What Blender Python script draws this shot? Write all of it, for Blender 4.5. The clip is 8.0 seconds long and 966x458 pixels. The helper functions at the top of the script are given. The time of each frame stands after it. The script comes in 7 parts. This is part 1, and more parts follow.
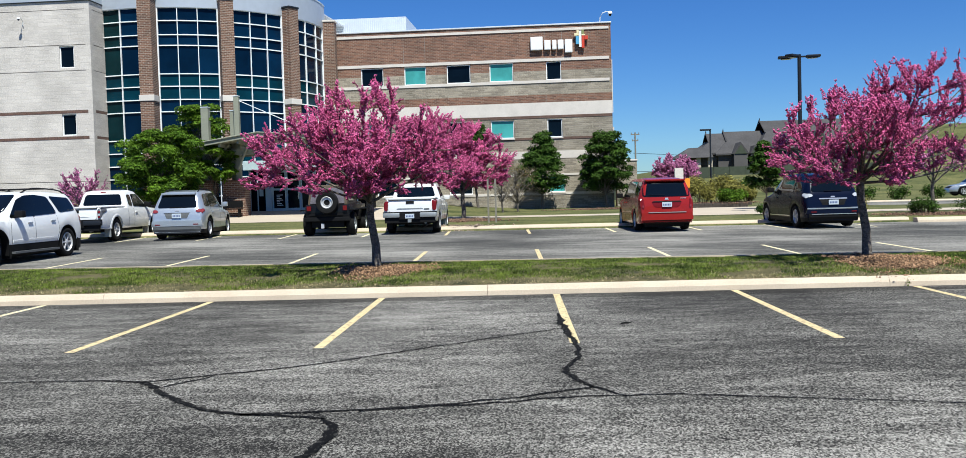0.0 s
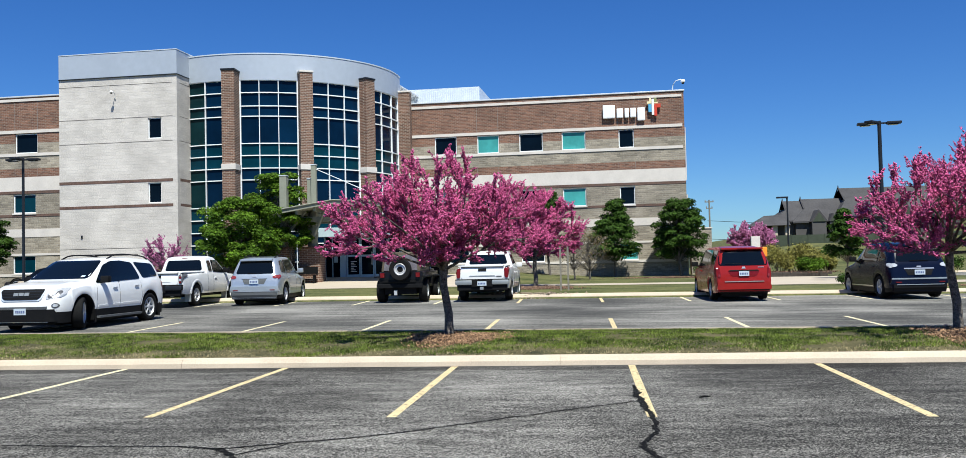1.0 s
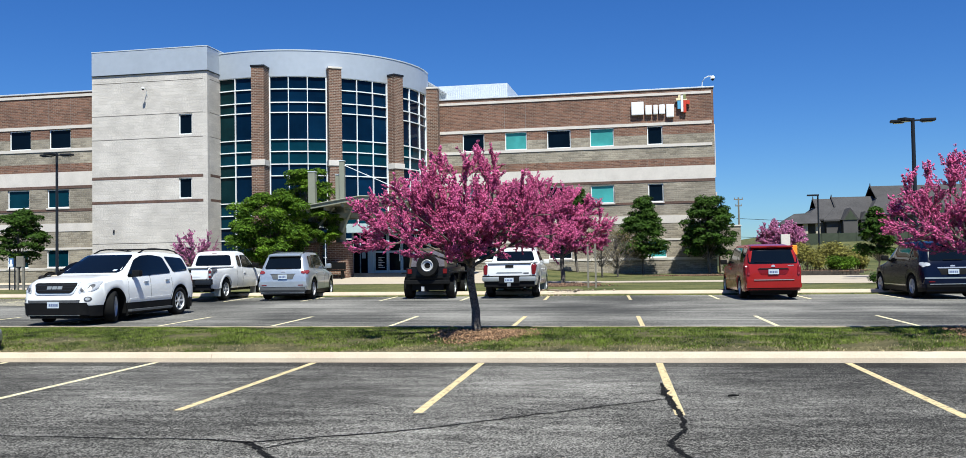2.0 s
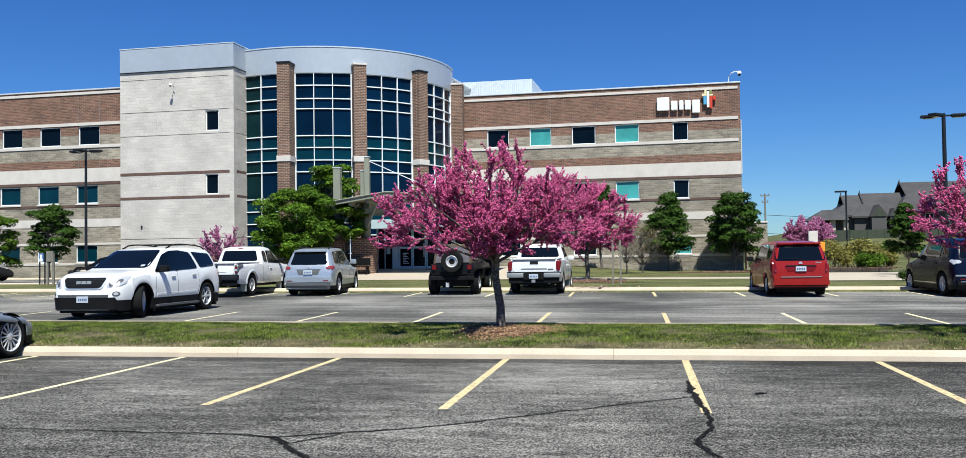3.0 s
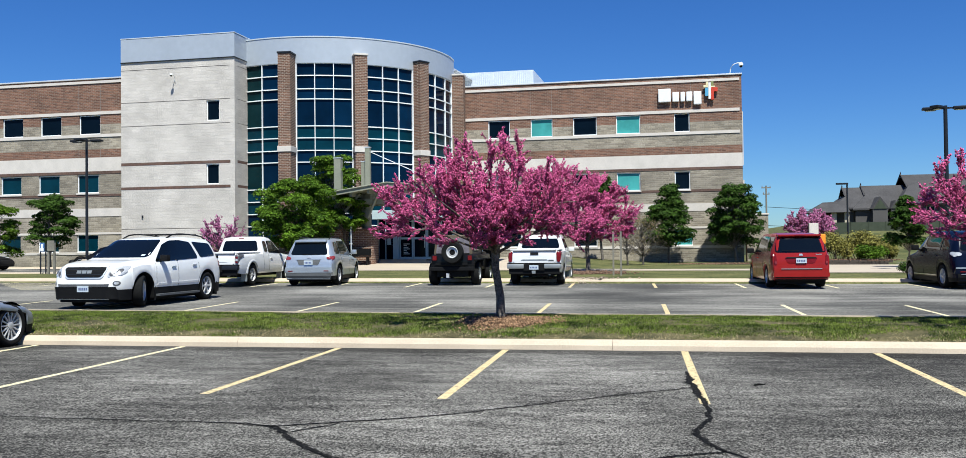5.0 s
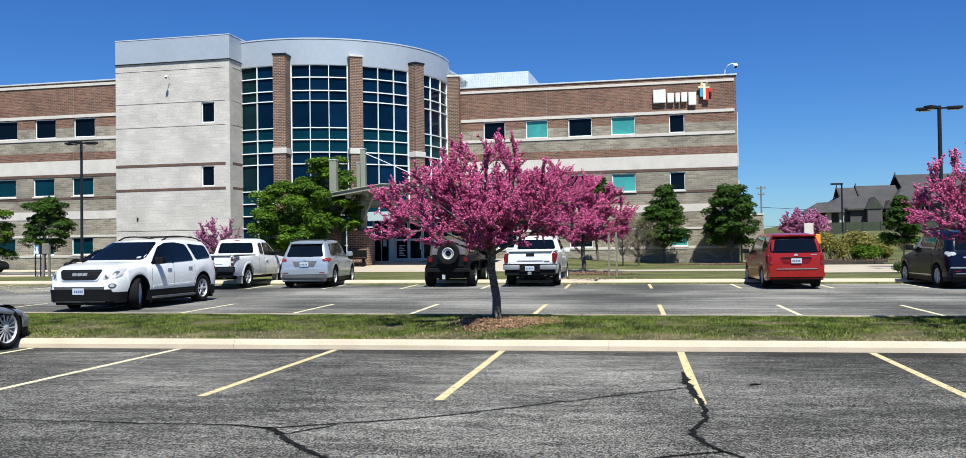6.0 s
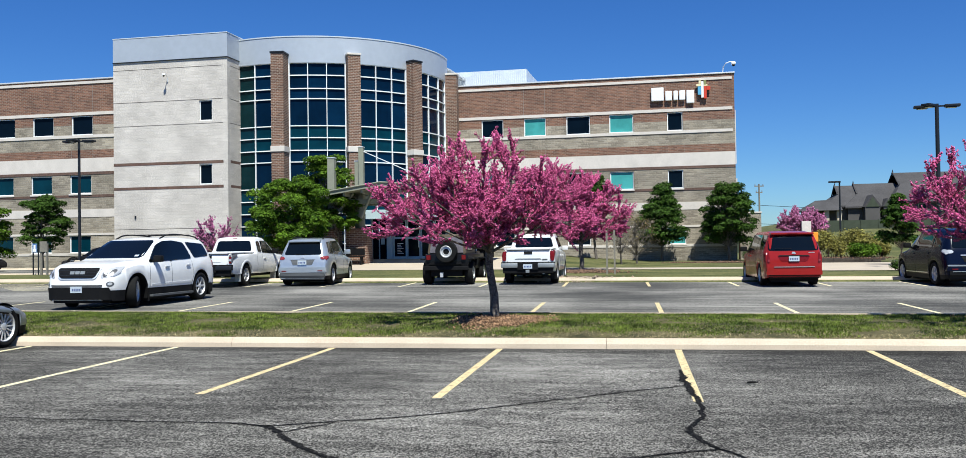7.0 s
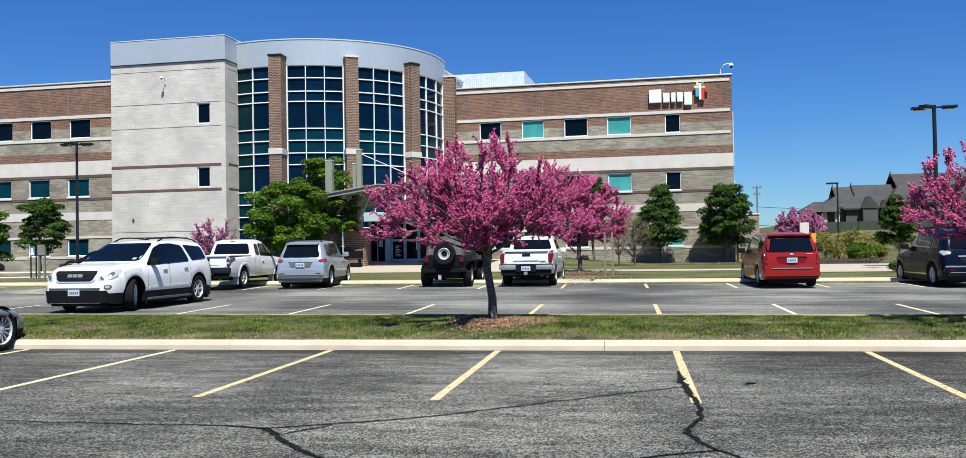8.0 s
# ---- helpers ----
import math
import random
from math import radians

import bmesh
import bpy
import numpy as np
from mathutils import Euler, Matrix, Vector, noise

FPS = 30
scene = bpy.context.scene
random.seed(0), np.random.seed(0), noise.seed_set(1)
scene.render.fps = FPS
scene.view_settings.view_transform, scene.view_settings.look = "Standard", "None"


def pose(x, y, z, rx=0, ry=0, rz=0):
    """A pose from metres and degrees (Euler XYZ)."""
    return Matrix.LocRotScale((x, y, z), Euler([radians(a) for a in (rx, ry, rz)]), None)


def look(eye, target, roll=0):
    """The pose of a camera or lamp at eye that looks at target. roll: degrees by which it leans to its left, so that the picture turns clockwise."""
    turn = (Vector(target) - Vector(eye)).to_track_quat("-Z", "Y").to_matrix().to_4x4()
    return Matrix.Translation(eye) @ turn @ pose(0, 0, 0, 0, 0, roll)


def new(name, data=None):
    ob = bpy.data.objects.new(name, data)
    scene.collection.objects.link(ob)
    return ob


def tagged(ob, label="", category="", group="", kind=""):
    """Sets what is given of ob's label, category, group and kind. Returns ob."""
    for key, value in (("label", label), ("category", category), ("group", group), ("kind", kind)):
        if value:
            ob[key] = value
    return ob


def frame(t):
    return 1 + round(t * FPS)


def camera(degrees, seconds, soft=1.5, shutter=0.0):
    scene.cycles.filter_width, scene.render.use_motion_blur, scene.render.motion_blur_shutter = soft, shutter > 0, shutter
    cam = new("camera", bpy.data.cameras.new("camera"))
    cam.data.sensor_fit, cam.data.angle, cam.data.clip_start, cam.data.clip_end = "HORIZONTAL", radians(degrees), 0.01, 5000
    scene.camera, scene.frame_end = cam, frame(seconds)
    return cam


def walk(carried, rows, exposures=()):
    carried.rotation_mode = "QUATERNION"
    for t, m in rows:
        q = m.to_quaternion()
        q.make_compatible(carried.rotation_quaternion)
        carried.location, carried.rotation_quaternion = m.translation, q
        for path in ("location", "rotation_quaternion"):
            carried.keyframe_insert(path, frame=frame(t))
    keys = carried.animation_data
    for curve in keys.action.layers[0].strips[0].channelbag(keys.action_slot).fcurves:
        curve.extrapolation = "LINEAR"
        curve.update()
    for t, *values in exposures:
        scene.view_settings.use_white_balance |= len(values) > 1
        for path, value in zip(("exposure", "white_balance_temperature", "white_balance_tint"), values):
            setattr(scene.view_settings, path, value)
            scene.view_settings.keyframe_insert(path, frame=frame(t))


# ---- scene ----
from mathutils.bvhtree import BVHTree

# ---- camera and its walk: a hand-held pan from the parking lot ----
cam = camera(55.2, 8.0, soft=0.8)
EYE = 1.623
ROWS = [  # seconds, x, y, z from the first eye, yaw, pitch, lean
    (0.0, 0.036, -0.050, -0.013, 3.083, -2.218, -1.621),
    (0.2, 0.024, -0.033, -0.009, 3.240, -2.016, -1.525),
    (0.5, 0.022, -0.029, -0.011, 3.690, -0.544, -1.308),
    (0.7, 0.009, -0.014, -0.002, 4.444, 0.624, -1.314),
    (0.8, 0.006, -0.011, 0.001, 5.188, 1.146, -1.315),
    (1.0, 0.000, -0.006, 0.008, 7.396, 2.047, -1.322),
    (1.2, -0.001, -0.004, 0.006, 8.666, 2.286, -1.308),
    (2.3, -0.011, 0.011, 0.005, 9.223, 1.780, -0.903),
    (2.5, -0.016, 0.017, 0.007, 9.549, 1.819, -0.889),
    (3.0, -0.021, 0.025, 0.008, 10.596, 1.650, -0.832),
    (3.5, -0.018, 0.021, 0.005, 10.597, 1.375, -0.666),
    (4.0, -0.015, 0.023, 0.006, 10.575, 1.236, -0.562),
    (4.5, -0.004, 0.034, -0.001, 10.761, 1.074, -0.568),
    (6.0, -0.011, 0.009, -0.001, 10.382, 1.172, -0.827),
    (6.5, -0.007, 0.002, 0.000, 10.409, 1.051, -0.846),
    (7.0, -0.002, 0.001, 0.000, 10.271, 1.049, -0.846),
    (7.5, 0.002, -0.001, -0.002, 10.236, 1.074, -0.930),
    (8.0, 0.005, 0.005, -0.006, 10.162, 1.190, -0.983),
]
walk(cam, [(t, pose(x, y, EYE + z, 90 + pitch, 0, yaw) @ pose(0, 0, 0, 0, 0, lean)) for t, x, y, z, yaw, pitch, lean in ROWS])

# ---- sky and sun: clear late-spring noon, sun high behind the right shoulder ----
SUN_AZ, SUN_EL = 22.0, 61.0  # degrees to the right of straight back, and above the horizon
to_sun = Vector((math.cos(radians(SUN_EL)) * math.sin(radians(SUN_AZ)), -math.cos(radians(SUN_EL)) * math.cos(radians(SUN_AZ)), math.sin(radians(SUN_EL))))
world = bpy.data.worlds.new("world")
scene.world = world
world.use_nodes = True
wn = world.node_tree.nodes
sky = wn.new("ShaderNodeTexSky")
sky.sky_type, sky.sun_disc = "NISHITA", False
sky.sun_elevation, sky.sun_rotation = radians(SUN_EL), math.atan2(to_sun.x, to_sun.y)
sky.air_density, sky.dust_density, sky.ozone_density, sky.altitude = 1.0, 0.0, 3.0, 400
rich = wn.new("ShaderNodeHueSaturation")  # the clear deep blue of the day
rich.inputs["Hue"].default_value, rich.inputs["Saturation"].default_value = 0.503, 1.25
world.node_tree.links.new(sky.outputs[0], rich.inputs["Color"])
clear = wn.new("ShaderNodeMix")
clear.data_type, clear.blend_type = "RGBA", "MULTIPLY"
clear.inputs[0].default_value, clear.inputs[7].default_value = 1.0, (0.56, 0.885, 1.32, 1)
world.node_tree.links.new(rich.outputs[0], clear.inputs[6])
world.node_tree.links.new(clear.outputs[2], wn["Background"].inputs[0])
wn["Background"].inputs[1].default_value = 0.065
sun = new("sun", bpy.data.lights.new("sun", "SUN"))
sun.data.energy, sun.data.angle, sun.data.color = 6.0, radians(0.53), (0.965, 0.985, 0.915)
sun.matrix_world = look(to_sun * 100, (0, 0, 0))
scene.view_settings.exposure = 0.36


# ---- materials ----
def mat(name, base, rough=0.6, vary=0.15, scale=6.0, bump=0.0, metal=0.0, fine=60.0, spec=0.25, island=0.0, coat=0.0, tint=None):
    """A painted, mineral or plant surface: two scales of uneven colour, fine relief."""
    m = bpy.data.materials.new(name)
    m.use_nodes = True
    nodes, links = m.node_tree.nodes, m.node_tree.links
    b = nodes["Principled BSDF"]
    b.inputs["Roughness"].default_value, b.inputs["Metallic"].default_value = rough, metal
    b.inputs["Specular IOR Level"].default_value, b.inputs["Coat Weight"].default_value = spec, coat
    b.inputs["Coat Roughness"].default_value = 0.03
    co = nodes.new("ShaderNodeTexCoord")
    a, f = nodes.new("ShaderNodeTexNoise"), nodes.new("ShaderNodeTexNoise")
    for n, s, d in ((a, scale, 4), (f, fine, 3)):
        n.inputs["Scale"].default_value, n.inputs["Detail"].default_value = s, d
        links.new(co.outputs["Object"], n.inputs["Vector"])
    add = nodes.new("ShaderNodeMath")
    add.operation = "ADD"
    links.new(a.outputs["Fac"], add.inputs[0])
    links.new(f.outputs["Fac"], add.inputs[1])
    ramp = nodes.new("ShaderNodeMapRange")
    ramp.inputs[1].default_value, ramp.inputs[2].default_value = 0.7, 1.3
    ramp.inputs[3].default_value, ramp.inputs[4].default_value = 0.0, 1.0
    links.new(add.outputs[0], ramp.inputs[0])
    mix = nodes.new("ShaderNodeMix")
    mix.data_type = "RGBA"
    lo, hi = [max(0.0, c * (1 - vary)) for c in base], [min(1.0, c * (1 + vary)) for c in (tint or base)]
    mix.inputs[6].default_value, mix.inputs[7].default_value = (*lo, 1), (*hi, 1)
    links.new(ramp.outputs[0], mix.inputs[0])
    colour = mix.outputs[2]
    if island:
        geo, hsv, r = nodes.new("ShaderNodeNewGeometry"), nodes.new("ShaderNodeHueSaturation"), nodes.new("ShaderNodeMapRange")
        r.inputs[3].default_value, r.inputs[4].default_value = 1 - island, 1 + island
        links.new(geo.outputs["Random Per Island"], r.inputs[0])
        links.new(r.outputs[0], hsv.inputs["Value"])
        links.new(colour, hsv.inputs["Color"])
        colour = hsv.outputs[0]
    links.new(colour, b.inputs["Base Color"])
    if bump:
        bu = nodes.new("ShaderNodeBump")
        bu.inputs["Strength"].default_value, bu.inputs["Distance"].default_value = 0.6, bump
        links.new(f.outputs["Fac"], bu.inputs["Height"])
        links.new(bu.outputs[0], b.inputs["Normal"])
    return m


def thin(m, share):
    """Leaves and petals: part of the light comes through."""
    nodes, links = m.node_tree.nodes, m.node_tree.links
    b, out = nodes["Principled BSDF"], nodes["Material Output"]
    t, mix = nodes.new("ShaderNodeBsdfTranslucent"), nodes.new("ShaderNodeMixShader")
    links.new(b.inputs["Base Color"].links[0].from_socket, t.inputs["Color"])
    mix.inputs[0].default_value = share
    links.new(b.outputs[0], mix.inputs[1])
    links.new(t.outputs[0], mix.inputs[2])
    links.new(mix.outputs[0], out.inputs["Surface"])
    return m


def masonry(name, one, two, mortar, width, height, joint=0.012, rough=0.85, bump=0.01, vary=0.25):
    """Coursed masonry at real size on upright walls: courses run along x + y, rows up z."""
    m = bpy.data.materials.new(name)
    m.use_nodes = True
    nodes, links = m.node_tree.nodes, m.node_tree.links
    b = nodes["Principled BSDF"]
    b.inputs["Roughness"].default_value = rough
    co, sep, comb, add = (nodes.new("ShaderNode" + k) for k in ("TexCoord", "SeparateXYZ", "CombineXYZ", "Math"))
    links.new(co.outputs["Object"], sep.inputs[0])
    links.new(sep.outputs[0], add.inputs[0])
    links.new(sep.outputs[1], add.inputs[1])
    links.new(add.outputs[0], comb.inputs[0])
    links.new(sep.outputs[2], comb.inputs[1])
    br = nodes.new("ShaderNodeTexBrick")
    br.inputs["Scale"].default_value, br.inputs["Mortar Size"].default_value = 1.0, joint
    br.inputs["Brick Width"].default_value, br.inputs["Row Height"].default_value = width, height
    br.inputs["Color1"].default_value, br.inputs["Color2"].default_value, br.inputs["Mortar"].default_value = (*one, 1), (*two, 1), (*mortar, 1)
    br.inputs["Mortar Smooth"].default_value = 0.3
    links.new(comb.outputs[0], br.inputs["Vector"])
    n, stain = nodes.new("ShaderNodeTexNoise"), nodes.new("ShaderNodeTexNoise")
    n.inputs["Scale"].default_value, stain.inputs["Scale"].default_value = 14.0, 0.55
    stain.inputs["Detail"].default_value = 5
    links.new(comb.outputs[0], n.inputs["Vector"])
    links.new(co.outputs["Object"], stain.inputs["Vector"])
    s2 = nodes.new("ShaderNodeMath")
    links.new(n.outputs["Fac"], s2.inputs[0])
    links.new(stain.outputs["Fac"], s2.inputs[1])
    r = nodes.new("ShaderNodeMapRange")
    r.inputs[1].default_value, r.inputs[2].default_value = 0.7, 1.3
    r.inputs[3].default_value, r.inputs[4].default_value = 1 - vary, 1 + vary
    links.new(s2.outputs[0], r.inputs[0])
    hsv = nodes.new("ShaderNodeHueSaturation")
    links.new(r.outputs[0], hsv.inputs["Value"])
    links.new(br.outputs["Color"], hsv.inputs["Color"])
    links.new(hsv.outputs[0], b.inputs["Base Color"])
    bu = nodes.new("ShaderNodeBump")
    bu.inputs["Strength"].default_value, bu.inputs["Distance"].default_value, bu.invert = 0.8, bump, True
    links.new(br.outputs["Fac"], bu.inputs["Height"])
    links.new(bu.outputs[0], b.inputs["Normal"])
    return m


def paving(name, dark, light, speck, patch=0.35, rough=0.95, streak=(1.0, 1.0), grain=(1.0, 1.0), edge=(0.40, 0.66)):
    """Worn asphalt: pale stone in dark bitumen, wide bleached streaks and stains."""
    m = bpy.data.materials.new(name)
    m.use_nodes = True
    nodes, links = m.node_tree.nodes, m.node_tree.links
    b = nodes["Principled BSDF"]
    b.inputs["Roughness"].default_value, b.inputs["Specular IOR Level"].default_value = rough, 0.12
    co, gm, mp = nodes.new("ShaderNodeTexCoord"), nodes.new("ShaderNodeMapping"), nodes.new("ShaderNodeMapping")
    gm.inputs["Scale"].default_value, mp.inputs["Scale"].default_value = (grain[0], grain[1], 1), (streak[0], streak[1], 1)
    fine, wide, blot = (nodes.new("ShaderNodeTex" + k) for k in ("Voronoi", "Noise", "Noise"))
    fine.inputs["Scale"].default_value = speck
    for n, s, d, r in ((wide, 2.2, 9, 0.7), (blot, 0.23, 3, 0.5)):
        n.inputs["Scale"].default_value, n.inputs["Detail"].default_value, n.inputs["Roughness"].default_value = s, d, r
    links.new(co.outputs["Object"], gm.inputs["Vector"])
    links.new(co.outputs["Object"], mp.inputs["Vector"])
    links.new(gm.outputs[0], fine.inputs["Vector"])
    links.new(mp.outputs[0], wide.inputs["Vector"])
    drift = nodes.new("ShaderNodeMapping")
    drift.inputs["Location"].default_value = (7.4, 1.7, 0.0)
    links.new(co.outputs["Object"], drift.inputs["Vector"])
    links.new(drift.outputs[0], blot.inputs["Vector"])
    both = nodes.new("ShaderNodeMath")
    links.new(wide.outputs["Fac"], both.inputs[0])
    links.new(blot.outputs["Fac"], both.inputs[1])
    r = nodes.new("ShaderNodeMapRange")
    r.inputs[1].default_value, r.inputs[2].default_value, r.inputs[3].default_value, r.inputs[4].default_value = 0.7, 1.3, -patch, patch
    links.new(both.outputs[0], r.inputs[0])
    add = nodes.new("ShaderNodeMath")
    stone = nodes.new("ShaderNodeSeparateColor")  # every stone its own grey
    links.new(fine.outputs["Color"], stone.inputs[0])
    links.new(stone.outputs[0], add.inputs[0])
    links.new(r.outputs[0], add.inputs[1])
    sub = nodes.new("ShaderNodeMapRange")
    sub.inputs[1].default_value, sub.inputs[2].default_value = edge
    links.new(add.outputs[0], sub.inputs[0])
    p = nodes.new("ShaderNodeMath")
    p.operation = "POWER"
    p.inputs[1].default_value = 1.5
    links.new(sub.outputs[0], p.inputs[0])
    mix = nodes.new("ShaderNodeMix")
    mix.data_type = "RGBA"
    mix.inputs[6].default_value, mix.inputs[7].default_value = (*dark, 1), (*light, 1)
    links.new(p.outputs[0], mix.inputs[0])
    links.new(mix.outputs[2], b.inputs["Base Color"])
    bu = nodes.new("ShaderNodeBump")
    bu.inputs["Strength"].default_value, bu.inputs["Distance"].default_value = 0.25, 0.002
    links.new(stone.outputs[0], bu.inputs["Height"])
    links.new(bu.outputs[0], b.inputs["Normal"])
    return m


def worn(name, paint, under, keep=0.42, scale=9.0):
    """Paint worn through to what lies under it."""
    m = mat(name, paint, 0.75, 0.12, 3.0, 0.002, fine=120.0)
    nodes, links = m.node_tree.nodes, m.node_tree.links
    b = nodes["Principled BSDF"]
    src = b.inputs["Base Color"].links[0].from_socket
    co, n, r, mix = (nodes.new("ShaderNode" + k) for k in ("TexCoord", "TexNoise", "MapRange", "Mix"))
    n.inputs["Scale"].default_value, n.inputs["Detail"].default_value, n.inputs["Roughness"].default_value = scale, 8, 0.75
    links.new(co.outputs["Object"], n.inputs["Vector"])
    r.inputs[1].default_value, r.inputs[2].default_value = keep - 0.08, keep + 0.03
    links.new(n.outputs["Fac"], r.inputs[0])
    mix.data_type = "RGBA"
    mix.inputs[6].default_value = (*under, 1)
    links.new(r.outputs[0], mix.inputs[0])
    links.new(src, mix.inputs[7])
    links.new(mix.outputs[2], b.inputs["Base Color"])
    return m


def pane_glass(name, base, rough=0.03, spec=0.16):
    """Tinted solar glass with a dark room or a blind right behind it."""
    m = mat(name, base, rough, 0.25, 0.5, fine=1.3, spec=spec)
    return m


ASPHALT = paving("asphalt", (0.014, 0.0134, 0.0123), (0.42, 0.399, 0.361), 96.0, 0.42, streak=(0.5, 1.6), grain=(1.0, 0.55), edge=(0.12, 1.32))
SEALED = paving("sealed_asphalt", (0.012, 0.0115, 0.0105), (0.25, 0.237, 0.216), 108.0, 0.3, streak=(0.4, 1.4), grain=(1.1, 0.5), edge=(0.25, 1.3))
ASPHALT_FAR = paving("asphalt_far", (0.050, 0.049, 0.046), (0.27, 0.257, 0.232), 55.0, 1.45, streak=(0.12, 2.2), grain=(1.0, 0.3), edge=(-0.55, 1.55))
CONCRETE = mat("concrete", (0.51, 0.418, 0.318), 0.85, 0.15, 1.3, 0.003, fine=45.0)
WALKWAY = mat("walkway", (0.42, 0.355, 0.28), 0.85, 0.1, 0.8, 0.002, fine=30.0)
SOIL = mat("lawn_soil", (0.030, 0.038, 0.012), 0.95, 0.5, 1.6, 0.02, fine=22.0, tint=(0.095, 0.080, 0.036))
LAWN = mat("lawn", (0.043, 0.070, 0.014), 0.95, 0.45, 0.5, 0.03, fine=7.0, tint=(0.108, 0.102, 0.038))
BLADE = mat("grass_blade", (0.031, 0.068, 0.006), 0.8, 0.5, 1.6, island=0.75, fine=5.0, tint=(0.112, 0.152, 0.021))
DRY = mat("dry_grass", (0.30, 0.25, 0.14), 0.85, 0.35, 3.0, island=0.5, fine=20.0)
EARTH = mat("mulch_bed", (0.10, 0.055, 0.035), 0.95, 0.5, 8.0, 0.03, fine=50.0)
LITTER = mat("leaf_litter", (0.28, 0.22, 0.17), 0.9, 0.3, 6.0, island=0.5)
BED_CHIP = mat("bed_chip", (0.15, 0.09, 0.06), 0.9, 0.4, 6.0, island=0.55, fine=70.0)
CHIP = mat("mulch_chip", (0.225, 0.135, 0.078), 0.9, 0.45, 6.0, island=0.7, fine=70.0)
YELLOW = worn("stripe_yellow", (0.62, 0.49, 0.27), (0.07, 0.06, 0.045), 0.46, 17.0)
PALE = worn("stripe_pale", (0.68, 0.60, 0.38), (0.10, 0.10, 0.095), 0.44)
TAR = paving("tar", (0.003, 0.003, 0.003), (0.09, 0.087, 0.08), 85.0, 0.2, grain=(1.0, 0.4), edge=(0.62, 1.3))
BRICK = masonry("red_brick", (0.229, 0.110, 0.070), (0.118, 0.056, 0.038), (0.296, 0.229, 0.178), 0.305, 0.102, 0.010)
PIER_BRICK = masonry("pier_brick", (0.192, 0.092, 0.058), (0.096, 0.048, 0.033), (0.355, 0.289, 0.229), 0.305, 0.102, 0.013)
SPLIT = masonry("split_block", (0.335, 0.290, 0.225), (0.205, 0.175, 0.135), (0.36, 0.325, 0.27), 0.46, 0.135, 0.011, bump=0.02, vary=0.35)
WHITE_BLOCK = masonry("white_block", (0.585, 0.540, 0.492), (0.520, 0.478, 0.436), (0.515, 0.476, 0.432), 0.61, 0.203, 0.007, vary=0.22, bump=0.005)
STONE = mat("cast_stone", (0.605, 0.555, 0.505), 0.8, 0.10, 1.5, 0.002, fine=25.0)
SOLDIER = masonry("soldier_brick", (0.141, 0.074, 0.056), (0.089, 0.048, 0.037), (0.222, 0.163, 0.126), 0.0677, 0.21, 0.006)
GROOVE = mat("groove", (0.24, 0.22, 0.20), 0.9, 0.1)
CROWN = mat("metal_panel", (0.440, 0.480, 0.532), 0.42, 0.05, 0.5, metal=0.25, fine=3.0)
COPING = mat("coping", (0.66, 0.68, 0.70), 0.4, 0.06, metal=0.3)
LIGHT_METAL = mat("white_metal", (0.66, 0.70, 0.73), 0.35, 0.06, 2.0, metal=0.3)
FRAME = mat("window_frame", (0.80, 0.82, 0.83), 0.4, 0.05, 2.0)
NAVY_GLASS = pane_glass("dark_glass", (0.002, 0.006, 0.012), 0.03, 0.09)
TEAL_GLASS = pane_glass("teal_glass", (0.055, 0.30, 0.29), 0.06)
TOWER_GLASS = pane_glass("tower_glass", (0.001, 0.010, 0.028), 0.02, 0.10)
# left column's panes: a bluish reflection is put into the green
GREEN_GLASS = pane_glass("green_glass", (0.003, 0.020, 0.024), 0.03, 0.12)
BLUE_GLASS = pane_glass("blue_glass", (0.0015, 0.016, 0.043), 0.03, 0.10)
# brighter teal than the tower glass: part of the reflection is in this colour
SPANDREL = pane_glass("spandrel_glass", (0.0015, 0.027, 0.043), 0.04, 0.12)
PALE_FRAME = mat("pale_blue_frame", (0.46, 0.58, 0.64), 0.45, 0.08, 3.0, fine=20.0)
OLIVE_STEEL = mat("painted_steel", (0.25, 0.255, 0.20), 0.55, 0.1, 2.0, fine=20.0)
BRONZE = mat("bronze_paint", (0.013, 0.016, 0.022), 0.45, 0.2, 2.0)
DARK_STEEL = mat("dark_steel", (0.09, 0.095, 0.10), 0.5, 0.15, 3.0)
GALV = mat("galvanised", (0.33, 0.35, 0.35), 0.5, 0.12, 3.0, metal=0.6)
WOOD_POST = mat("grey_wood", (0.20, 0.185, 0.155), 0.85, 0.25, 5.0, 0.003)
SIGN_WHITE = mat("sign_white", (0.80, 0.80, 0.79), 0.4, 0.04)
SIGN_BLUE = mat("sign_blue", (0.10, 0.19, 0.40), 0.4, 0.06)
SIGN_RED = mat("sign_red", (0.55, 0.06, 0.035), 0.45, 0.06)
SIGN_ORANGE = mat("sign_orange", (0.85, 0.28, 0.03), 0.5, 0.06)
SIGN_CYAN = mat("sign_cyan", (0.10, 0.35, 0.55), 0.45, 0.06)
SIGN_CREAM = mat("sign_cream", (0.78, 0.68, 0.42), 0.45, 0.06)
SIGN_OLIVE = mat("sign_olive", (0.22, 0.24, 0.10), 0.5, 0.06)
BARK = mat("bark", (0.040, 0.034, 0.030), 0.95, 0.5, 14.0, 0.02, fine=40.0, tint=(0.14, 0.122, 0.105))
TWIG = mat("twig", (0.075, 0.046, 0.042), 0.9, 0.3, 9.0)
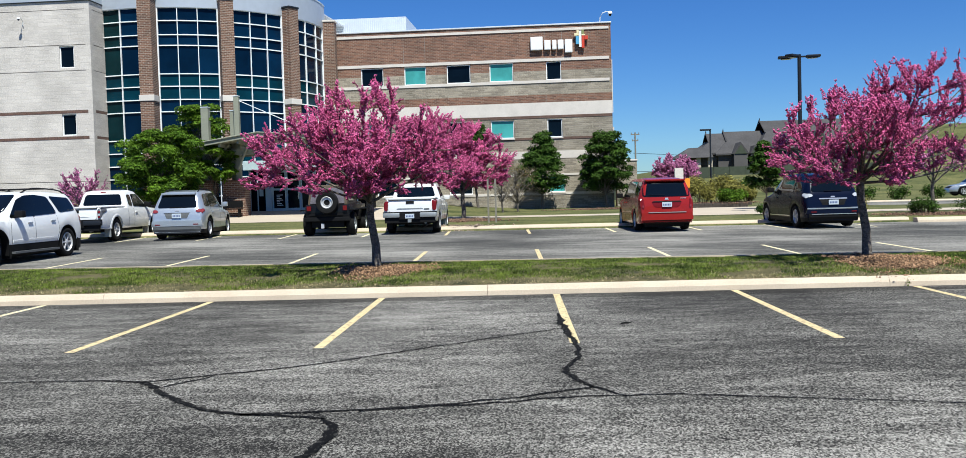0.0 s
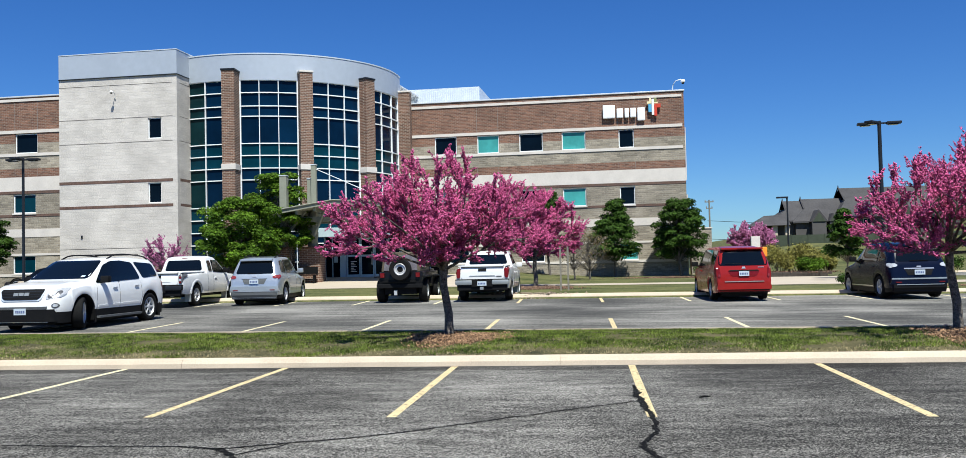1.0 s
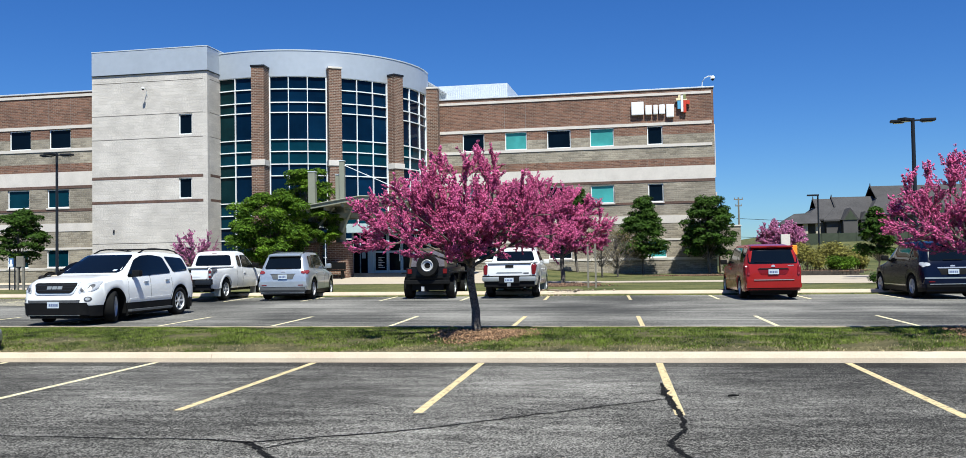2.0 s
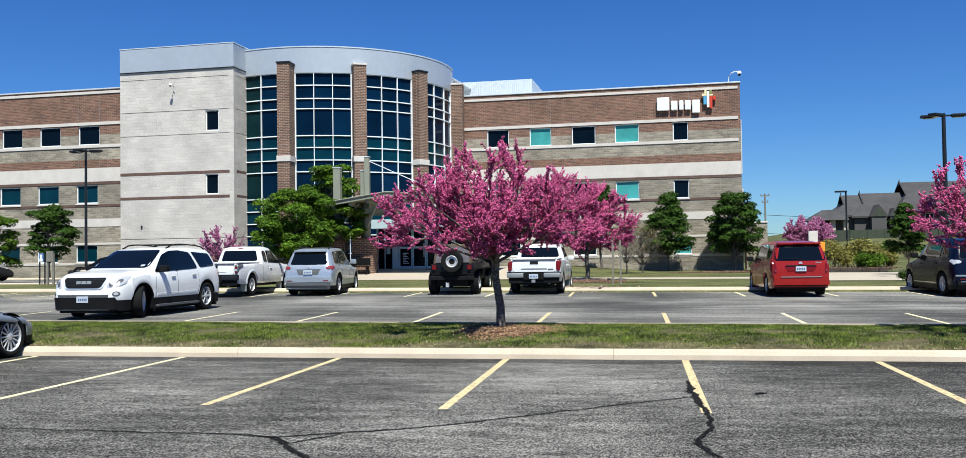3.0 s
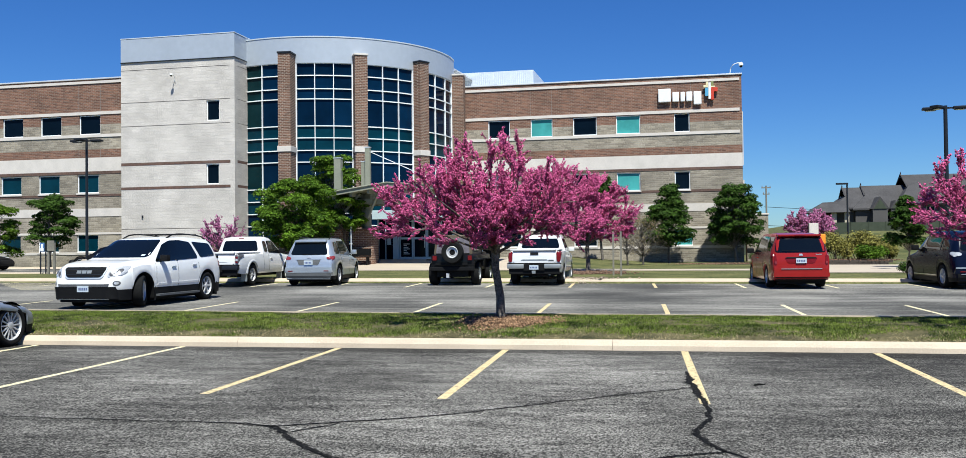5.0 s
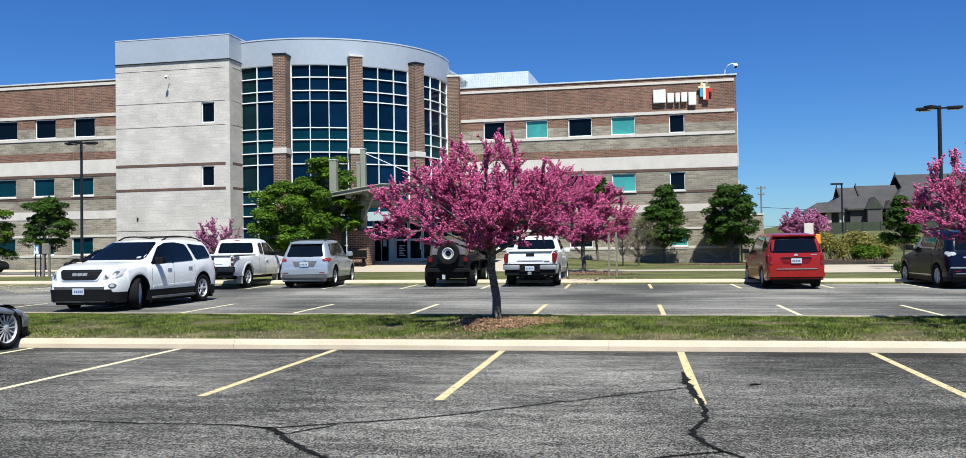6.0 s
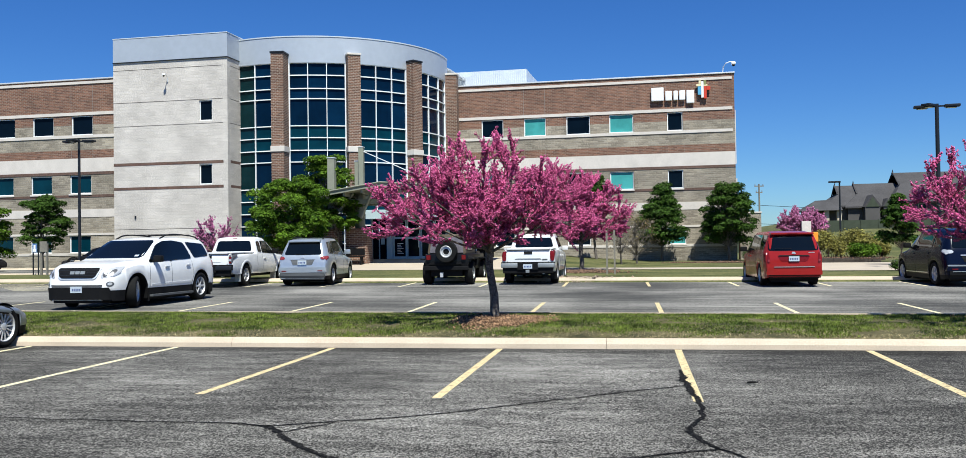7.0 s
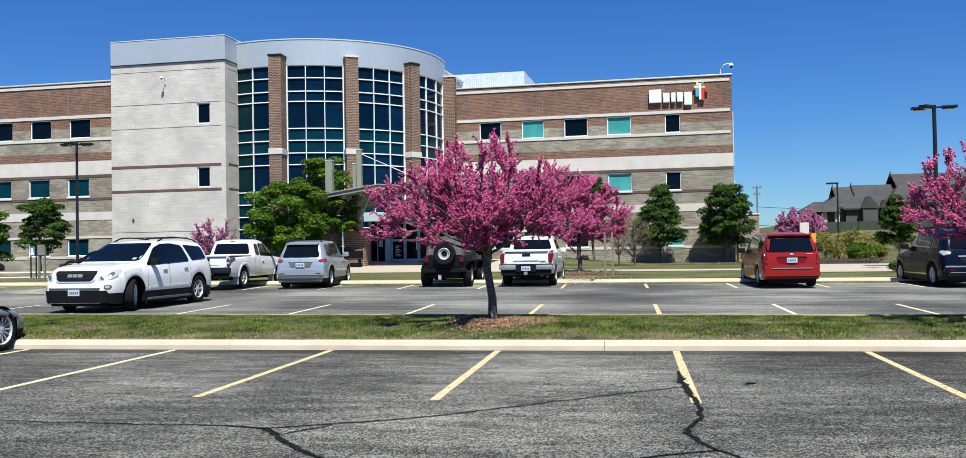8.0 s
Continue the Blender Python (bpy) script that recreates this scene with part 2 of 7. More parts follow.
BLOSSOM = mat("blossom", (0.455, 0.080, 0.190), 0.75, 0.3, 1.4, island=0.45, fine=9.0, tint=(0.50, 0.108, 0.25), spec=0.08)
BLOSSOM_PALE = mat("blossom_pale", (0.34, 0.105, 0.225), 0.75, 0.3, 1.4, island=0.5, fine=9.0, tint=(0.42, 0.15, 0.29), spec=0.2)
LEAF = thin(mat("leaf", (0.034, 0.090, 0.008), 0.65, 0.35, 0.9, island=0.6, fine=9.0, tint=(0.100, 0.180, 0.015), spec=0.12), 0.25)
LEAF_DARK = thin(mat("leaf_dark", (0.022, 0.056, 0.008), 0.65, 0.35, 0.9, island=0.55, fine=9.0, spec=0.12, tint=(0.044, 0.090, 0.012)), 0.2)
LEAF_BROWN = mat("leaf_bud", (0.15, 0.115, 0.055), 0.8, 0.35, 0.9, island=0.5, fine=9.0, spec=0.15)
LEAF_OLIVE = mat("leaf_olive", (0.195, 0.178, 0.036), 0.7, 0.35, 0.9, island=0.45, fine=9.0, spec=0.3)
TYRE = mat("tyre_rubber", (0.010, 0.010, 0.010), 0.85, 0.25, 9.0, spec=0.12)
ALLOY = mat("alloy", (0.55, 0.55, 0.55), 0.38, 0.08, metal=0.35)
BLACK = mat("black_plastic", (0.008, 0.008, 0.0085), 0.6, 0.25, 5.0, spec=0.12)
CAR_GLASS = mat("car_glass", (0.003, 0.0045, 0.005), 0.04, 0.2, 1.0, spec=0.5)
CHROME = mat("chrome", (0.60, 0.59, 0.57), 0.32, 0.05, metal=0.8)
LAMP_CLEAR = mat("lamp_clear", (0.55, 0.56, 0.57), 0.15, 0.12, 6.0, metal=0.3)
BEZEL = mat("lamp_bezel", (0.12, 0.12, 0.125), 0.3, 0.2, 9.0, metal=0.4)
LAMP_ROSE = mat("lamp_rose", (0.20, 0.03, 0.035), 0.15, 0.25, 20.0)
LAMP_RED = mat("lamp_red", (0.14, 0.008, 0.010), 0.15, 0.15, 20.0)
PLATE = mat("plate", (0.46, 0.52, 0.58), 0.4, 0.05)
PLATE_BAR = mat("plate_mark", (0.10, 0.13, 0.25), 0.5, 0.05)
WHITE_PAINT = mat("white_paint", (0.72, 0.72, 0.71), 0.3, 0.03, 0.8, fine=5.0, coat=0.8)
SILVER_PAINT = mat("silver_paint", (0.40, 0.445, 0.495), 0.28, 0.05, 0.8, fine=5.0, metal=0.5, coat=0.8)
GREY_PAINT = mat("grey_paint", (0.26, 0.29, 0.33), 0.3, 0.05, 0.8, fine=5.0, metal=0.4, coat=0.8)
RED_PAINT = mat("red_paint", (0.255, 0.014, 0.013), 0.25, 0.06, 0.8, fine=5.0, coat=0.3, spec=0.15)
NAVY_PAINT = mat("navy_paint", (0.003, 0.006, 0.019), 0.25, 0.08, 0.8, fine=5.0, spec=0.12, coat=0.08)
BLACK_PAINT = mat("black_paint", (0.006, 0.006, 0.007), 0.35, 0.1, 0.8, coat=0.15, spec=0.15)
TAN_CLOTH = mat("tan_canvas", (0.085, 0.066, 0.046), 0.9, 0.15, 5.0, 0.004)
ROOF = mat("roof_shingle", (0.062, 0.059, 0.060), 0.9, 0.25, 0.6, 0.01, fine=6.0)
DARK_BLOCK = mat("dark_block", (0.06, 0.05, 0.042), 0.9, 0.3, 5.0, 0.004)
HOUSE_WALL = mat("house_wall", (0.085, 0.08, 0.078), 0.85, 0.15, 0.8)
HOUSE_PALE = mat("house_stone", (0.48, 0.41, 0.32), 0.85, 0.12, 0.8)
FENCE = mat("dark_fence", (0.050, 0.062, 0.042), 0.8, 0.2, 2.0)


# ---- making meshes ----
def part(name, bm, material, parent=None, label="", smooth=0.0):
    """Links a bmesh as one mesh object under a thing or a part. smooth: degrees under which edges are rounded."""
    me = bpy.data.meshes.new(name)
    bm.to_mesh(me)
    bm.free()
    return link(name, me, material, parent, label, smooth)


def link(name, me, material, parent=None, label="", smooth=0.0):
    if material:
        me.materials.append(material)
    if smooth:
        me.shade_smooth()
        me.set_sharp_from_angle(angle=radians(smooth))
    ob = new(name, me)
    ob.parent = parent
    if label:
        tagged(ob, label)
    return ob


def thing(name, m, label, category, group="", kind=""):
    ob = new(name)
    ob.empty_display_size = 0.2
    ob.matrix_world = m
    return tagged(ob, label, category, group, kind)


def box(bm, x0, y0, z0, x1, y1, z1, bevel=0.0):
    r = bmesh.ops.create_cube(bm, size=1)
    bmesh.ops.transform(bm, verts=r["verts"], matrix=Matrix.LocRotScale(((x0 + x1) / 2, (y0 + y1) / 2, (z0 + z1) / 2), None, (x1 - x0, y1 - y0, z1 - z0)))
    if bevel:
        edges = list({e for v in r["verts"] for e in v.link_edges})
        bmesh.ops.bevel(bm, geom=edges, offset=bevel, segments=2, affect="EDGES", profile=0.6)
    return bm


def boxes(*rows, bevel=0.0):
    bm = bmesh.new()
    for row in rows:
        box(bm, *row, bevel=bevel)
    return bm


def slab(points, z0, z1):
    """An upright prism over a plan outline given anticlockwise."""
    bm = bmesh.new()
    lo, hi = [bm.verts.new((x, y, z0)) for x, y in points], [bm.verts.new((x, y, z1)) for x, y in points]
    bm.faces.new(hi)
    bm.faces.new(lo[::-1])
    n = len(points)
    for i in range(n):
        bm.faces.new((lo[i], lo[(i + 1) % n], hi[(i + 1) % n], hi[i]))
    return bm


def tube(bm, pts, radii, sides=8, cap=True):
    """A tapered tube along a line of points."""
    rings, up = [], Vector((0.31, 0.17, 0.93))
    pts = [Vector(p) for p in pts]
    for i, p in enumerate(pts):
        d = (pts[min(i + 1, len(pts) - 1)] - pts[max(i - 1, 0)]).normalized()
        u = d.cross(up if abs(d.dot(up)) < 0.95 else Vector((1, 0, 0))).normalized()
        v = d.cross(u)
        rings.append([bm.verts.new(p + float(radii[i]) * (u * math.cos(k * math.tau / sides) + v * math.sin(k * math.tau / sides))) for k in range(sides)])
    for a, b in zip(rings, rings[1:]):
        for k in range(sides):
            bm.faces.new((a[k], a[(k + 1) % sides], b[(k + 1) % sides], b[k]))
    if cap:
        bm.faces.new(rings[0][::-1])
        bm.faces.new(rings[-1])
    return bm


def lathe(bm, profile, sides=24, m=Matrix()):
    """Turns a profile of (radius, height) about z."""
    rings = [[bm.verts.new(m @ Vector((r * math.cos(k * math.tau / sides), r * math.sin(k * math.tau / sides), h))) for k in range(sides)] for r, h in profile]
    for a, b in zip(rings, rings[1:]):
        for k in range(sides):
            bm.faces.new((a[k], a[(k + 1) % sides], b[(k + 1) % sides], b[k]))
    return bm


def many(name, verts, faces):
    """A mesh from arrays: verts (n, 3), faces (m, 3 or 4)."""
    me = bpy.data.meshes.new(name)
    k = faces.shape[1]
    me.vertices.add(len(verts))
    me.vertices.foreach_set("co", np.ascontiguousarray(verts, dtype=np.float32).ravel())
    me.loops.add(faces.size)
    me.loops.foreach_set("vertex_index", np.ascontiguousarray(faces, dtype=np.int32).ravel())
    me.polygons.add(len(faces))
    me.polygons.foreach_set("loop_start", np.arange(0, faces.size, k, dtype=np.int32))
    me.update(calc_edges=True)
    me.validate()
    return me


def gz(x, y):
    """The height of the ground: the lot, the raised strip's far side, and the lawns behind it."""
    if y < 16.4:
        return 0.0
    xx = max(-60.0, min(x, 40.0))
    lot = 0.15 + 0.0085 * (min(y, 33.0) - 19.5) - 0.005 * xx
    if y < 33.0:
        return lot * min(1.0, (y - 16.4) / 1.5)
    return lot


def lawn_z(x, y):
    """The level of walks and lawns behind the far kerb."""
    rise = 0.05 * max(0.0, min(y, 53.6) - 45.5) * max(0.0, min(1.0, (x + 22.0) / 2.5, (-2.0 - x) / 2.5))  # the plaza climbs to the doors
    return 0.41 - 0.0045 * max(-60.0, min(x, 30.0)) + 0.001 * (min(y, 64.0) - 33.0) + rise


# ---- ground, kerbs, walks ----
def smooth_step(v):
    v = max(0.0, min(1.0, v))
    return v * v * (3 - 2 * v)


def hill_z(x, y):
    """The grassy rise with the houses, beyond the road."""
    return 2.6 * smooth_step((x - 10) / 14) * smooth_step((y - 72) / 40) + 6.2 * smooth_step((x - 37) / 17) * smooth_step((y - 80) / 48)


def terrain(x, y):
    if y < 33.1:
        return gz(x, y) - 0.06 if y < 14.5 or y > 18.3 else 0.02
    return lawn_z(x, y) + hill_z(x, y)


xs = [-2500, -900, -400, -200, -120, -90] + list(range(-72, 100, 3)) + [110, 130, 170, 250, 420, 900, 2500]
ys = [-1500, -400, -120, -60, -20, 0, 10, 14.42, 16.4, 18.3, 20, 24, 28, 32.9, 33.12] + list(range(36, 190, 3)) + [220, 280, 420, 900, 2600]
vs = np.array([(x, y, terrain(x, y)) for y in ys for x in xs])
nx = len(xs)
fs = np.array([(j * nx + i, j * nx + i + 1, (j + 1) * nx + i + 1, (j + 1) * nx + i) for j in range(len(ys) - 1) for i in range(nx - 1)])
ground = tagged(link("ground", many("ground", vs, fs), LAWN, smooth=60), "grassy ground with lawns rising to a hill", "ground", kind="structure")


def sheet(name, x0, x1, y0, y1, z, step, material, label, category, lift=0.0):
    gx, gy = np.linspace(x0, x1, max(2, int((x1 - x0) / step) + 1)), np.linspace(y0, y1, max(2, int((y1 - y0) / step) + 1))
    v = [(x, y, z(x, y) + lift) for y in gy for x in gx]
    n = len(gx)
    f = [(j * n + i, j * n + i + 1, (j + 1) * n + i + 1, (j + 1) * n + i) for j in range(len(gy) - 1) for i in range(n - 1)]
    return tagged(link(name, many(name, np.array(v), np.array(f)), material, smooth=60), label, category, kind="structure")


sheet("road_1", -70, 60, -40, 14.43, lambda x, y: 0.0, 6.0, ASPHALT, "worn grey asphalt of the near parking row", "asphalt")

xs_b = np.arange(-40.0, 40.0, 0.12)
near_b = 13.86 + np.array([0.16 * noise.noise((x * 0.7, 3.0, 0.0)) + 0.10 * noise.noise((x * 3.1, 7.0, 0.0)) for x in xs_b])
bv = np.concatenate([np.stack([xs_b, near_b, np.full_like(xs_b, 0.002)], 1), np.stack([xs_b, np.full_like(xs_b, 14.42), np.full_like(xs_b, 0.002)], 1)])
k_b = len(xs_b)
bf = np.array([(i, i + 1, k_b + i + 1, k_b + i) for i in range(k_b - 1)])
tagged(link("road_6", many("road_6", bv, bf), SEALED), "darker sealed asphalt along the foot of the kerb", "asphalt", kind="structure")
sheet("road_2", -70, 18, 18.33, 33.03, gz, 1.6, ASPHALT_FAR, "worn grey asphalt of the far parking row", "asphalt")
sheet("road_3", -70, -22, 40.5, 49.0, lawn_z, 3.0, ASPHALT_FAR, "grey asphalt drive along the building", "asphalt", 0.01)
sheet("road_4", 14.2, 70, 51.5, 60.0, lawn_z, 3.0, ASPHALT_FAR, "grey asphalt road below the hill", "asphalt", 0.01)
sheet("road_5", 18, 60, 14.6, 33.03, gz, 3.0, ASPHALT_FAR, "grey asphalt of the lot entrance", "asphalt", -0.004)
sheet("pavement_1", -5.5, 5.5, 43.4, 46.2, lawn_z, 2.5, WALKWAY, "pale concrete walk along the lawn", "pavement", 0.015)
sheet("pavement_2", -19.5, -5.5, 44.3, 60.5, lawn_z, 1.0, WALKWAY, "pale concrete plaza before the entrance", "pavement", 0.015)
sheet("pavement_3", 13.61, 30.0, 40.2, 43.4, lawn_z, 1.5, WALKWAY, "pale concrete walk towards the planted beds", "pavement", 0.015)
sheet("pavement_4", 5.51, 13.6, 40.2, 54.6, lawn_z, 2.0, WALKWAY, "pale concrete walk beside the hedge", "pavement", 0.015)


def kerb(name, x0, x1, y, z, depth, piece, label, up=0.15, flip=1):
    """A concrete kerb in cast lengths, with a battered face and rounded top."""
    ob = thing(name, pose(0, 0, 0), label, "kerb", kind="structure")
    prof = [(0, -0.1), (0.026, up * 0.5), (0.034, up * 0.55), (0.056, up - 0.026), (0.072, up - 0.008), (0.10, up), (depth, up + 0.004), (depth, -0.1)]
    x = x0
    while x < x1:
        xe = min(x + piece - 0.006, x1)
        bm, rings = bmesh.new(), []
        n = max(2, int((xe - x) / 1.6) + 1)
        for i in range(n):
            px = x + (xe - x) * i / (n - 1)
            rings.append([bm.verts.new((px, y + flip * a, z(px, y) + b)) for a, b in prof])
        for a, b in zip(rings, rings[1:]):
            for k in range(len(prof) - 1):
                q = (a[k], a[k + 1], b[k + 1], b[k])
                bm.faces.new(q if flip < 0 else q[::-1])
        bm.faces.new(rings[0])
        bm.faces.new(rings[-1][::-1])
        bmesh.ops.recalc_face_normals(bm, faces=bm.faces)
        part("kerb_stone", bm, CONCRETE, ob, smooth=30)
        x += piece
    return ob


kerb("kerb_1", -37.9, 40, 14.40, lambda x, y: 0.0, 0.19, 6.2, "pale concrete kerb before the grass strip")
kerb("kerb_2", -37.9, 14, 18.36, gz, 0.17, 6.2, "pale concrete kerb behind the grass strip", up=0.142, flip=-1)
kerb("kerb_3", -61, 13.2, 33.0, gz, 0.45, 4.6, "pale concrete kerb along the far parking row", up=0.16)
kerb("kerb_4", -61, -22, 40.3, lambda x, y: lawn_z(x, y) - 0.1, 0.25, 6.0, "pale concrete kerb along the drive")
kerb("kerb_5", -61, -22, 49.0, lambda x, y: lawn_z(x, y) - 0.05, 0.3, 6.0, "pale concrete kerb beneath the left wing")
kerb("kerb_6", 13.21, 40, 32.3, gz, 0.4, 5.0, "pale concrete kerb round a planted bed", up=0.16)
kerb("kerb_7", 16, 60, 60.0, lambda x, y: lawn_z(x, y) - 0.05, 0.5, 8.0, "pale concrete kerb at the foot of the hill")


def strip_z(x, y):
    t = (y - 14.58) / (18.2 - 14.58)
    far = gz(x, 18.3) + 0.125
    return 0.148 + (far - 0.148) * t + 0.05 * math.sin(math.pi * max(0, min(1, t))) + 0.012 * noise.noise((x * 1.3, y * 1.3, 0))


sheet("ground_strip", -60, 40, 14.57, 18.22, strip_z, 0.25, SOIL, "patchy grass strip between the parking rows", "grass")

# grass blades on the strip
rng = np.random.default_rng(4)
n = 230000
gx, gy = rng.uniform(-16.5, 11, n), rng.uniform(14.6, 18.22, n)
thin = np.array([noise.noise((x * 0.9, y * 1.3, 3.0)) + 0.5 * noise.noise((x * 3, y * 3, 8.0)) for x, y in zip(gx, gy)])
keep = (thin > -0.55 + 0.5 * rng.random(n) + 0.75 * np.clip(1 - (gy - 14.6) / 0.75, 0, 1)) & ((((gx + 2.72) / 0.8) ** 2 + ((gy - 16.55) / 0.95) ** 2) > 0.6 + 0.7 * rng.random(n)) & ((((gx - 6.2) / 0.9) ** 2 + ((gy - 16.35) / 1.3) ** 2) > 0.6 + 0.7 * rng.random(n))
gx, gy = gx[keep], gy[keep]
n = len(gx)
base = np.array([(x, y, strip_z(x, y) - 0.006) for x, y in zip(gx, gy)])
ang, w = rng.uniform(0, math.tau, n), rng.uniform(0.004, 0.009, n)
h = rng.uniform(0.016, 0.042, n) * (1 + 0.9 * np.clip(thin[keep], 0, 0.7)) * np.where(gy > 17.9, 0.6, 1.0)
side = np.stack([np.cos(ang), np.sin(ang), np.zeros(n)], 1) * w[:, None]
lean = np.stack([rng.normal(0, 0.5, n) * h, rng.normal(0, 0.5, n) * h, h], 1)
gv = np.stack([base - side, base + side, base + lean], 1).reshape(-1, 3)
tagged(link("grass", many("grass", gv, np.arange(3 * n).reshape(-1, 3)), BLADE), "short green grass with dry patches", "grass", kind="stuff")


# dead blades among the green, thickest beside the near kerb
n = 34000
gx, gy = rng.uniform(-16.5, 11, n), 14.6 + 3.5 * rng.random(n) ** 1.6
patch = np.array([noise.noise((x * 0.8, y * 1.6, 21.0)) + 0.6 * noise.noise((x * 4, y * 4, 5.0)) for x, y in zip(gx, gy)])
keep = patch > 0.55 * (gy - 15.1) - 0.15 - 0.3 * rng.random(n)
gx, gy = gx[keep], gy[keep]
n = len(gx)
base = np.array([(x, y, strip_z(x, y) - 0.004) for x, y in zip(gx, gy)])
ang, h, w = rng.uniform(0, math.tau, n), rng.uniform(0.012, 0.04, n), rng.uniform(0.004, 0.010, n)
side = np.stack([np.cos(ang), np.sin(ang), np.zeros(n)], 1) * w[:, None]
lean = np.stack([rng.normal(0, 0.9, n) * h, rng.normal(0, 0.9, n) * h, h], 1)
gv = np.stack([base - side, base + side, base + lean], 1).reshape(-1, 3)
tagged(link("dry_grass", many("dry_grass", gv, np.arange(3 * n).reshape(-1, 3)), DRY), "straw-coloured dead grass in patches", "grass", kind="stuff")


# ---- painted lines ----
def stripe(x0, y0, x1, y1, w, z, material, label, group):
    bm = bmesh.new()
    n = 10
    d = Vector((x1 - x0, y1 - y0)).normalized()
    s = Vector((-d.y, d.x)) * w / 2
    lo = []
    for i in range(n + 1):
        p = Vector((x0 + (x1 - x0) * i / n, y0 + (y1 - y0) * i / n))
        j = 0.006 * random.uniform(-1, 1)
        lo.append([bm.verts.new((p.x + k * s.x * (1 + j), p.y + k * s.y * (1 + j), z(p.x, p.y) + 0.004)) for k in (-1, 1)])
    for a, b in zip(lo, lo[1:]):
        bm.faces.new((a[1], a[0], b[0], b[1]))
    bmesh.ops.recalc_face_normals(bm, faces=bm.faces)
    ob = part("parking_line", bm, material)
    if ob.data.polygons[0].normal.z < 0:
        ob.data.flip_normals()
    return tagged(ob, label, "parking line", group)


flat = lambda x, y: 0.0
for k in range(-6, 8):
    x = -2.364 + 2.743 * k
    stripe(x, 14.37, x + 0.072, 9.68, 0.105, flat, YELLOW if k > -2 else PALE, "worn painted parking line on near asphalt", "near row lines")
for k in range(-9, 6):
    x = 0.12 + 2.76 * k
    stripe(x + 0.12, 18.5, x, 22.9, 0.10, gz, YELLOW if k in (-1, 0) else PALE, "faded painted parking line on the far asphalt", "far row lines")
for k in range(-9, 5):
    x = -0.10 + 2.78 * k
    stripe(x + 0.04, 30.2, x - 0.06, 32.97, 0.10, gz, YELLOW if k in (-1, 0) else PALE, "faded painted parking line by the far kerb", "kerb row lines")
for k in range(7):
    stripe(-25.2 + 0.62 * k, 31.9 - 0.62 * k, -23.2 + 0.62 * k, 32.3 - 0.62 * k, 0.14, gz, PALE, "faded pale hatching line on asphalt", "hatching lines")


# ---- tar-sealed cracks ----
def seam(points, widths, label="black tar seam along a crack in asphalt"):
    bm, prev = bmesh.new(), None
    dense = []
    for (a, b), (c, d), w0, w1 in zip(points, points[1:], widths, widths[1:]):
        m = max(3, int(math.hypot(c - a, d - b) / 0.022))
        dense += [(a + (c - a) * i / m, b + (d - b) * i / m, w0 + (w1 - w0) * i / m) for i in range(m)]
    dense.append((*points[-1], widths[-1]))
    for i, (x, y, w) in enumerate(dense):
        q = dense[min(i + 1, len(dense) - 1)]
        p = dense[max(i - 1, 0)]
        d = Vector((q[0] - p[0], q[1] - p[1])).normalized()
        wob = 0.03 * noise.noise((x * 4, y * 4, 1)) + 0.018 * noise.noise((x * 15, y * 15, 2))
        w *= 1 + 0.45 * noise.noise((x * 7, y * 7, 5)) + 0.5 * noise.noise((x * 31, y * 31, 5))
        c = Vector((x - d.y * wob, y + d.x * wob))
        row = [bm.verts.new((c.x - d.y * k * w, c.y + d.x * k * w, 0.0065)) for k in (-0.5, 0.5)]
        if prev:
            bm.faces.new((prev[1], prev[0], row[0], row[1]))
        prev = row
    ob = part("tar_seam", bm, TAR)
    if ob.data.polygons[0].normal.z < 0:
        ob.data.flip_normals()
    return tagged(ob, label, "tar seam", "tar seams")


seam([(-9.0, 8.2), (-4.87, 8.10), (-3.9, 8.10), (-3.5, 8.0), (-3.28, 7.76), (-2.95, 7.3), (-2.52, 6.87), (-2.2, 6.72), (-1.7, 6.62), (-1.5, 6.52)], [0.022, 0.025, 0.03, 0.06, 0.07, 0.06, 0.055, 0.06, 0.04, 0.03])
seam([(-1.55, 6.56), (-1.40, 6.35), (-1.36, 6.0), (-1.42, 5.6), (-1.6, 5.2), (-1.7, 4.2)], [0.03, 0.07, 0.085, 0.07, 0.06, 0.05])
seam([(-2.2, 6.70), (-1.18, 6.80), (-0.7, 6.92), (-0.1, 7.15), (0.5, 7.47)], [0.05, 0.035, 0.04, 0.035, 0.04])
seam([(-1.3, 6.75), (-0.4, 6.93), (0.3, 7.13), (1.13, 7.18), (2.1, 6.95), (3.04, 6.75), (4.8, 6.6)], [0.02, 0.03, 0.03, 0.025, 0.022, 0.022, 0.02])
seam([(0.72, 7.08), (0.62, 7.3), (0.5, 7.48), (0.37, 7.8), (0.30, 8.05), (0.31, 8.35), (0.42, 8.75), (0.47, 9.3), (0.44, 9.9), (0.39, 10.6), (0.345, 11.4), (0.35, 12.1)], [0.02, 0.03, 0.045, 0.05, 0.06, 0.055, 0.05, 0.055, 0.06, 0.085, 0.075, 0.03])
seam([(-3.5, 7.98), (-3.2, 8.15), (-2.6, 8.42), (-2.0, 8.79), (-1.0, 9.65), (-0.3, 10.25), (0.32, 10.72)], [0.035, 0.04, 0.034, 0.03, 0.03, 0.028, 0.03])
seam([(-3.22, 7.75), (-3.05, 8.0), (-2.9, 8.28)], [0.03, 0.03, 0.015])


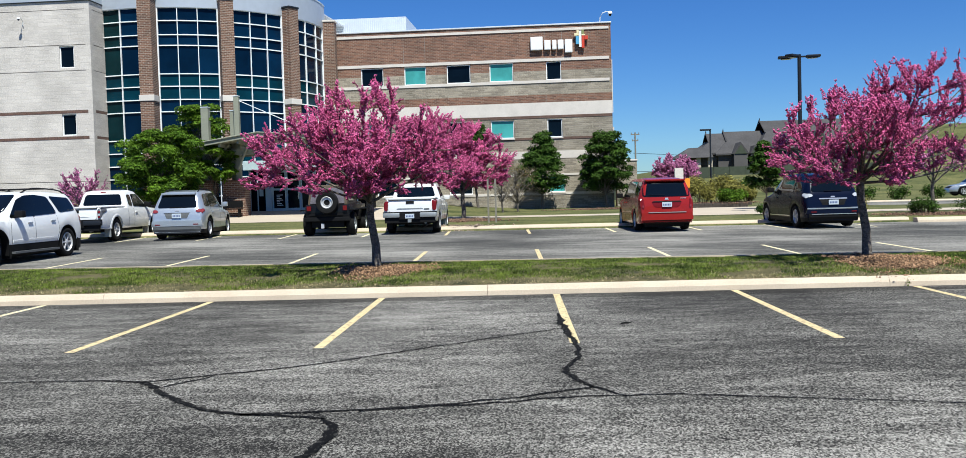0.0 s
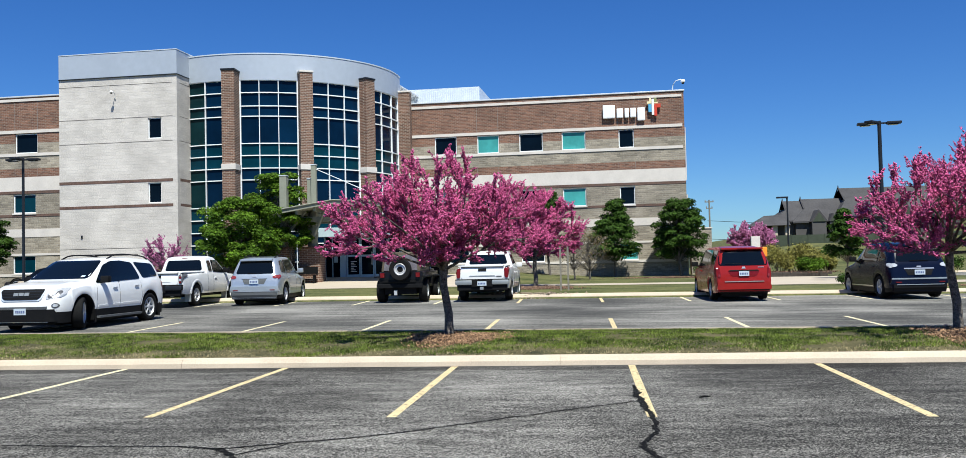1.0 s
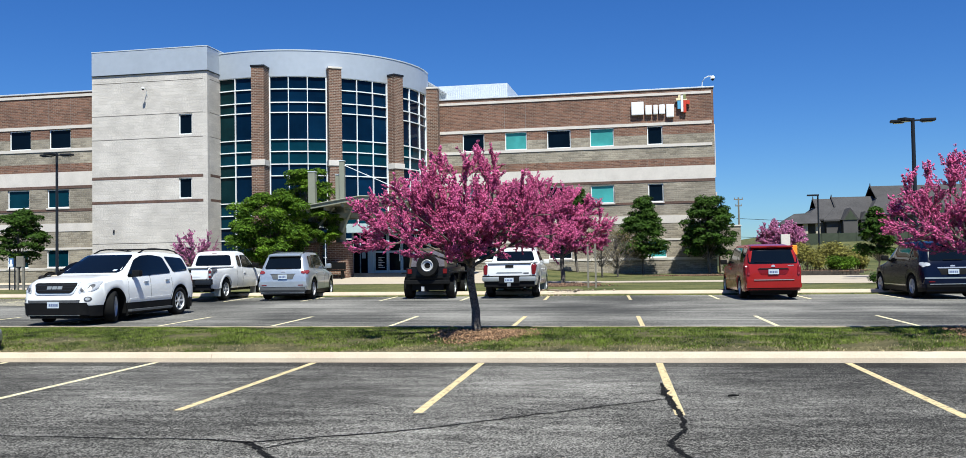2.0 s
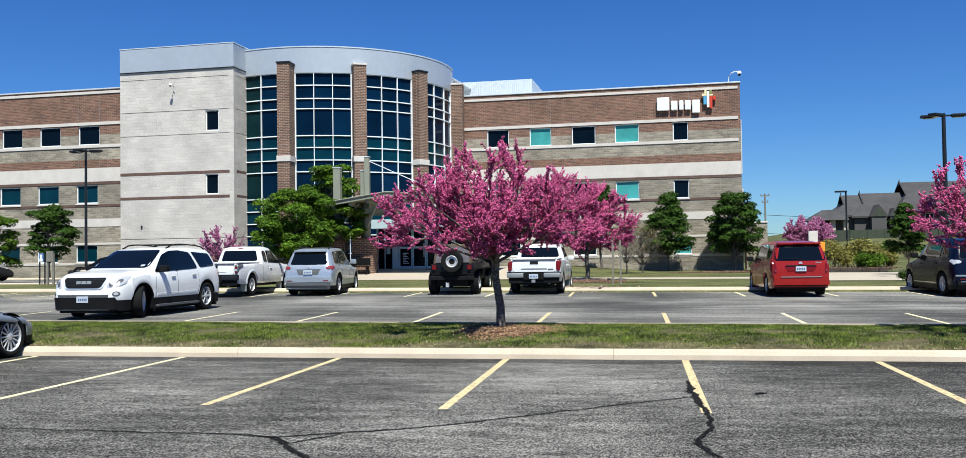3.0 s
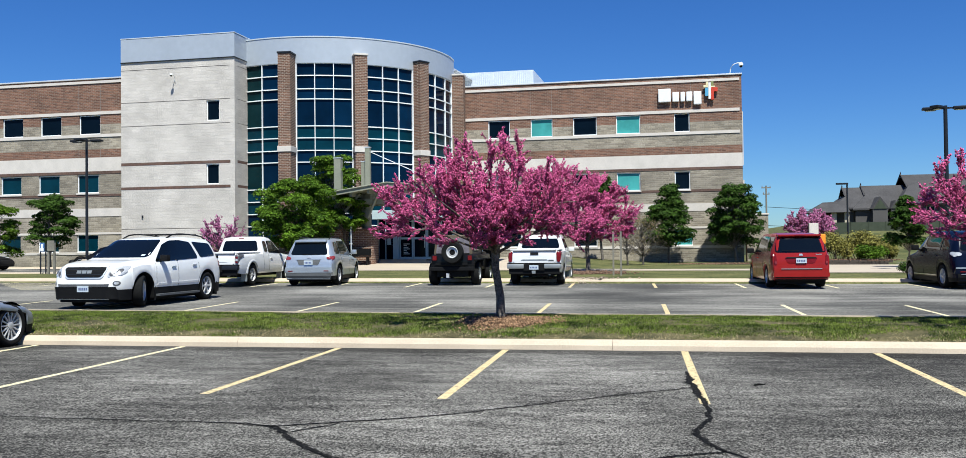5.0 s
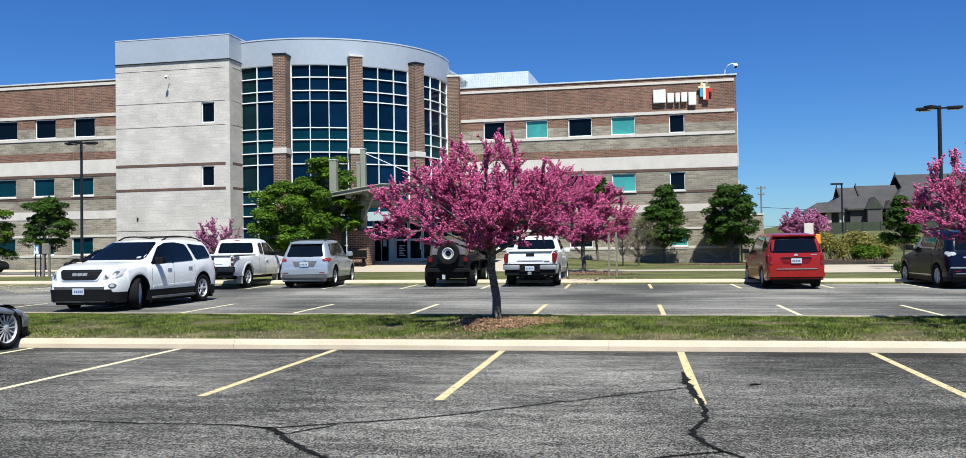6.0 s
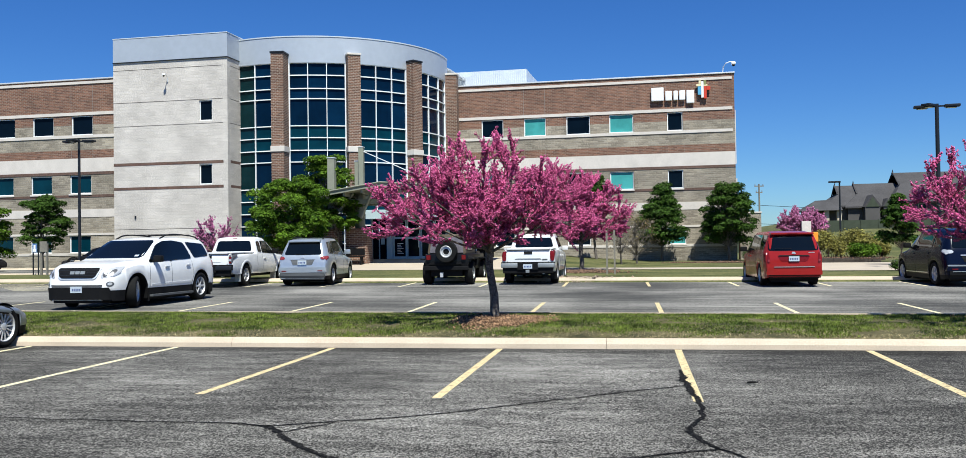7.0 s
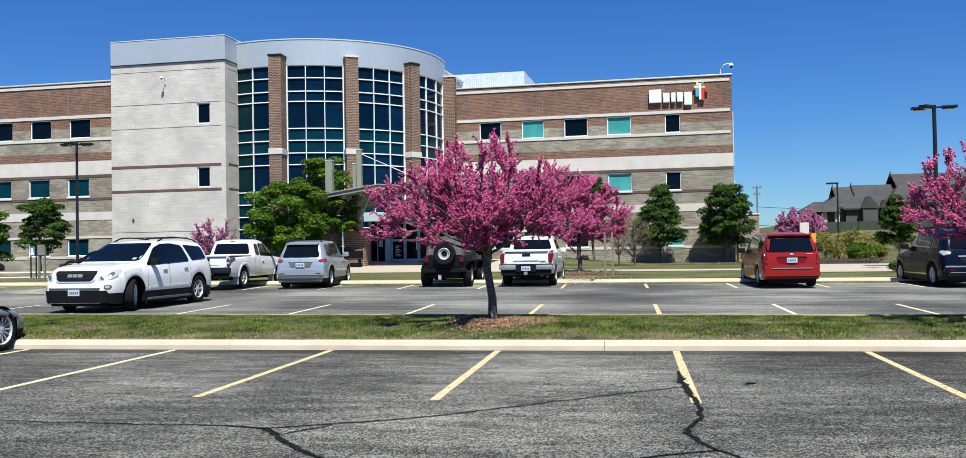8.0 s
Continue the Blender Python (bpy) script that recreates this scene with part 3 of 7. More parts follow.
# ---- the hospital ----
hosp = thing("hospital_building", pose(0, 0, 0.0, 0, 0, -1.66), "three-storey brick and pale block hospital with a curved glass tower", "building")
WING_Y, LEFT_Y, TOWER_Y = 64.0, 53.6, 52.6


def wall_band(name, s0, s1, y, z0, z1, holes, material, proud=0.0, deep=0.35, label=""):
    """A level band of wall, with the window openings cut through it."""
    cuts = [h for h in holes if h[3] > z0 + 1e-4 and h[2] < z1 - 1e-4 and h[1] > s0 and h[0] < s1]
    xs_ = sorted({s0, s1, *[max(s0, min(s1, v)) for h in cuts for v in h[:2]]})
    zs_ = sorted({z0, z1, *[max(z0, min(z1, v)) for h in cuts for v in h[2:]]})
    nx_, nz_ = len(xs_) - 1, len(zs_) - 1
    solid = {(i, k): not any(h[0] < (xs_[i] + xs_[i + 1]) / 2 < h[1] and h[2] < (zs_[k] + zs_[k + 1]) / 2 < h[3] for h in cuts) for i in range(nx_) for k in range(nz_)}
    group, count = {}, 0
    for cell in solid:  # each unbroken stretch of the band is a piece of its own
        if solid[cell] and cell not in group:
            todo, count = [cell], count + 1
            while todo:
                i, k = todo.pop()
                if solid.get((i, k)) and (i, k) not in group:
                    group[i, k] = count
                    todo += [(i + 1, k), (i - 1, k), (i, k + 1), (i, k - 1)]
    for piece in range(1, count + 1):
        bm, made = bmesh.new(), {}
        def corner(i, k, back):
            if (i, k, back) not in made:
                made[i, k, back] = bm.verts.new((xs_[i], y + deep if back else y - proud, zs_[k]))
            return made[i, k, back]
        for (i, k), g in group.items():
            if g != piece:
                continue
            bm.faces.new([corner(i, k, 0), corner(i + 1, k, 0), corner(i + 1, k + 1, 0), corner(i, k + 1, 0)])
            bm.faces.new([corner(i, k, 1), corner(i, k + 1, 1), corner(i + 1, k + 1, 1), corner(i + 1, k, 1)])
            for di, dk, (a, b) in ((-1, 0, ((0, 0), (0, 1))), (1, 0, ((1, 1), (1, 0))), (0, -1, ((1, 0), (0, 0))), (0, 1, ((0, 1), (1, 1)))):
                if group.get((i + di, k + dk)) != piece:
                    bm.faces.new([corner(i + a[0], k + a[1], 0), corner(i + b[0], k + b[1], 0), corner(i + b[0], k + b[1], 1), corner(i + a[0], k + a[1], 1)])
        bmesh.ops.recalc_face_normals(bm, faces=bm.faces)
        part(name, bm, material, hosp, label)


def window(s0, s1, z0, z1, y, glass, divide=1, sill=True):
    w = 0.06
    rows = [(s0, y + 0.07, z0, s0 + w, y + 0.17, z1), (s1 - w, y + 0.07, z0, s1, y + 0.17, z1), (s0 + w, y + 0.07, z1 - w, s1 - w, y + 0.17, z1), (s0 + w, y + 0.07, z0, s1 - w, y + 0.17, z0 + w)]
    for i in range(1, divide):
        m = s0 + (s1 - s0) * i / divide
        rows.append((m - 0.03, y + 0.08, z0 + w, m + 0.03, y + 0.16, z1 - w))
    fr = part("window", boxes(*rows), FRAME, hosp)
    part("pane", boxes((s0 + w - 0.01, y + 0.115, z0 + w - 0.01, s1 - w + 0.01, y + 0.13, z1 - w + 0.01)), glass, fr)
    # black slab added behind the pane as the darkness of the room
    part("unlit_room", boxes((s0, y + 0.2, z0, s1, y + 0.34, z1)), BLACK, fr)
    if sill:
        part("sill", boxes((s0 - 0.05, y - 0.07, z0 - 0.10, s1 + 0.05, y + 0.1, z0 - 0.002), bevel=0.01), STONE, fr)
    return fr


# height bands shared by both wings: bottom, top, material, how far proud
BANDS = [
    (-0.3, 1.38, SPLIT, 0.02), (1.38, 1.55, STONE, 0.05), (1.55, 2.70, SPLIT, 0.0), (2.70, 2.84, STONE, 0.03), (2.84, 3.88, SPLIT, 0.0),
    (3.88, 4.40, STONE, 0.02), (4.40, 5.18, SPLIT, 0.0), (5.18, 5.34, SOLDIER, 0.025), (5.34, 6.66, SPLIT, 0.0), (6.66, 6.84, SOLDIER, 0.025), (6.84, 7.73, STONE, 0.02),
    (7.73, 8.28, BRICK, 0.0), (8.28, 9.07, SPLIT, 0.0), (9.07, 9.26, STONE, 0.045), (9.26, 9.92, SPLIT, 0.0), (9.92, 10.55, BRICK, 0.0),
    (10.55, 10.75, STONE, 0.045), (10.75, 12.60, BRICK, 0.0), (12.60, 12.77, STONE, 0.05), (12.77, 12.97, BRICK, 0.0),
]
right_windows = [(-13.52, -11.95, 9.26, 10.52, NAVY_GLASS), (-10.47, -8.93, 9.26, 10.52, TEAL_GLASS), (-7.49, -5.85, 9.26, 10.52, NAVY_GLASS), (-4.52, -2.88, 9.26, 10.52, TEAL_GLASS), (-0.61, 0.42, 9.26, 10.52, NAVY_GLASS),
                 (-13.5, -11.9, 5.34, 6.58, TEAL_GLASS), (-10.5, -8.9, 5.34, 6.58, NAVY_GLASS), (-7.5, -5.9, 5.34, 6.58, NAVY_GLASS), (-4.52, -2.92, 5.34, 6.58, TEAL_GLASS), (-0.62, 0.40, 5.34, 6.58, NAVY_GLASS),
                 (-7.5, -5.9, 1.55, 2.70, NAVY_GLASS), (-0.72, 0.52, 1.55, 2.70, TEAL_GLASS), (-12.6, -11.2, 1.55, 2.70, NAVY_GLASS)]
left_windows = []
for i in range(6):
    a = -38.81 - 2.90 * i
    left_windows += [(a, a + 1.56, 9.26, 10.52, NAVY_GLASS), (a - 0.15, a + 1.43, 5.42, 6.62, SPANDREL), (a - 0.2, a + 1.37, 1.55, 2.70, SPANDREL)]
for s0, s1, y, top, wins in ((-16.2, 3.84, WING_Y, 12.98, right_windows), (-58.0, -35.0, LEFT_Y, 12.87, left_windows)):
    holes = [w[:4] for w in wins]
    for z0, z1, m, proud in BANDS:
        z1 = min(z1, top)
        inset = 0.14 if m is STONE and z0 > 9 and s1 > 0 else 0.0
        wall_band("wall_band", s0, s1 - inset, y, z0, z1, holes, m, proud)
        if inset:
            wall_band("wall_band", s1 - inset, s1, y, z0, z1, [], BRICK if z0 > 10 else SPLIT, 0.0)
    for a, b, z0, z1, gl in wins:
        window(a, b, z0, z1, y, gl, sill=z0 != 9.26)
    part("coping", boxes((s0, y - 0.07, top, s1 + 0.05, y + 0.45, top + 0.09), bevel=0.015), COPING, hosp)
# side, back and roof of the wings
part("side_wall", boxes((3.48, WING_Y + 0.36, -0.3, 3.83, 90, 12.97)), BRICK, hosp)
part("side_coping", boxes((3.44, WING_Y + 0.46, 12.98, 3.89, 90, 13.07)), COPING, hosp)
part("roof", boxes((-34, WING_Y + 0.36, 12.5, 3.4, 89.9, 12.7), (-58, LEFT_Y + 0.36, 12.5, -35.2, 89.9, 12.7)), COPING, hosp)
part("back_wall", boxes((-58, 90, -0.3, 3.84, 90.35, 12.97)), BRICK, hosp)
part("conduit", boxes((3.86, 64.1, 6.9, 3.91, 64.2, 10.5), (3.86, 64.1, 3.2, 3.94, 64.25, 5.9)), STONE, hosp)
# control joints in the brick
for s, y in ((-10.5, WING_Y), (-9.0, WING_Y), (-0.66, WING_Y), (0.48, WING_Y), (-37.25, LEFT_Y), (-38.85, LEFT_Y)):
    for z0, z1 in ((7.74, 8.27), (10.76, 12.59)):
        part("joint", boxes((s, y - 0.004, z0, s + 0.02, y + 0.01, z1)), GROOVE, hosp)
# plant room on the roof
bm = slab([(-18.5, 70.0), (-11.2, 70.0), (-11.2, 80.0), (-18.5, 80.0)], 12.7, 15.18)
pent = part("roof_enclosure", bm, LIGHT_METAL, hosp, "pale ribbed metal plant enclosure")
bm = bmesh.new()
for i in range(48):
    x = -18.4 + i * 0.15
    box(bm, x, 69.965, 12.7, x + 0.04, 69.998, 15.16)
part("rib", bm, LIGHT_METAL, pent)

# stair tower: pale block with a metal crown
TS0, TS1 = -35.06, -27.18
tower_windows = [(-29.10, -28.21, 9.68, 10.96), (-29.12, -28.25, 5.71, 6.97), (-29.3, -28.1, 1.5, 2.7)]
tb_rows = [(-0.3, 2.96, WHITE_BLOCK), (2.96, 3.0, GROOVE), (3.0, 5.48, WHITE_BLOCK), (5.48, 5.65, SOLDIER), (5.65, 7.01, WHITE_BLOCK), (7.01, 7.19, SOLDIER), (7.19, 9.49, WHITE_BLOCK), (9.49, 9.53, GROOVE),
           (9.53, 11.0, WHITE_BLOCK), (11.0, 11.04, GROOVE), (11.04, 13.07, WHITE_BLOCK), (13.07, 13.11, GROOVE), (13.11, 13.57, WHITE_BLOCK)]
for z0, z1, m in tb_rows:
    margin = 0.30 if m is not WHITE_BLOCK else 0.0
    wall_band("tower_band", TS0, TS1 - margin, TOWER_Y, z0, z1, tower_windows, m, -0.02 if m is GROOVE else (0.012 if m is SOLDIER else 0.0), 0.35)
    if margin:
        wall_band("tower_band", TS1 - margin, TS1, TOWER_Y, z0, z1, [], WHITE_BLOCK)
    part("tower_side", boxes((TS1 - 0.35, TOWER_Y + 0.36, z0, TS1 + (0.0 if m is not GROOVE else -0.02), 60, z1)), m, hosp)
    part("tower_side", boxes((TS0, TOWER_Y + 0.36, z0, TS0 + 0.35, 60, z1)), m, hosp)
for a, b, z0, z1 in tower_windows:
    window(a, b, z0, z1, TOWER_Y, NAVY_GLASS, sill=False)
bm = boxes((TS0 + 0.01, TOWER_Y - 0.05, 13.61, TS1 + 0.03, 60, 15.09), bevel=0.02)
part("tower_crown", bm, CROWN, hosp, "grey metal panel crown")
part("crown_edge", boxes((TS0 - 0.01, TOWER_Y - 0.07, 15.09, TS1 + 0.05, 60, 15.15), bevel=0.015), LIGHT_METAL, hosp)
part("crown_drip", boxes((TS0 - 0.01, TOWER_Y - 0.07, 13.57, TS1 + 0.05, 60, 13.61)), BRONZE, hosp)

# the curved glass front
CX, CY, CR = -24.9, 62.9, 8.9


def ring_point(a, r):
    return CX + r * math.sin(radians(a)), CY - r * math.cos(radians(a))


def arc_shell(a0, a1, r0, r1, z0, z1, n):
    out = [ring_point(a0 + (a1 - a0) * i / n, r1) for i in range(n + 1)]
    inn = [ring_point(a0 + (a1 - a0) * i / n, r0) for i in range(n + 1)]
    bm = bmesh.new()
    cols = [[bm.verts.new((*o, z0)), bm.verts.new((*o, z1)), bm.verts.new((*i_, z1)), bm.verts.new((*i_, z0))] for o, i_ in zip(out, inn)]
    for a, b in zip(cols, cols[1:]):
        for k in range(4):
            bm.faces.new((a[k], b[k], b[(k + 1) % 4], a[(k + 1) % 4]))
    bm.faces.new(cols[0])
    bm.faces.new(cols[-1][::-1])
    bmesh.ops.recalc_face_normals(bm, faces=bm.faces)
    return bm


part("curved_crown", arc_shell(-17, 96, CR - 0.5, CR + 0.10, 13.28, 14.90, 56), CROWN, hosp, "curved pale metal fascia", smooth=30)
part("curved_edge", arc_shell(-17, 96, CR - 0.5, CR + 0.13, 14.90, 14.97, 56), LIGHT_METAL, hosp, smooth=30)
part("curved_roof", slab([ring_point(a, CR - 0.4) for a in range(-17, 97, 4)] + [(-16, 70), (-27, 70)], 14.6, 14.7), COPING, hosp)
# added black shell stands for the unlit rooms behind the glass
part("curved_dark_backing", arc_shell(-17, 96, CR - 1.2, CR - 0.9, 0.3, 13.3, 40), BLACK, hosp)
LEVELS = [0.35, 1.9, 3.05, 3.82, 4.60, 5.38, 7.05, 7.78, 8.57, 9.32, 11.02, 11.66, 12.50, 13.28]
PIERS = [4.9, 32.9, 60.6, 94.0]
HALF = 2.75
for b, (a0, a1) in enumerate([(-16.5, PIERS[0] - HALF)] + [(p + HALF, q - HALF) for p, q in zip(PIERS, PIERS[1:])]):
    cols = 3 if b else 2
    edges = [a0 + (a1 - a0) * i / cols for i in range(cols + 1)]
    bm = bmesh.new()
    for i, a in enumerate(edges):
        x, y = ring_point(a, CR)
        wide = 0.045 if 0 < i < cols else 0.075
        r = bmesh.ops.create_cube(bm, size=1)
        bmesh.ops.transform(bm, verts=r["verts"], matrix=Matrix.Translation((x, y, 6.8)) @ Matrix.Rotation(radians(a), 4, "Z") @ Matrix.Diagonal((wide, 0.16, 12.98, 1)))
    for z in LEVELS[1:]:
        for a, c in zip(edges, edges[1:]):
            p, q = Vector((*ring_point(a, CR), z)), Vector((*ring_point(c, CR), z))
            r = bmesh.ops.create_cube(bm, size=1)
            bmesh.ops.transform(bm, verts=r["verts"], matrix=Matrix.Translation((p + q) / 2) @ Matrix.Rotation(radians((a + c) / 2), 4, "Z") @ Matrix.Diagonal(((q - p).length - 0.045, 0.13, 0.06, 1)))
    bay = part("curtain_wall", bm, FRAME, hosp, "bay of blue glass with pale mullions")
    for i, (a, c) in enumerate(zip(edges, edges[1:])):
        for j, (z0, z1) in enumerate(zip(LEVELS, LEVELS[1:])):
            m = (a + c) / 2
            p, q = Vector((*ring_point(a, CR - 0.03), 0)), Vector((*ring_point(c, CR - 0.03), 0))
            bm = bmesh.new()
            r = bmesh.ops.create_cube(bm, size=1)
            tilt = Euler((radians(random.uniform(-0.25, 0.25)), 0, radians(m + random.uniform(-0.3, 0.3)))).to_matrix().to_4x4()
            mid = (p + q) / 2
            bmesh.ops.transform(bm, verts=r["verts"], matrix=Matrix.Translation((mid.x, mid.y, (z0 + z1) / 2)) @ tilt @ Matrix.Diagonal(((q - p).length - 0.04, 0.02, z1 - z0 - 0.05, 1)))
            part("pane", bm, SPANDREL if (z1 - z0) < 0.8 and j in (4, 7, 8, 3) else (GREEN_GLASS if b == 0 and i == 0 and j > 3 else random.choice((TOWER_GLASS, TOWER_GLASS, BLUE_GLASS))), bay)
for k, a in enumerate(PIERS):
    x, y = ring_point(a, CR + 0.25)
    base = Matrix.Translation((x, y, 0)) @ Matrix.Rotation(radians(a), 4, "Z")
    w, d = 0.40, (0.80, 0.46, 0.46, 0.64)[k]
    def turned(*rows, bevel=0.0):
        bm = boxes(*rows, bevel=bevel)
        bmesh.ops.transform(bm, verts=bm.verts, matrix=base)
        return bm
    pier = part("brick_pier", turned((-w, -d, 0, w, d, 13.72)), PIER_BRICK, hosp, "tall red-brown brick pier")
    part("pier_band", turned((-w - 0.05, -d - 0.05, 7.62, w + 0.05, d, 7.98), bevel=0.02), STONE, pier)
    part("pier_cap", turned((-w - 0.05, -d - 0.05, 13.72, w + 0.05, d, 13.84), bevel=0.02), BRONZE if k in (0, 2) else STONE, pier)

# camera brackets on the walls
def dome_camera(name, m, label, reach=1.0):
    ob = thing(name, m, label, "security camera")
    bm = bmesh.new()
    tube(bm, [(0, 0, 0), (0.05 * reach, 0, 0.35), (0.25 * reach, 0, 0.62), (0.6 * reach, 0, 0.72), (0.9 * reach, 0, 0.70)], [0.035] * 5, 8)
    part("arm", bm, LIGHT_METAL, ob, smooth=40)
    bm = bmesh.new()
    lathe(bm, [(0.0, 0.06), (0.10, 0.05), (0.15, -0.02), (0.15, -0.12), (0.11, -0.16), (0.0, -0.17)], 16, Matrix.Translation((0.9 * reach, 0, 0.68)))
    part("housing", bm, SIGN_WHITE, ob, smooth=40)
    bm = bmesh.new()
    lathe(bm, [(0.105, -0.16), (0.09, -0.23), (0.05, -0.27), (0.0, -0.285)], 16, Matrix.Translation((0.9 * reach, 0, 0.68)))
    part("dome", bm, BLACK, ob, smooth=60)
    return ob


turn = Matrix.Rotation(radians(-1.66), 4, "Z")
dome_camera("security_camera", turn @ pose(3.12, 64.2, 13.07), "white dome camera on a curved arm at the roof edge", 0.8)
dome_camera("security_camera", turn @ pose(-31.22, 52.55, 12.22, 0, 0, -90) @ Matrix.Scale(0.62, 4), "white dome camera on an arm fixed to pale block", 0.8)
cam_small = thing("wall_box", turn @ pose(-33.55, 52.6, 3.75), "small dark fixture on the pale block wall", "wall fixture")
part("body", boxes((-0.05, -0.06, -0.09, 0.05, 0.0, 0.09), bevel=0.015), BRONZE, cam_small)

# wall sign: brand shown as plain pale blocks and a cross of coloured bars
wall_sign = thing("wall_sign", turn @ pose(-1.64, 63.87, 11.29), "white raised sign blocks with a coloured cross emblem", "sign")
for x0, x1, z0, z1 in ((0.0, 0.84, 0.0, 0.92), (0.94, 1.38, 0.0, 0.66), (1.48, 1.78, 0.0, 0.66), (1.86, 2.26, 0.0, 0.66), (2.34, 2.86, -0.24, 0.66)):
    part("sign_block", boxes((x0, -0.10, z0, x1, 0.04, z1), bevel=0.06), SIGN_WHITE, wall_sign)
    part("standoff", boxes(((x0 + x1) / 2 - 0.03, 0.04, 0.2, (x0 + x1) / 2 + 0.03, 0.13, 0.26)), BRONZE, wall_sign)
for m, r in ((SIGN_WHITE, (3.32, -0.12, 0.10, 3.48, 0.02, 1.20)), (SIGN_CREAM, (3.00, -0.10, 0.88, 3.31, 0.02, 1.04)), (SIGN_CREAM, (3.16, -0.10, 1.05, 3.31, 0.02, 1.26)), (SIGN_CYAN, (3.10, -0.10, 0.30, 3.31, 0.02, 0.86)),
             (SIGN_OLIVE, (3.49, -0.10, 0.98, 3.66, 0.02, 1.28)), (SIGN_CREAM, (3.49, -0.10, 0.88, 3.74, 0.02, 0.97)), (SIGN_RED, (3.49, -0.10, 0.04, 3.68, 0.02, 0.87)), (SIGN_RED, (3.69, -0.10, 0.60, 3.92, 0.02, 0.86))):
    part("emblem_bar", boxes(r, bevel=0.012), m, wall_sign)
part("mounting", boxes((3.05, 0.02, 0.72, 3.86, 0.13, 0.80)), BRONZE, wall_sign)

# ---- entrance: glazed lobby, canopy, piers ----
lobby = thing("entrance_lobby", turn @ pose(-18.3, 53.6, 0.80), "glazed entrance lobby with pale metal frames and double doors", "entrance")
part("floor_sill", boxes((0, 0, 0, 7.0, 3.4, 0.06)), WALKWAY, lobby)
part("lintel", boxes((-0.25, -0.25, 2.55, 7.1, 3.4, 3.1), bevel=0.02), PALE_FRAME, lobby, "pale metal fascia")
part("side_frame", boxes((0, 0, 0.06, 0.10, 0.12, 2.55), (0, 3.2, 0.06, 0.1, 3.35, 2.55), (0.0, 0.12, 1.02, 0.08, 3.2, 1.08)), PALE_FRAME, lobby)
part("side_pane", boxes((0.03, 0.13, 0.08, 0.05, 3.2, 2.5)), TEAL_GLASS, lobby)
part("pillar", boxes((1.02, -0.10, 0.06, 1.38, 0.4, 2.6), bevel=0.02), PALE_FRAME, lobby, "pale metal panel")
part("dark_glazing", boxes((0.12, 0.04, 0.06, 1.0, 0.06, 2.54)), NAVY_GLASS, lobby)
part("notice", boxes((0.62, 0.028, 1.0, 0.86, 0.036, 1.5)), PALE_FRAME, lobby)
part("mullion", boxes((0.50, 0.0, 0.06, 0.56, 0.1, 2.55)), PALE_FRAME, lobby)
for i in range(6):
    x = 1.42 + 0.86 * i
    dr = part("door", boxes((x, 0, 0.06, x + 0.07, 0.08, 2.5), (x + 0.76, 0, 0.06, x + 0.83, 0.08, 2.5), (x + 0.07, 0, 2.38, x + 0.76, 0.08, 2.5), (x + 0.07, 0, 0.06, x + 0.76, 0.08, 0.26), (x + 0.07, 0, 1.32, x + 0.76, 0.08, 1.44)), PALE_FRAME, lobby)
    part("pane", boxes((x + 0.06, 0.03, 0.25, x + 0.77, 0.05, 1.33)), NAVY_GLASS, dr)
    part("pane", boxes((x + 0.06, 0.03, 1.43, x + 0.77, 0.05, 2.4)), NAVY_GLASS, dr)
    if i == 0:
        for z in (0.42, 1.62):
            part("lettering", boxes(*[(x + 0.24, 0.018, z + 0.10 * k, x + 0.62 - 0.09 * (k % 3), 0.026, z + 0.04 + 0.10 * k) for k in range(7)]), SIGN_WHITE, dr)
    else:
        part("handle", boxes((x + 0.70, -0.06, 0.8, x + 0.74, -0.02, 1.6)), CHROME, dr)
part("back", boxes((0.2, 2.9, 0.06, 7.0, 3.1, 2.55)), BLACK, lobby)
part("doorway_dark", boxes((0.2, 2.0, 2.55, 7.0, 3.3, 2.6)), BLACK, lobby)

canopy = thing("entrance_canopy", pose(0, 0, 0), "olive-grey steel entrance canopy hung from tall posts", "canopy")
for x, y, z, h, w in ((-17.63, 49.7, 2.5, 6.68, 0.40), (-16.25, 50.25, 2.5, 6.5, 0.34), (-15.93, 49.85, 2.5, 7.25, 0.28)):
    post = part("post", boxes((x - w / 2, y - w / 2, z, x + w / 2, y + w / 2, h), bevel=0.02), OLIVE_STEEL, canopy)
    part("post_cap", boxes((x - w / 2 - 0.02, y - w / 2 - 0.02, h, x + w / 2 + 0.02, y + w / 2 + 0.02, h + 0.05), bevel=0.01), LIGHT_METAL, post)
bm = bmesh.new()
pts = [(-17.9, 4.44, 4.54), (-17.3, 4.50, 4.70), (-15.3, 4.80, 5.00), (-14.3, 4.94, 5.14), (-12.0, 4.76, 4.96), (-8.0, 4.50, 4.70)]
cols = [[bm.verts.new((x, 48.0, a)), bm.verts.new((x, 52.8, a + 0.05)), bm.verts.new((x, 52.8, b + 0.05)), bm.verts.new((x, 48.0, b))] for x, a, b in pts]
for a, b in zip(cols, cols[1:]):
    for k in range(4):
        bm.faces.new((a[k], a[(k + 1) % 4], b[(k + 1) % 4], b[k]))
bm.faces.new(cols[0][::-1])
bm.faces.new(cols[-1])
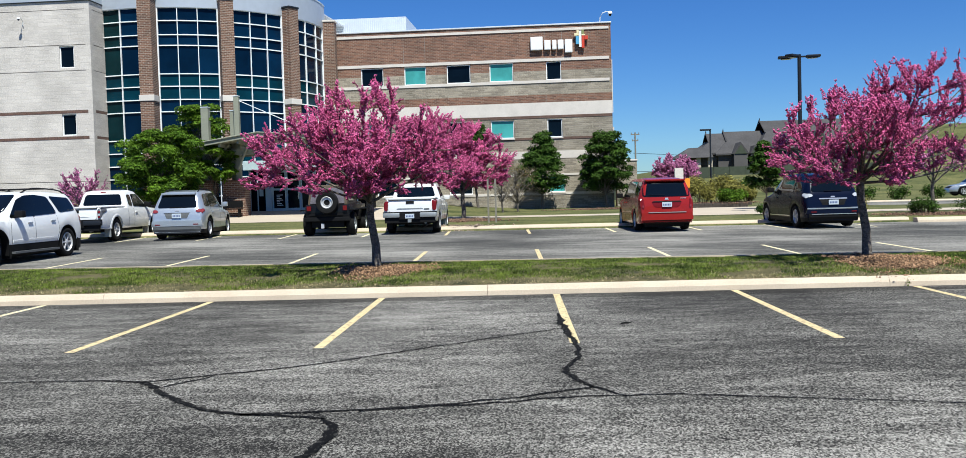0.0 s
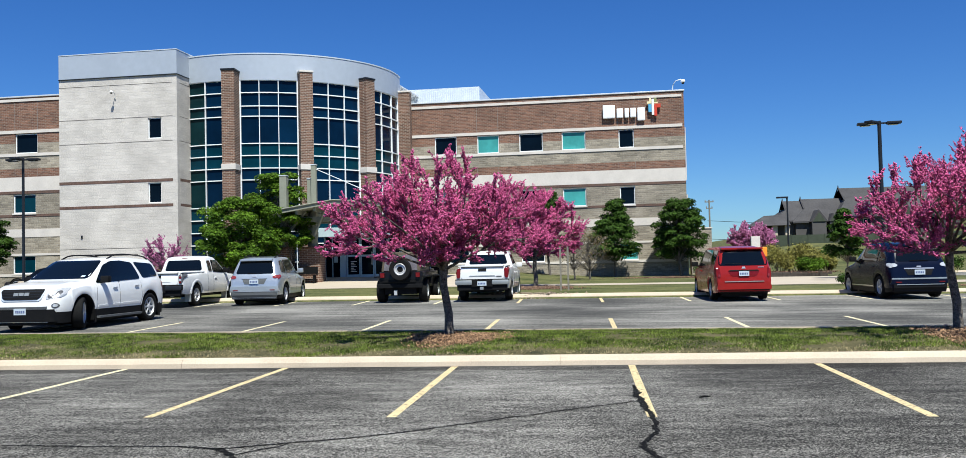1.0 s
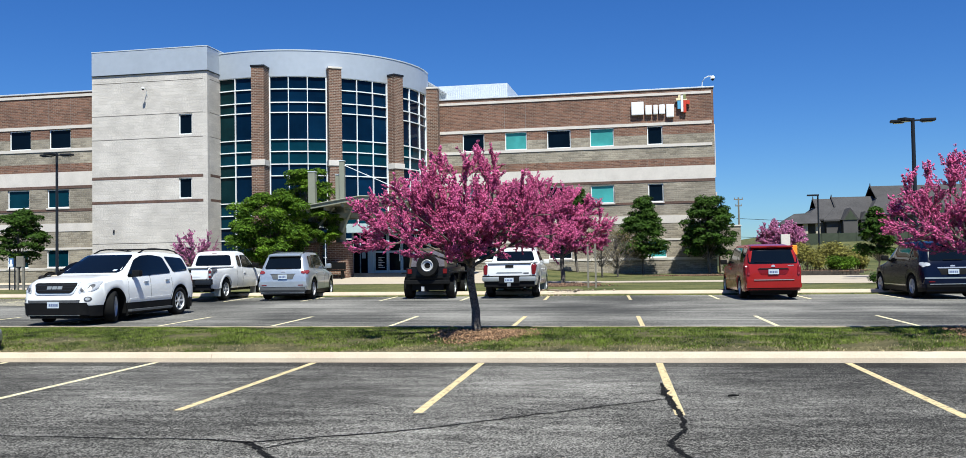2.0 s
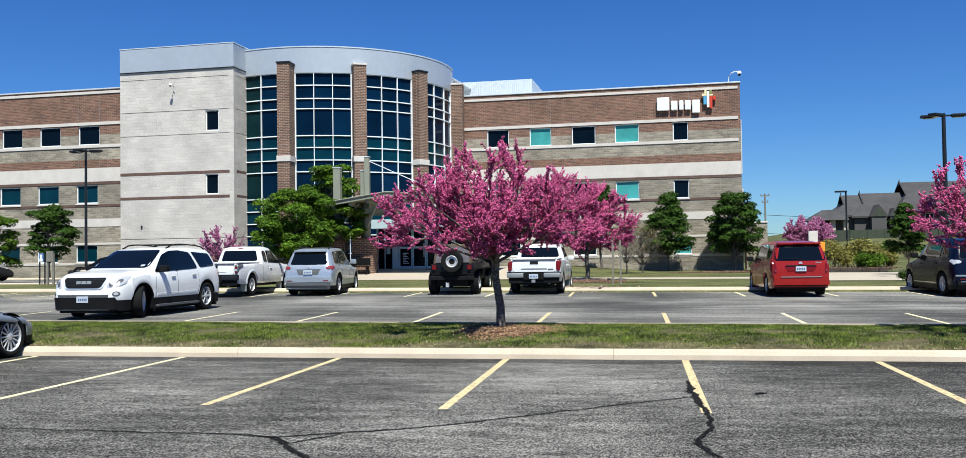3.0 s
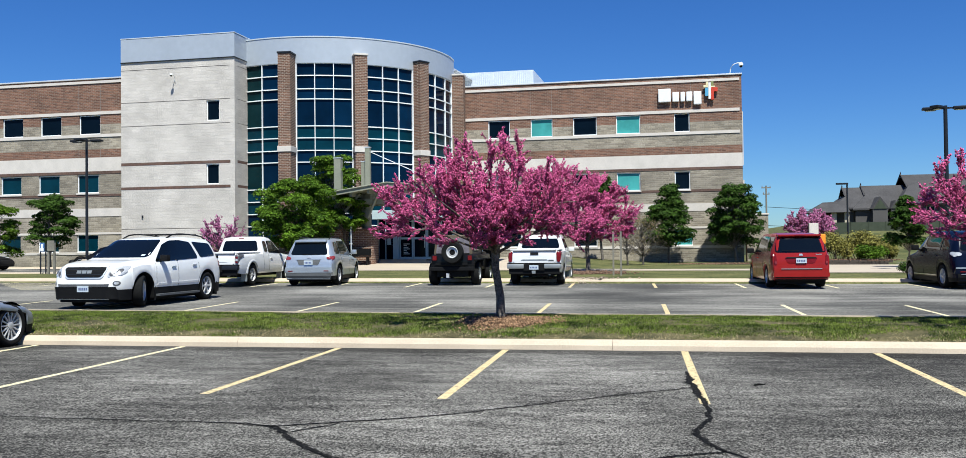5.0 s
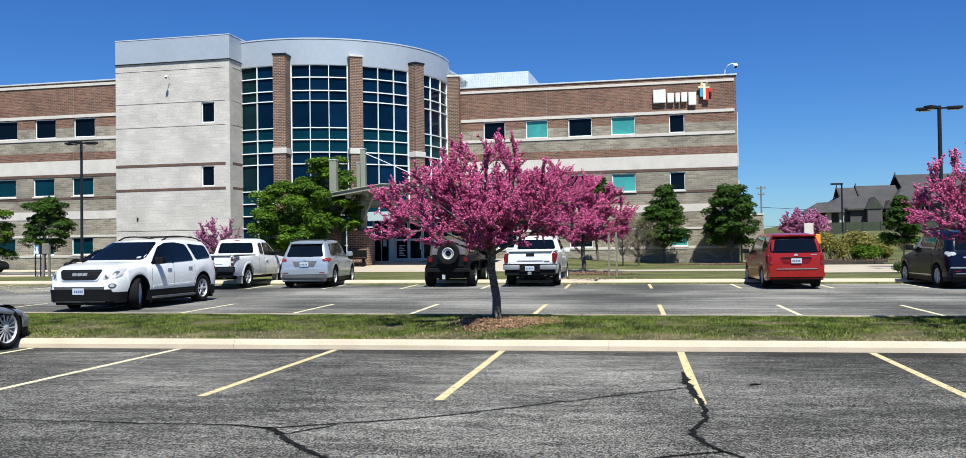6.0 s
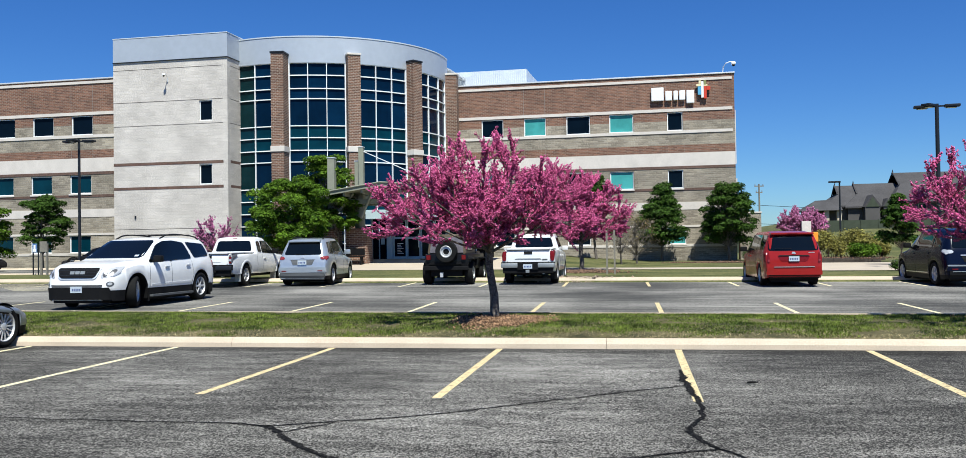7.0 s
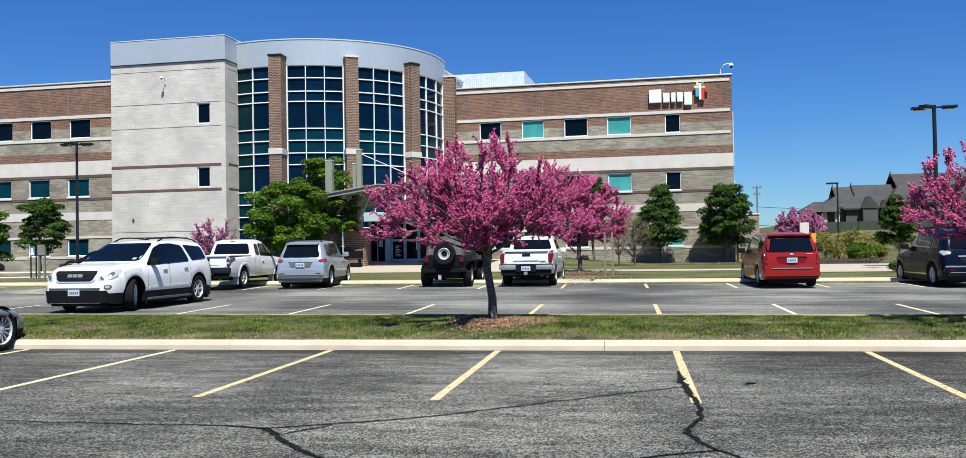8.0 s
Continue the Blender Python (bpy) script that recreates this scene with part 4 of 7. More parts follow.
bmesh.ops.recalc_face_normals(bm, faces=bm.faces)
deck = part("canopy_roof", bm, OLIVE_STEEL, canopy, "sloping steel roof deck")
bm = bmesh.new()
for (x0, a0, b0), (x1, a1, b1) in zip(pts, pts[1:]):
    tube(bm, [(x0, 47.96, b0 + 0.01), (x1, 47.96, b1 + 0.01)], [0.035, 0.035], 6)
part("gutter", bm, OLIVE_STEEL, deck)
for x in (-17.4, -16.4, -15.4, -14.4, -13.2, -12.0, -10.8, -9.6):
    z = 4.44 + 0.147 * (x + 17.9) if x < -14.3 else 4.94 - 0.075 * (x + 14.3)
    part("rafter", boxes((x - 0.06, 48.15, z - 0.22, x + 0.06, 52.7, z + 0.01)), OLIVE_STEEL, canopy)
part("beam", boxes((-17.75, 49.25, 4.06, -8.0, 49.45, 4.34)), OLIVE_STEEL, canopy)
part("beam", boxes((-17.75, 51.6, 4.06, -8.0, 51.8, 4.34)), OLIVE_STEEL, canopy)
for x0, x1 in ((-17.40, -16.15), (-15.75, -15.1), (-17.75, -18.0)):
    bm = bmesh.new()
    tube(bm, [(x0, 49.2, 3.3), (x1, 49.0, 4.62)], [0.07, 0.07], 8)
    part("brace", bm, OLIVE_STEEL, canopy)
bm = bmesh.new()
tube(bm, [(-15.85, 49.85, 7.05), (-11.3, 49.2, 5.0)], [0.022, 0.022], 6)
part("tie_rod", bm, LIGHT_METAL, canopy)
for x0, x1, y in ((-18.2, -17.25, 49.8), (-16.8, -15.57, 50.1)):
    base = lawn_z((x0 + x1) / 2, y)
    pr = thing("brick_pillar", pose((x0 + x1) / 2, y, base), "squat brown brick pillar beneath the canopy", "pillar", "canopy pillars")
    w = (x1 - x0) / 2
    part("shaft", boxes((-w, -0.5, -0.2, w, 0.5, 2.62 - base)), PIER_BRICK, pr)
    part("cap", boxes((-w - 0.06, -0.56, 2.62 - base, w + 0.06, 0.56, 2.72 - base), bevel=0.02), SOLDIER, pr)
low_wall = thing("garden_wall", pose(-21.0, 47.5, lawn_z(-21, 47)), "low red-brown brick garden wall", "wall")
part("wall", boxes((-3.2, 0, -0.2, 2.6, 0.4, 1.5)), PIER_BRICK, low_wall)
part("coping", boxes((-3.25, -0.05, 1.5, 2.65, 0.45, 1.6), bevel=0.02), SOLDIER, low_wall)
bench = thing("bench", pose(-16.5, 49.0, lawn_z(-16.5, 49) + 0.015), "black metal bench on the plaza", "bench")
part("seat", boxes((-0.9, -0.25, 0.42, 0.9, 0.25, 0.48), bevel=0.01), BLACK, bench)
part("backrest", boxes((-0.9, 0.2, 0.5, 0.9, 0.26, 0.9), bevel=0.01), BLACK, bench)
for x in (-0.8, 0.76):
    part("leg", boxes((x, -0.22, 0, x + 0.05, 0.22, 0.43)), BLACK, bench)
flag = thing("pole", pose(-16.57, 48.7, lawn_z(-16.6, 48.7)), "thin pale metal pole by the canopy", "pole")
bm = bmesh.new()
tube(bm, [(0, 0, 0), (0, 0, 2.3)], [0.03, 0.03], 8)
part("shaft", bm, LIGHT_METAL, flag)


# ---- vehicles: x forward, y to the driver's left, z up from the ground ----
def interp(rows, x):
    for (a, u), (b, v) in zip(rows, rows[1:]):
        if x <= b:
            return u + (v - u) * max(0.0, min(1.0, (x - a) / (b - a)))
    return rows[-1][1]


def eased(rows, x, r=0.09):
    """The line through rows with its corners rounded, but true at both ends."""
    r = min(r, x - rows[0][0], rows[-1][0] - x)
    return sum(interp(rows, x + r * k / 4) for k in range(-4, 5)) / 9 if r > 1e-4 else interp(rows, x)


def shell(L, W, top, belt, plan, clear, axles, wr, tw, arch, tumble=0.22, skirt=0.0, tuck=0.10, step=0.07, crisp=0.05, waist=0.99, shoulder=0.90, cut=0.0):
    """A whole car body lofted along its length: sill, flanks, belt, glasshouse and roof in one skin with open wheel arches.
    Returns the bmesh and the faces below the skirt."""
    a, tail = L / 2, -L / 2 + cut  # cut: a tail shorter than the nose
    stations = set()
    for (x0, z0), (x1, z1) in zip(top, top[1:]):
        n = max(2, int(math.hypot(x1 - x0, z1 - z0) / step) + 1)
        stations |= {round(x0 + (x1 - x0) * i / n, 4) for i in range(n + 1)}
    for xa in axles:
        stations |= {round(xa - arch * math.cos(math.pi * i / 20), 4) for i in range(21)} | {round(xa - arch - 0.004, 4), round(xa + arch + 0.004, 4)}
    stations |= {round(e, 4) for d in (0.0, 0.004, 0.012, 0.025, 0.045, 0.075, 0.12, 0.18, 0.26, 0.36) for e in (a - d, tail + d)}
    ordered = []
    for s in sorted(x for x in stations if tail <= x <= a):
        if not ordered or s - ordered[-1] > 0.003:
            ordered.append(s)
    bm, rings = bmesh.new(), []
    for x in ordered:
        w, zt = W / 2 * eased(plan, x, 0.12), eased(top, x, crisp)
        zs = min(eased(belt, x, 0.15), zt - 0.045)
        up = max(0.0, (abs(x) - (a - 0.4)) / 0.4)
        low = clear + tuck * up * up
        zb = low
        for xa in axles:
            if abs(x - xa) < arch:
                zb = max(zb, wr * 0.95 + math.sqrt(arch ** 2 - (x - xa) ** 2))
        zb = min(zb, zs - 0.14)
        g = max(0.0, min(1.0, (zt - zs - 0.06) / 0.5))
        wb = w * (shoulder + (0.945 - shoulder) * g)
        wt = wb - tumble * g - 0.07 * (1 - g)
        ze = max(zs + 0.012, zt - 0.03 - 0.04 * g)
        inner = max(0.1, w - tw - 0.10)
        h = zs - zb
        trim = max(zb + 0.025, min(skirt, zs - 0.2)) if skirt else zb + 0.10 * h
        mid = max(trim + 0.03, min(zb + 0.5 * h, 0.70))
        half = [(0, low), (inner, low), (inner, max(zb, low)), (w * 0.955, zb), (w * (0.975 if zb < 0.5 else 0.99), trim), (w, mid), (w * waist, mid + 0.42 * (zs - mid)), (w * 0.972, zs - 0.14 * (zs - mid) - 0.01), (wb, zs)]
        for v in (0.25, 0.5, 0.75, 1.0):
            half.append((wb + (wt - wb) * v ** 1.25, zs + (ze - zs) * v))
        half += [(wt - 0.045, ze + 0.62 * (zt - ze)), (wt * 0.78, zt - 0.010), (wt * 0.4, zt - 0.002), (0, zt)]
        rings.append([bm.verts.new((x, y, z)) for y, z in half] + [bm.verts.new((x, -y, z)) for y, z in half[-2:0:-1]])
    dark, n = [], len(rings[0])
    for p, q in zip(rings, rings[1:]):
        for k in range(n):
            f = bm.faces.new((p[k], q[k], q[(k + 1) % n], p[(k + 1) % n]))
            if skirt and (k < 4 or k >= n - 4):
                dark.append(f)
    bm.faces.new(rings[0])
    bm.faces.new(rings[-1][::-1])
    bmesh.ops.recalc_face_normals(bm, faces=bm.faces)
    return bm, dark


def body(car, paint, **k):
    """The painted shell and its dark lower trim. Returns what later parts are laid on."""
    bm, dark = shell(**k)
    tree = BVHTree.FromBMesh(bm)
    if dark:
        low = bm.copy()
        bm.faces.index_update()
        low.faces.ensure_lookup_table()
        chosen = {f.index for f in dark}
        bmesh.ops.delete(low, geom=[f for f in low.faces if f.index not in chosen], context="FACES")
        bmesh.ops.delete(bm, geom=dark, context="FACES")
        part("lower_trim", low, BLACK, car, "black plastic lower trim", 35)
    part("body", bm, paint, car, smooth=42)
    return tree


WAYS = {"front": (-1, 0, 0), "rear": (1, 0, 0), "left": (0, -1, 0), "right": (0, 1, 0)}


def grid_patch(fn, n, m):
    bm = bmesh.new()
    g = [[bm.verts.new(fn(i / n, j / m)) for i in range(n + 1)] for j in range(m + 1)]
    for j in range(m):
        for i in range(n):
            bm.faces.new((g[j][i], g[j][i + 1], g[j + 1][i + 1], g[j + 1][i]))
    return bm


def thick(bm, d):
    bmesh.ops.recalc_face_normals(bm, faces=bm.faces)
    bmesh.ops.solidify(bm, geom=bm.faces[:], thickness=d)
    bmesh.ops.recalc_face_normals(bm, faces=bm.faces)
    return bm


def laid(tree, way, axis, p, q, out):
    """The point of the shell under (p, q), lifted along its normal."""
    o = Vector((0, p, q)) if axis in ("front", "rear") else Vector((p, 0, q))
    hit = tree.ray_cast(o - way * 6, way)
    if not hit[0]:
        hit = tree.find_nearest(o - way * 0.5)
    n = hit[1] if hit[1].dot(way) < 0 else -hit[1]
    return hit[0] + (n * 0.75 - way * 0.25).normalized() * out


def on_hull(tree, axis, corners, out=0.012, n=4, m=2, back=0.03):
    """A four-cornered plate that follows the shell: corners are (y, z) on the ends, (x, z) on the sides."""
    (a, b), (c, d), (e, f), (g, h) = corners
    way = Vector(WAYS[axis])
    def fn(i, j):
        p = (a + (c - a) * i) * (1 - j) + (g + (e - g) * i) * j
        q = (b + (d - b) * i) * (1 - j) + (h + (f - h) * i) * j
        return laid(tree, way, axis, p, q, out)
    bm = grid_patch(fn, n, m)
    geom = bmesh.ops.extrude_face_region(bm, geom=bm.faces[:])
    bmesh.ops.translate(bm, verts=[v for v in geom["geom"] if isinstance(v, bmesh.types.BMVert)], vec=way * back)
    bmesh.ops.recalc_face_normals(bm, faces=bm.faces)
    return bm


def skin(tree, axis, outline, out=0.010, back=0.025, soft=1, rings=6):
    """A pane or lamp of any convex outline with rounded corners, laid on the shell."""
    pts = [Vector(p) for p in outline]
    reach = 0.045 * soft
    for cut in ((reach, reach * 0.35) if soft else ()):
        pts = [q for a, b in zip(pts, pts[1:] + pts[:1]) for q in (a.lerp(b, min(0.3, cut / (b - a).length)), b.lerp(a, min(0.3, cut / (b - a).length)))]
    edge = []
    for a, b in zip(pts, pts[1:] + pts[:1]):
        n = max(1, int((b - a).length / 0.09))
        edge += [a.lerp(b, i / n) for i in range(n)]
    mid = sum(edge, Vector((0, 0))) / len(edge)
    way, bm = Vector(WAYS[axis]), bmesh.new()
    loops = [[bm.verts.new(laid(tree, way, axis, *(mid.lerp(p, 1 - r / rings)), out)) for p in edge] for r in range(rings)]
    hub = bm.verts.new(laid(tree, way, axis, mid.x, mid.y, out))
    n = len(edge)
    for a, b in zip(loops, loops[1:]):
        for k in range(n):
            bm.faces.new((a[k], a[(k + 1) % n], b[(k + 1) % n], b[k]))
    for k in range(n):
        bm.faces.new((loops[-1][k], loops[-1][(k + 1) % n], hub))
    rim = [bm.verts.new(v.co + way * back) for v in loops[0]]
    for k in range(n):
        bm.faces.new((loops[0][(k + 1) % n], loops[0][k], rim[k], rim[(k + 1) % n]))
    bmesh.ops.recalc_face_normals(bm, faces=bm.faces)
    return bm


def wheel(car, x, y, r, w, out, spokes=5, rim_r=0.68, steer=0.0, rim=ALLOY):
    """out: +1 where the rim looks to +y. The tyre, with its rim as a part of it."""
    m = Matrix.Translation((x, y, r)) @ Matrix.Rotation(radians(steer), 4, "Z") @ Matrix.Rotation(radians(-90 * out), 4, "X")
    bm, h = bmesh.new(), w / 2
    lathe(bm, [(r * rim_r, -h * 0.85), (r * 0.80, -h), (r * 0.93, -h * 0.97), (r * 0.985, -h * 0.75), (r, -h * 0.3), (r, h * 0.3), (r * 0.985, h * 0.75), (r * 0.93, h * 0.97), (r * 0.80, h), (r * rim_r, h * 0.85), (r * rim_r, -h * 0.85)], 32, m)
    ty = part("wheel", bm, TYRE, car, smooth=50)
    bm = bmesh.new()
    R = r * rim_r
    lathe(bm, [(R, -h * 0.7), (R * 1.01, h * 0.82), (R * 0.95, h * 0.88), (R * 0.90, h * 0.70), (R * 0.88, -h * 0.2)], 32, m)
    wide = 0.10 if spokes < 10 else 0.05
    for k in range(spokes):
        a = math.tau * k / spokes
        sp = bmesh.new()
        box(sp, R * 0.10, -R * wide, h * 0.45, R * 0.92, R * wide, h * 0.68, bevel=0.008)
        bmesh.ops.transform(sp, verts=sp.verts, matrix=m @ Matrix.Rotation(a, 4, "Z"))
        tmp = bpy.data.meshes.new("tmp")
        sp.to_mesh(tmp)
        sp.free()
        bm.from_mesh(tmp)
        bpy.data.meshes.remove(tmp)
    lathe(bm, [(R * 0.24, h * 0.4), (R * 0.24, h * 0.74), (R * 0.15, h * 0.80), (0.001, h * 0.80)], 16, m)
    part("rim", bm, rim, ty, smooth=40)
    bm = bmesh.new()
    lathe(bm, [(R * 0.90, -h * 0.15), (R * 0.5, -h * 0.12), (0.001, -h * 0.12)], 24, m)
    part("hub_shadow", bm, BLACK, ty)
    return ty


def plate(car, x, z, facing):
    """A number plate: pale, with plain bars for its characters."""
    d = 0.012 * facing
    p = part("number_plate", boxes((min(x, x + d), -0.155, z, max(x, x + d), 0.155, z + 0.15)), PLATE, car)
    e = x + d
    rows = [(min(e, e + 0.003 * facing), -0.11 + 0.05 * k, z + 0.04, max(e, e + 0.003 * facing), -0.11 + 0.05 * k + 0.034, z + 0.10) for k in range(5)]
    part("plate_bars", boxes(*rows), PLATE_BAR, p)


def wells(car, axles, wr, tw, W, arch):
    """Dark liners inside the wheel arches."""
    for xa in axles:
        for s in (1, -1):
            y0, y1 = s * (W / 2 - tw - 0.09), s * W / 2 * 0.93
            bm, R, zc = bmesh.new(), arch - 0.007, wr * 0.95
            rows = []
            for i in range(17):
                a = math.pi * i / 16
                rows.append([bm.verts.new((xa + R * math.cos(a), y, zc + R * math.sin(a))) for y in (y0, y1)])
            for p, q in zip(rows, rows[1:]):
                bm.faces.new((p[0], p[1], q[1], q[0]))
            bm.faces.new([r[0] for r in rows])
            part("wheel_well", bm, BLACK, car)


def running_gear(car, L, W, axles, wr, tw, arch, spokes=5, rim_r=0.66, steer=0.0, rim=ALLOY, under=0.18):
    t = W / 2 - tw / 2 - 0.02
    for x in axles:
        for s in (1, -1):
            wheel(car, x, s * t, wr, tw, s, spokes, rim_r, steer if x == max(axles) else 0.0, rim)
    wells(car, axles, wr, tw, W, arch)
    part("chassis", boxes((-L / 2 + 0.4, -0.62, under - 0.05, L / 2 - 0.5, 0.62, under + 0.1)), BLACK, car, "dark underside")


def side_glass(car, tree, panes, glass=None, out=0.010):
    for p in panes:
        for side in ("left", "right"):
            part("side_window", skin(tree, side, p, out), glass or CAR_GLASS, car, smooth=60)


def mirrors(car, x, y, z, cover=None):
    for s in (1, -1):
        a, b = s * (y + 0.02), s * (y + 0.24)
        bm = boxes((x - 0.09, min(a, b), z, x + 0.07, max(a, b), z + 0.17), (x - 0.03, min(s * (y - 0.12), a + s * 0.04), z - 0.01, x + 0.03, max(s * (y - 0.12), a + s * 0.04), z + 0.05), bevel=0.035)
        part("mirror", bm, cover or BLACK, car, smooth=50)


def gaps(car, tree, lines):
    """Door gaps: each a line of (x, z) points down the flank."""
    for line in lines:
        for side in ("left", "right"):
            bm = bmesh.new()
            way = Vector(WAYS[side])
            dense = []
            for (a, b), (c, d) in zip(line, line[1:]):
                m = max(2, int(math.hypot(c - a, d - b) / 0.06))
                dense += [(a + (c - a) * i / m, b + (d - b) * i / m) for i in range(m)]
            dense.append(line[-1])
            tube(bm, [laid(tree, way, side, p, q, -0.002) for p, q in dense], [0.006] * len(dense), 4, False)
            part("door_gap", bm, BLACK, car)


def handles(car, tree, spots, material):
    for x, z in spots:
        for side in ("left", "right"):
            part("door_handle", on_hull(tree, side, [(x - 0.09, z), (x + 0.09, z), (x + 0.09, z + 0.035), (x - 0.09, z + 0.035)], 0.028, 3, 1, 0.03), material, car)


def rails(car, tree, x0, x1, y, material=BLACK, rise=0.075):
    for s in (1, -1):
        bm, line = bmesh.new(), []
        for i in range(9):
            x = x0 + (x1 - x0) * i / 8
            hit = tree.ray_cast(Vector((x, s * y, 4)), Vector((0, 0, -1)))
            line.append((x, s * y, hit[0].z + (0.0 if i in (0, 8) else rise * (0.75 if i in (1, 7) else 1.0))))
        tube(bm, line, [0.02] * 9, 6)
        part("roof_rail", bm, material, car, smooth=60)


def white_suv(m):
    car = thing("car", m, "white three-row sport utility vehicle with black lower trim", "car", "parked vehicles")
    L, W, ax, wr, tw, arch = 5.10, 2.0, (-1.47, 1.57), 0.385, 0.255, 0.455
    tree = body(car, WHITE_PAINT, L=L, W=W, axles=ax, wr=wr, tw=tw, arch=arch, clear=0.19, skirt=0.45, tuck=0.03, tumble=0.215, waist=0.992, cut=0.22,
                top=[(-2.33, 0.62), (-2.31, 0.98), (-2.26, 1.16), (-2.08, 1.60), (-1.90, 1.69), (-0.8, 1.75), (-0.1, 1.735), (0.30, 1.675), (1.16, 1.21), (1.30, 1.165), (1.75, 1.14), (2.15, 1.085), (2.40, 1.00), (2.50, 0.88), (2.55, 0.62)],
                belt=[(-2.33, 1.0), (-2.2, 1.18), (-0.9, 1.12), (1.1, 1.06), (1.6, 1.06), (2.1, 1.00), (2.45, 0.86), (2.55, 0.58)],
                plan=[(-2.33, 0.86), (-2.26, 0.93), (-2.05, 0.975), (-1.4, 1.0), (1.5, 1.0), (1.95, 0.99), (2.2, 0.96), (2.38, 0.90), (2.48, 0.83), (2.55, 0.72)])
    running_gear(car, L, W, ax, wr, tw, arch, 6, 0.66, 24, under=0.17)
    part("windscreen", skin(tree, "front", [(-0.80, 1.20), (0.80, 1.20), (0.66, 1.65), (-0.66, 1.65)], soft=1), CAR_GLASS, car, smooth=60)
    part("dashboard_sticker", skin(tree, "front", [(0.58, 1.235), (0.68, 1.235), (0.68, 1.275), (0.58, 1.275)], 0.012, soft=0, rings=2), PLATE, car)
    part("rear_window", skin(tree, "rear", [(-0.70, 1.20), (0.70, 1.20), (0.60, 1.58), (-0.60, 1.58)], soft=1), CAR_GLASS, car, smooth=60)
    side_glass(car, tree, [[(0.98, 1.085), (-1.02, 1.155), (-0.84, 1.59), (-0.35, 1.645), (0.10, 1.63), (0.42, 1.53)], [(-1.16, 1.175), (-1.97, 1.215), (-1.88, 1.555), (-0.96, 1.605)]])
    for side in ("left", "right"):
        part("door_pillar", on_hull(tree, side, [(-0.02, 1.10), (0.05, 1.10), (0.0, 1.60), (-0.06, 1.60)], 0.009, 1, 4, 0.02), BLACK, car)
        part("running_board", on_hull(tree, side, [(-0.92, 0.235), (1.02, 0.235), (1.02, 0.285), (-0.92, 0.285)], 0.10, 6, 1, 0.2), DARK_STEEL, car)
        part("side_moulding", on_hull(tree, side, [(-0.92, 0.52), (0.98, 0.50), (0.98, 0.545), (-0.92, 0.565)], 0.012, 6, 1), WHITE_PAINT, car)
    mirrors(car, 0.78, 0.93, 1.09)
    rails(car, tree, -2.0, 0.05, 0.64, BLACK, 0.085)
    for x in (-1.45, -0.35):
        part("crossbar", boxes((x - 0.03, -0.63, 1.79, x + 0.03, 0.63, 1.815), bevel=0.008), BLACK, car)
    part("grille_surround", skin(tree, "front", [(-0.50, 0.715), (0.50, 0.715), (0.62, 1.005), (-0.62, 1.005)], 0.018), LIGHT_METAL, car, "bright grille surround")
    gr = part("grille", skin(tree, "front", [(-0.465, 0.745), (0.465, 0.745), (0.575, 0.975), (-0.575, 0.975)], 0.03), BLACK, car)
    for z in (0.80, 0.86, 0.92):
        part("grille_bar", on_hull(tree, "front", [(-0.48 - (z - 0.74) * 0.3, z), (0.48 + (z - 0.74) * 0.3, z), (0.48 + (z - 0.74) * 0.3, z + 0.012), (-0.48 - (z - 0.74) * 0.3, z + 0.012)], 0.034, 8, 1, 0.02), BRONZE, gr)
    for y in (-0.20, -0.06, 0.08):
        part("badge", on_hull(tree, "front", [(y, 0.83), (y + 0.12, 0.83), (y + 0.12, 0.90), (y, 0.90)], 0.045, 2, 1), GALV, gr)
    part("skid_plate", boxes((2.20, -0.66, 0.15, 2.53, 0.66, 0.235), bevel=0.02), BLACK, car, "black lower lip")
    part("lower_bumper", on_hull(tree, "front", [(-0.82, 0.235), (0.82, 0.235), (0.80, 0.52), (-0.80, 0.52)], 0.03, 22, 4, 0.07), BLACK, car, "black lower bumper", 50)
    part("bumper_strip", on_hull(tree, "front", [(-0.66, 0.525), (0.66, 0.525), (0.68, 0.585), (-0.68, 0.585)], 0.03, 12, 1), BEZEL, car)
    for s in (1, -1):
        lamp = part("headlight", skin(tree, "front", [(s * 0.60, 0.735), (s * 0.93, 0.80), (s * 0.925, 1.0), (s * 0.85, 1.01), (s * 0.66, 0.93)], 0.012), LAMP_CLEAR, car, "clear headlight")
        part("lens", skin(tree, "front", [(s * 0.65, 0.77), (s * 0.75, 0.785), (s * 0.75, 0.89), (s * 0.67, 0.885)], 0.018), BEZEL, lamp)
        part("side_lens", skin(tree, "front", [(s * 0.79, 0.815), (s * 0.885, 0.835), (s * 0.88, 0.95), (s * 0.79, 0.93)], 0.018), BEZEL, lamp)
        fog = part("fog_surround", skin(tree, "front", [(s * 0.76, 0.545), (s * 0.88, 0.545), (s * 0.88, 0.66), (s * 0.76, 0.66)], 0.008), BEZEL, car)
        part("fog_lamp", skin(tree, "front", [(s * 0.785, 0.57), (s * 0.855, 0.57), (s * 0.855, 0.64), (s * 0.785, 0.64)], 0.014), LAMP_CLEAR, fog)
        part("tail_light", skin(tree, "rear", [(s * 0.72, 0.80), (s * 0.88, 0.80), (s * 0.86, 1.08), (s * 0.74, 1.08)], 0.012), LAMP_RED, car)
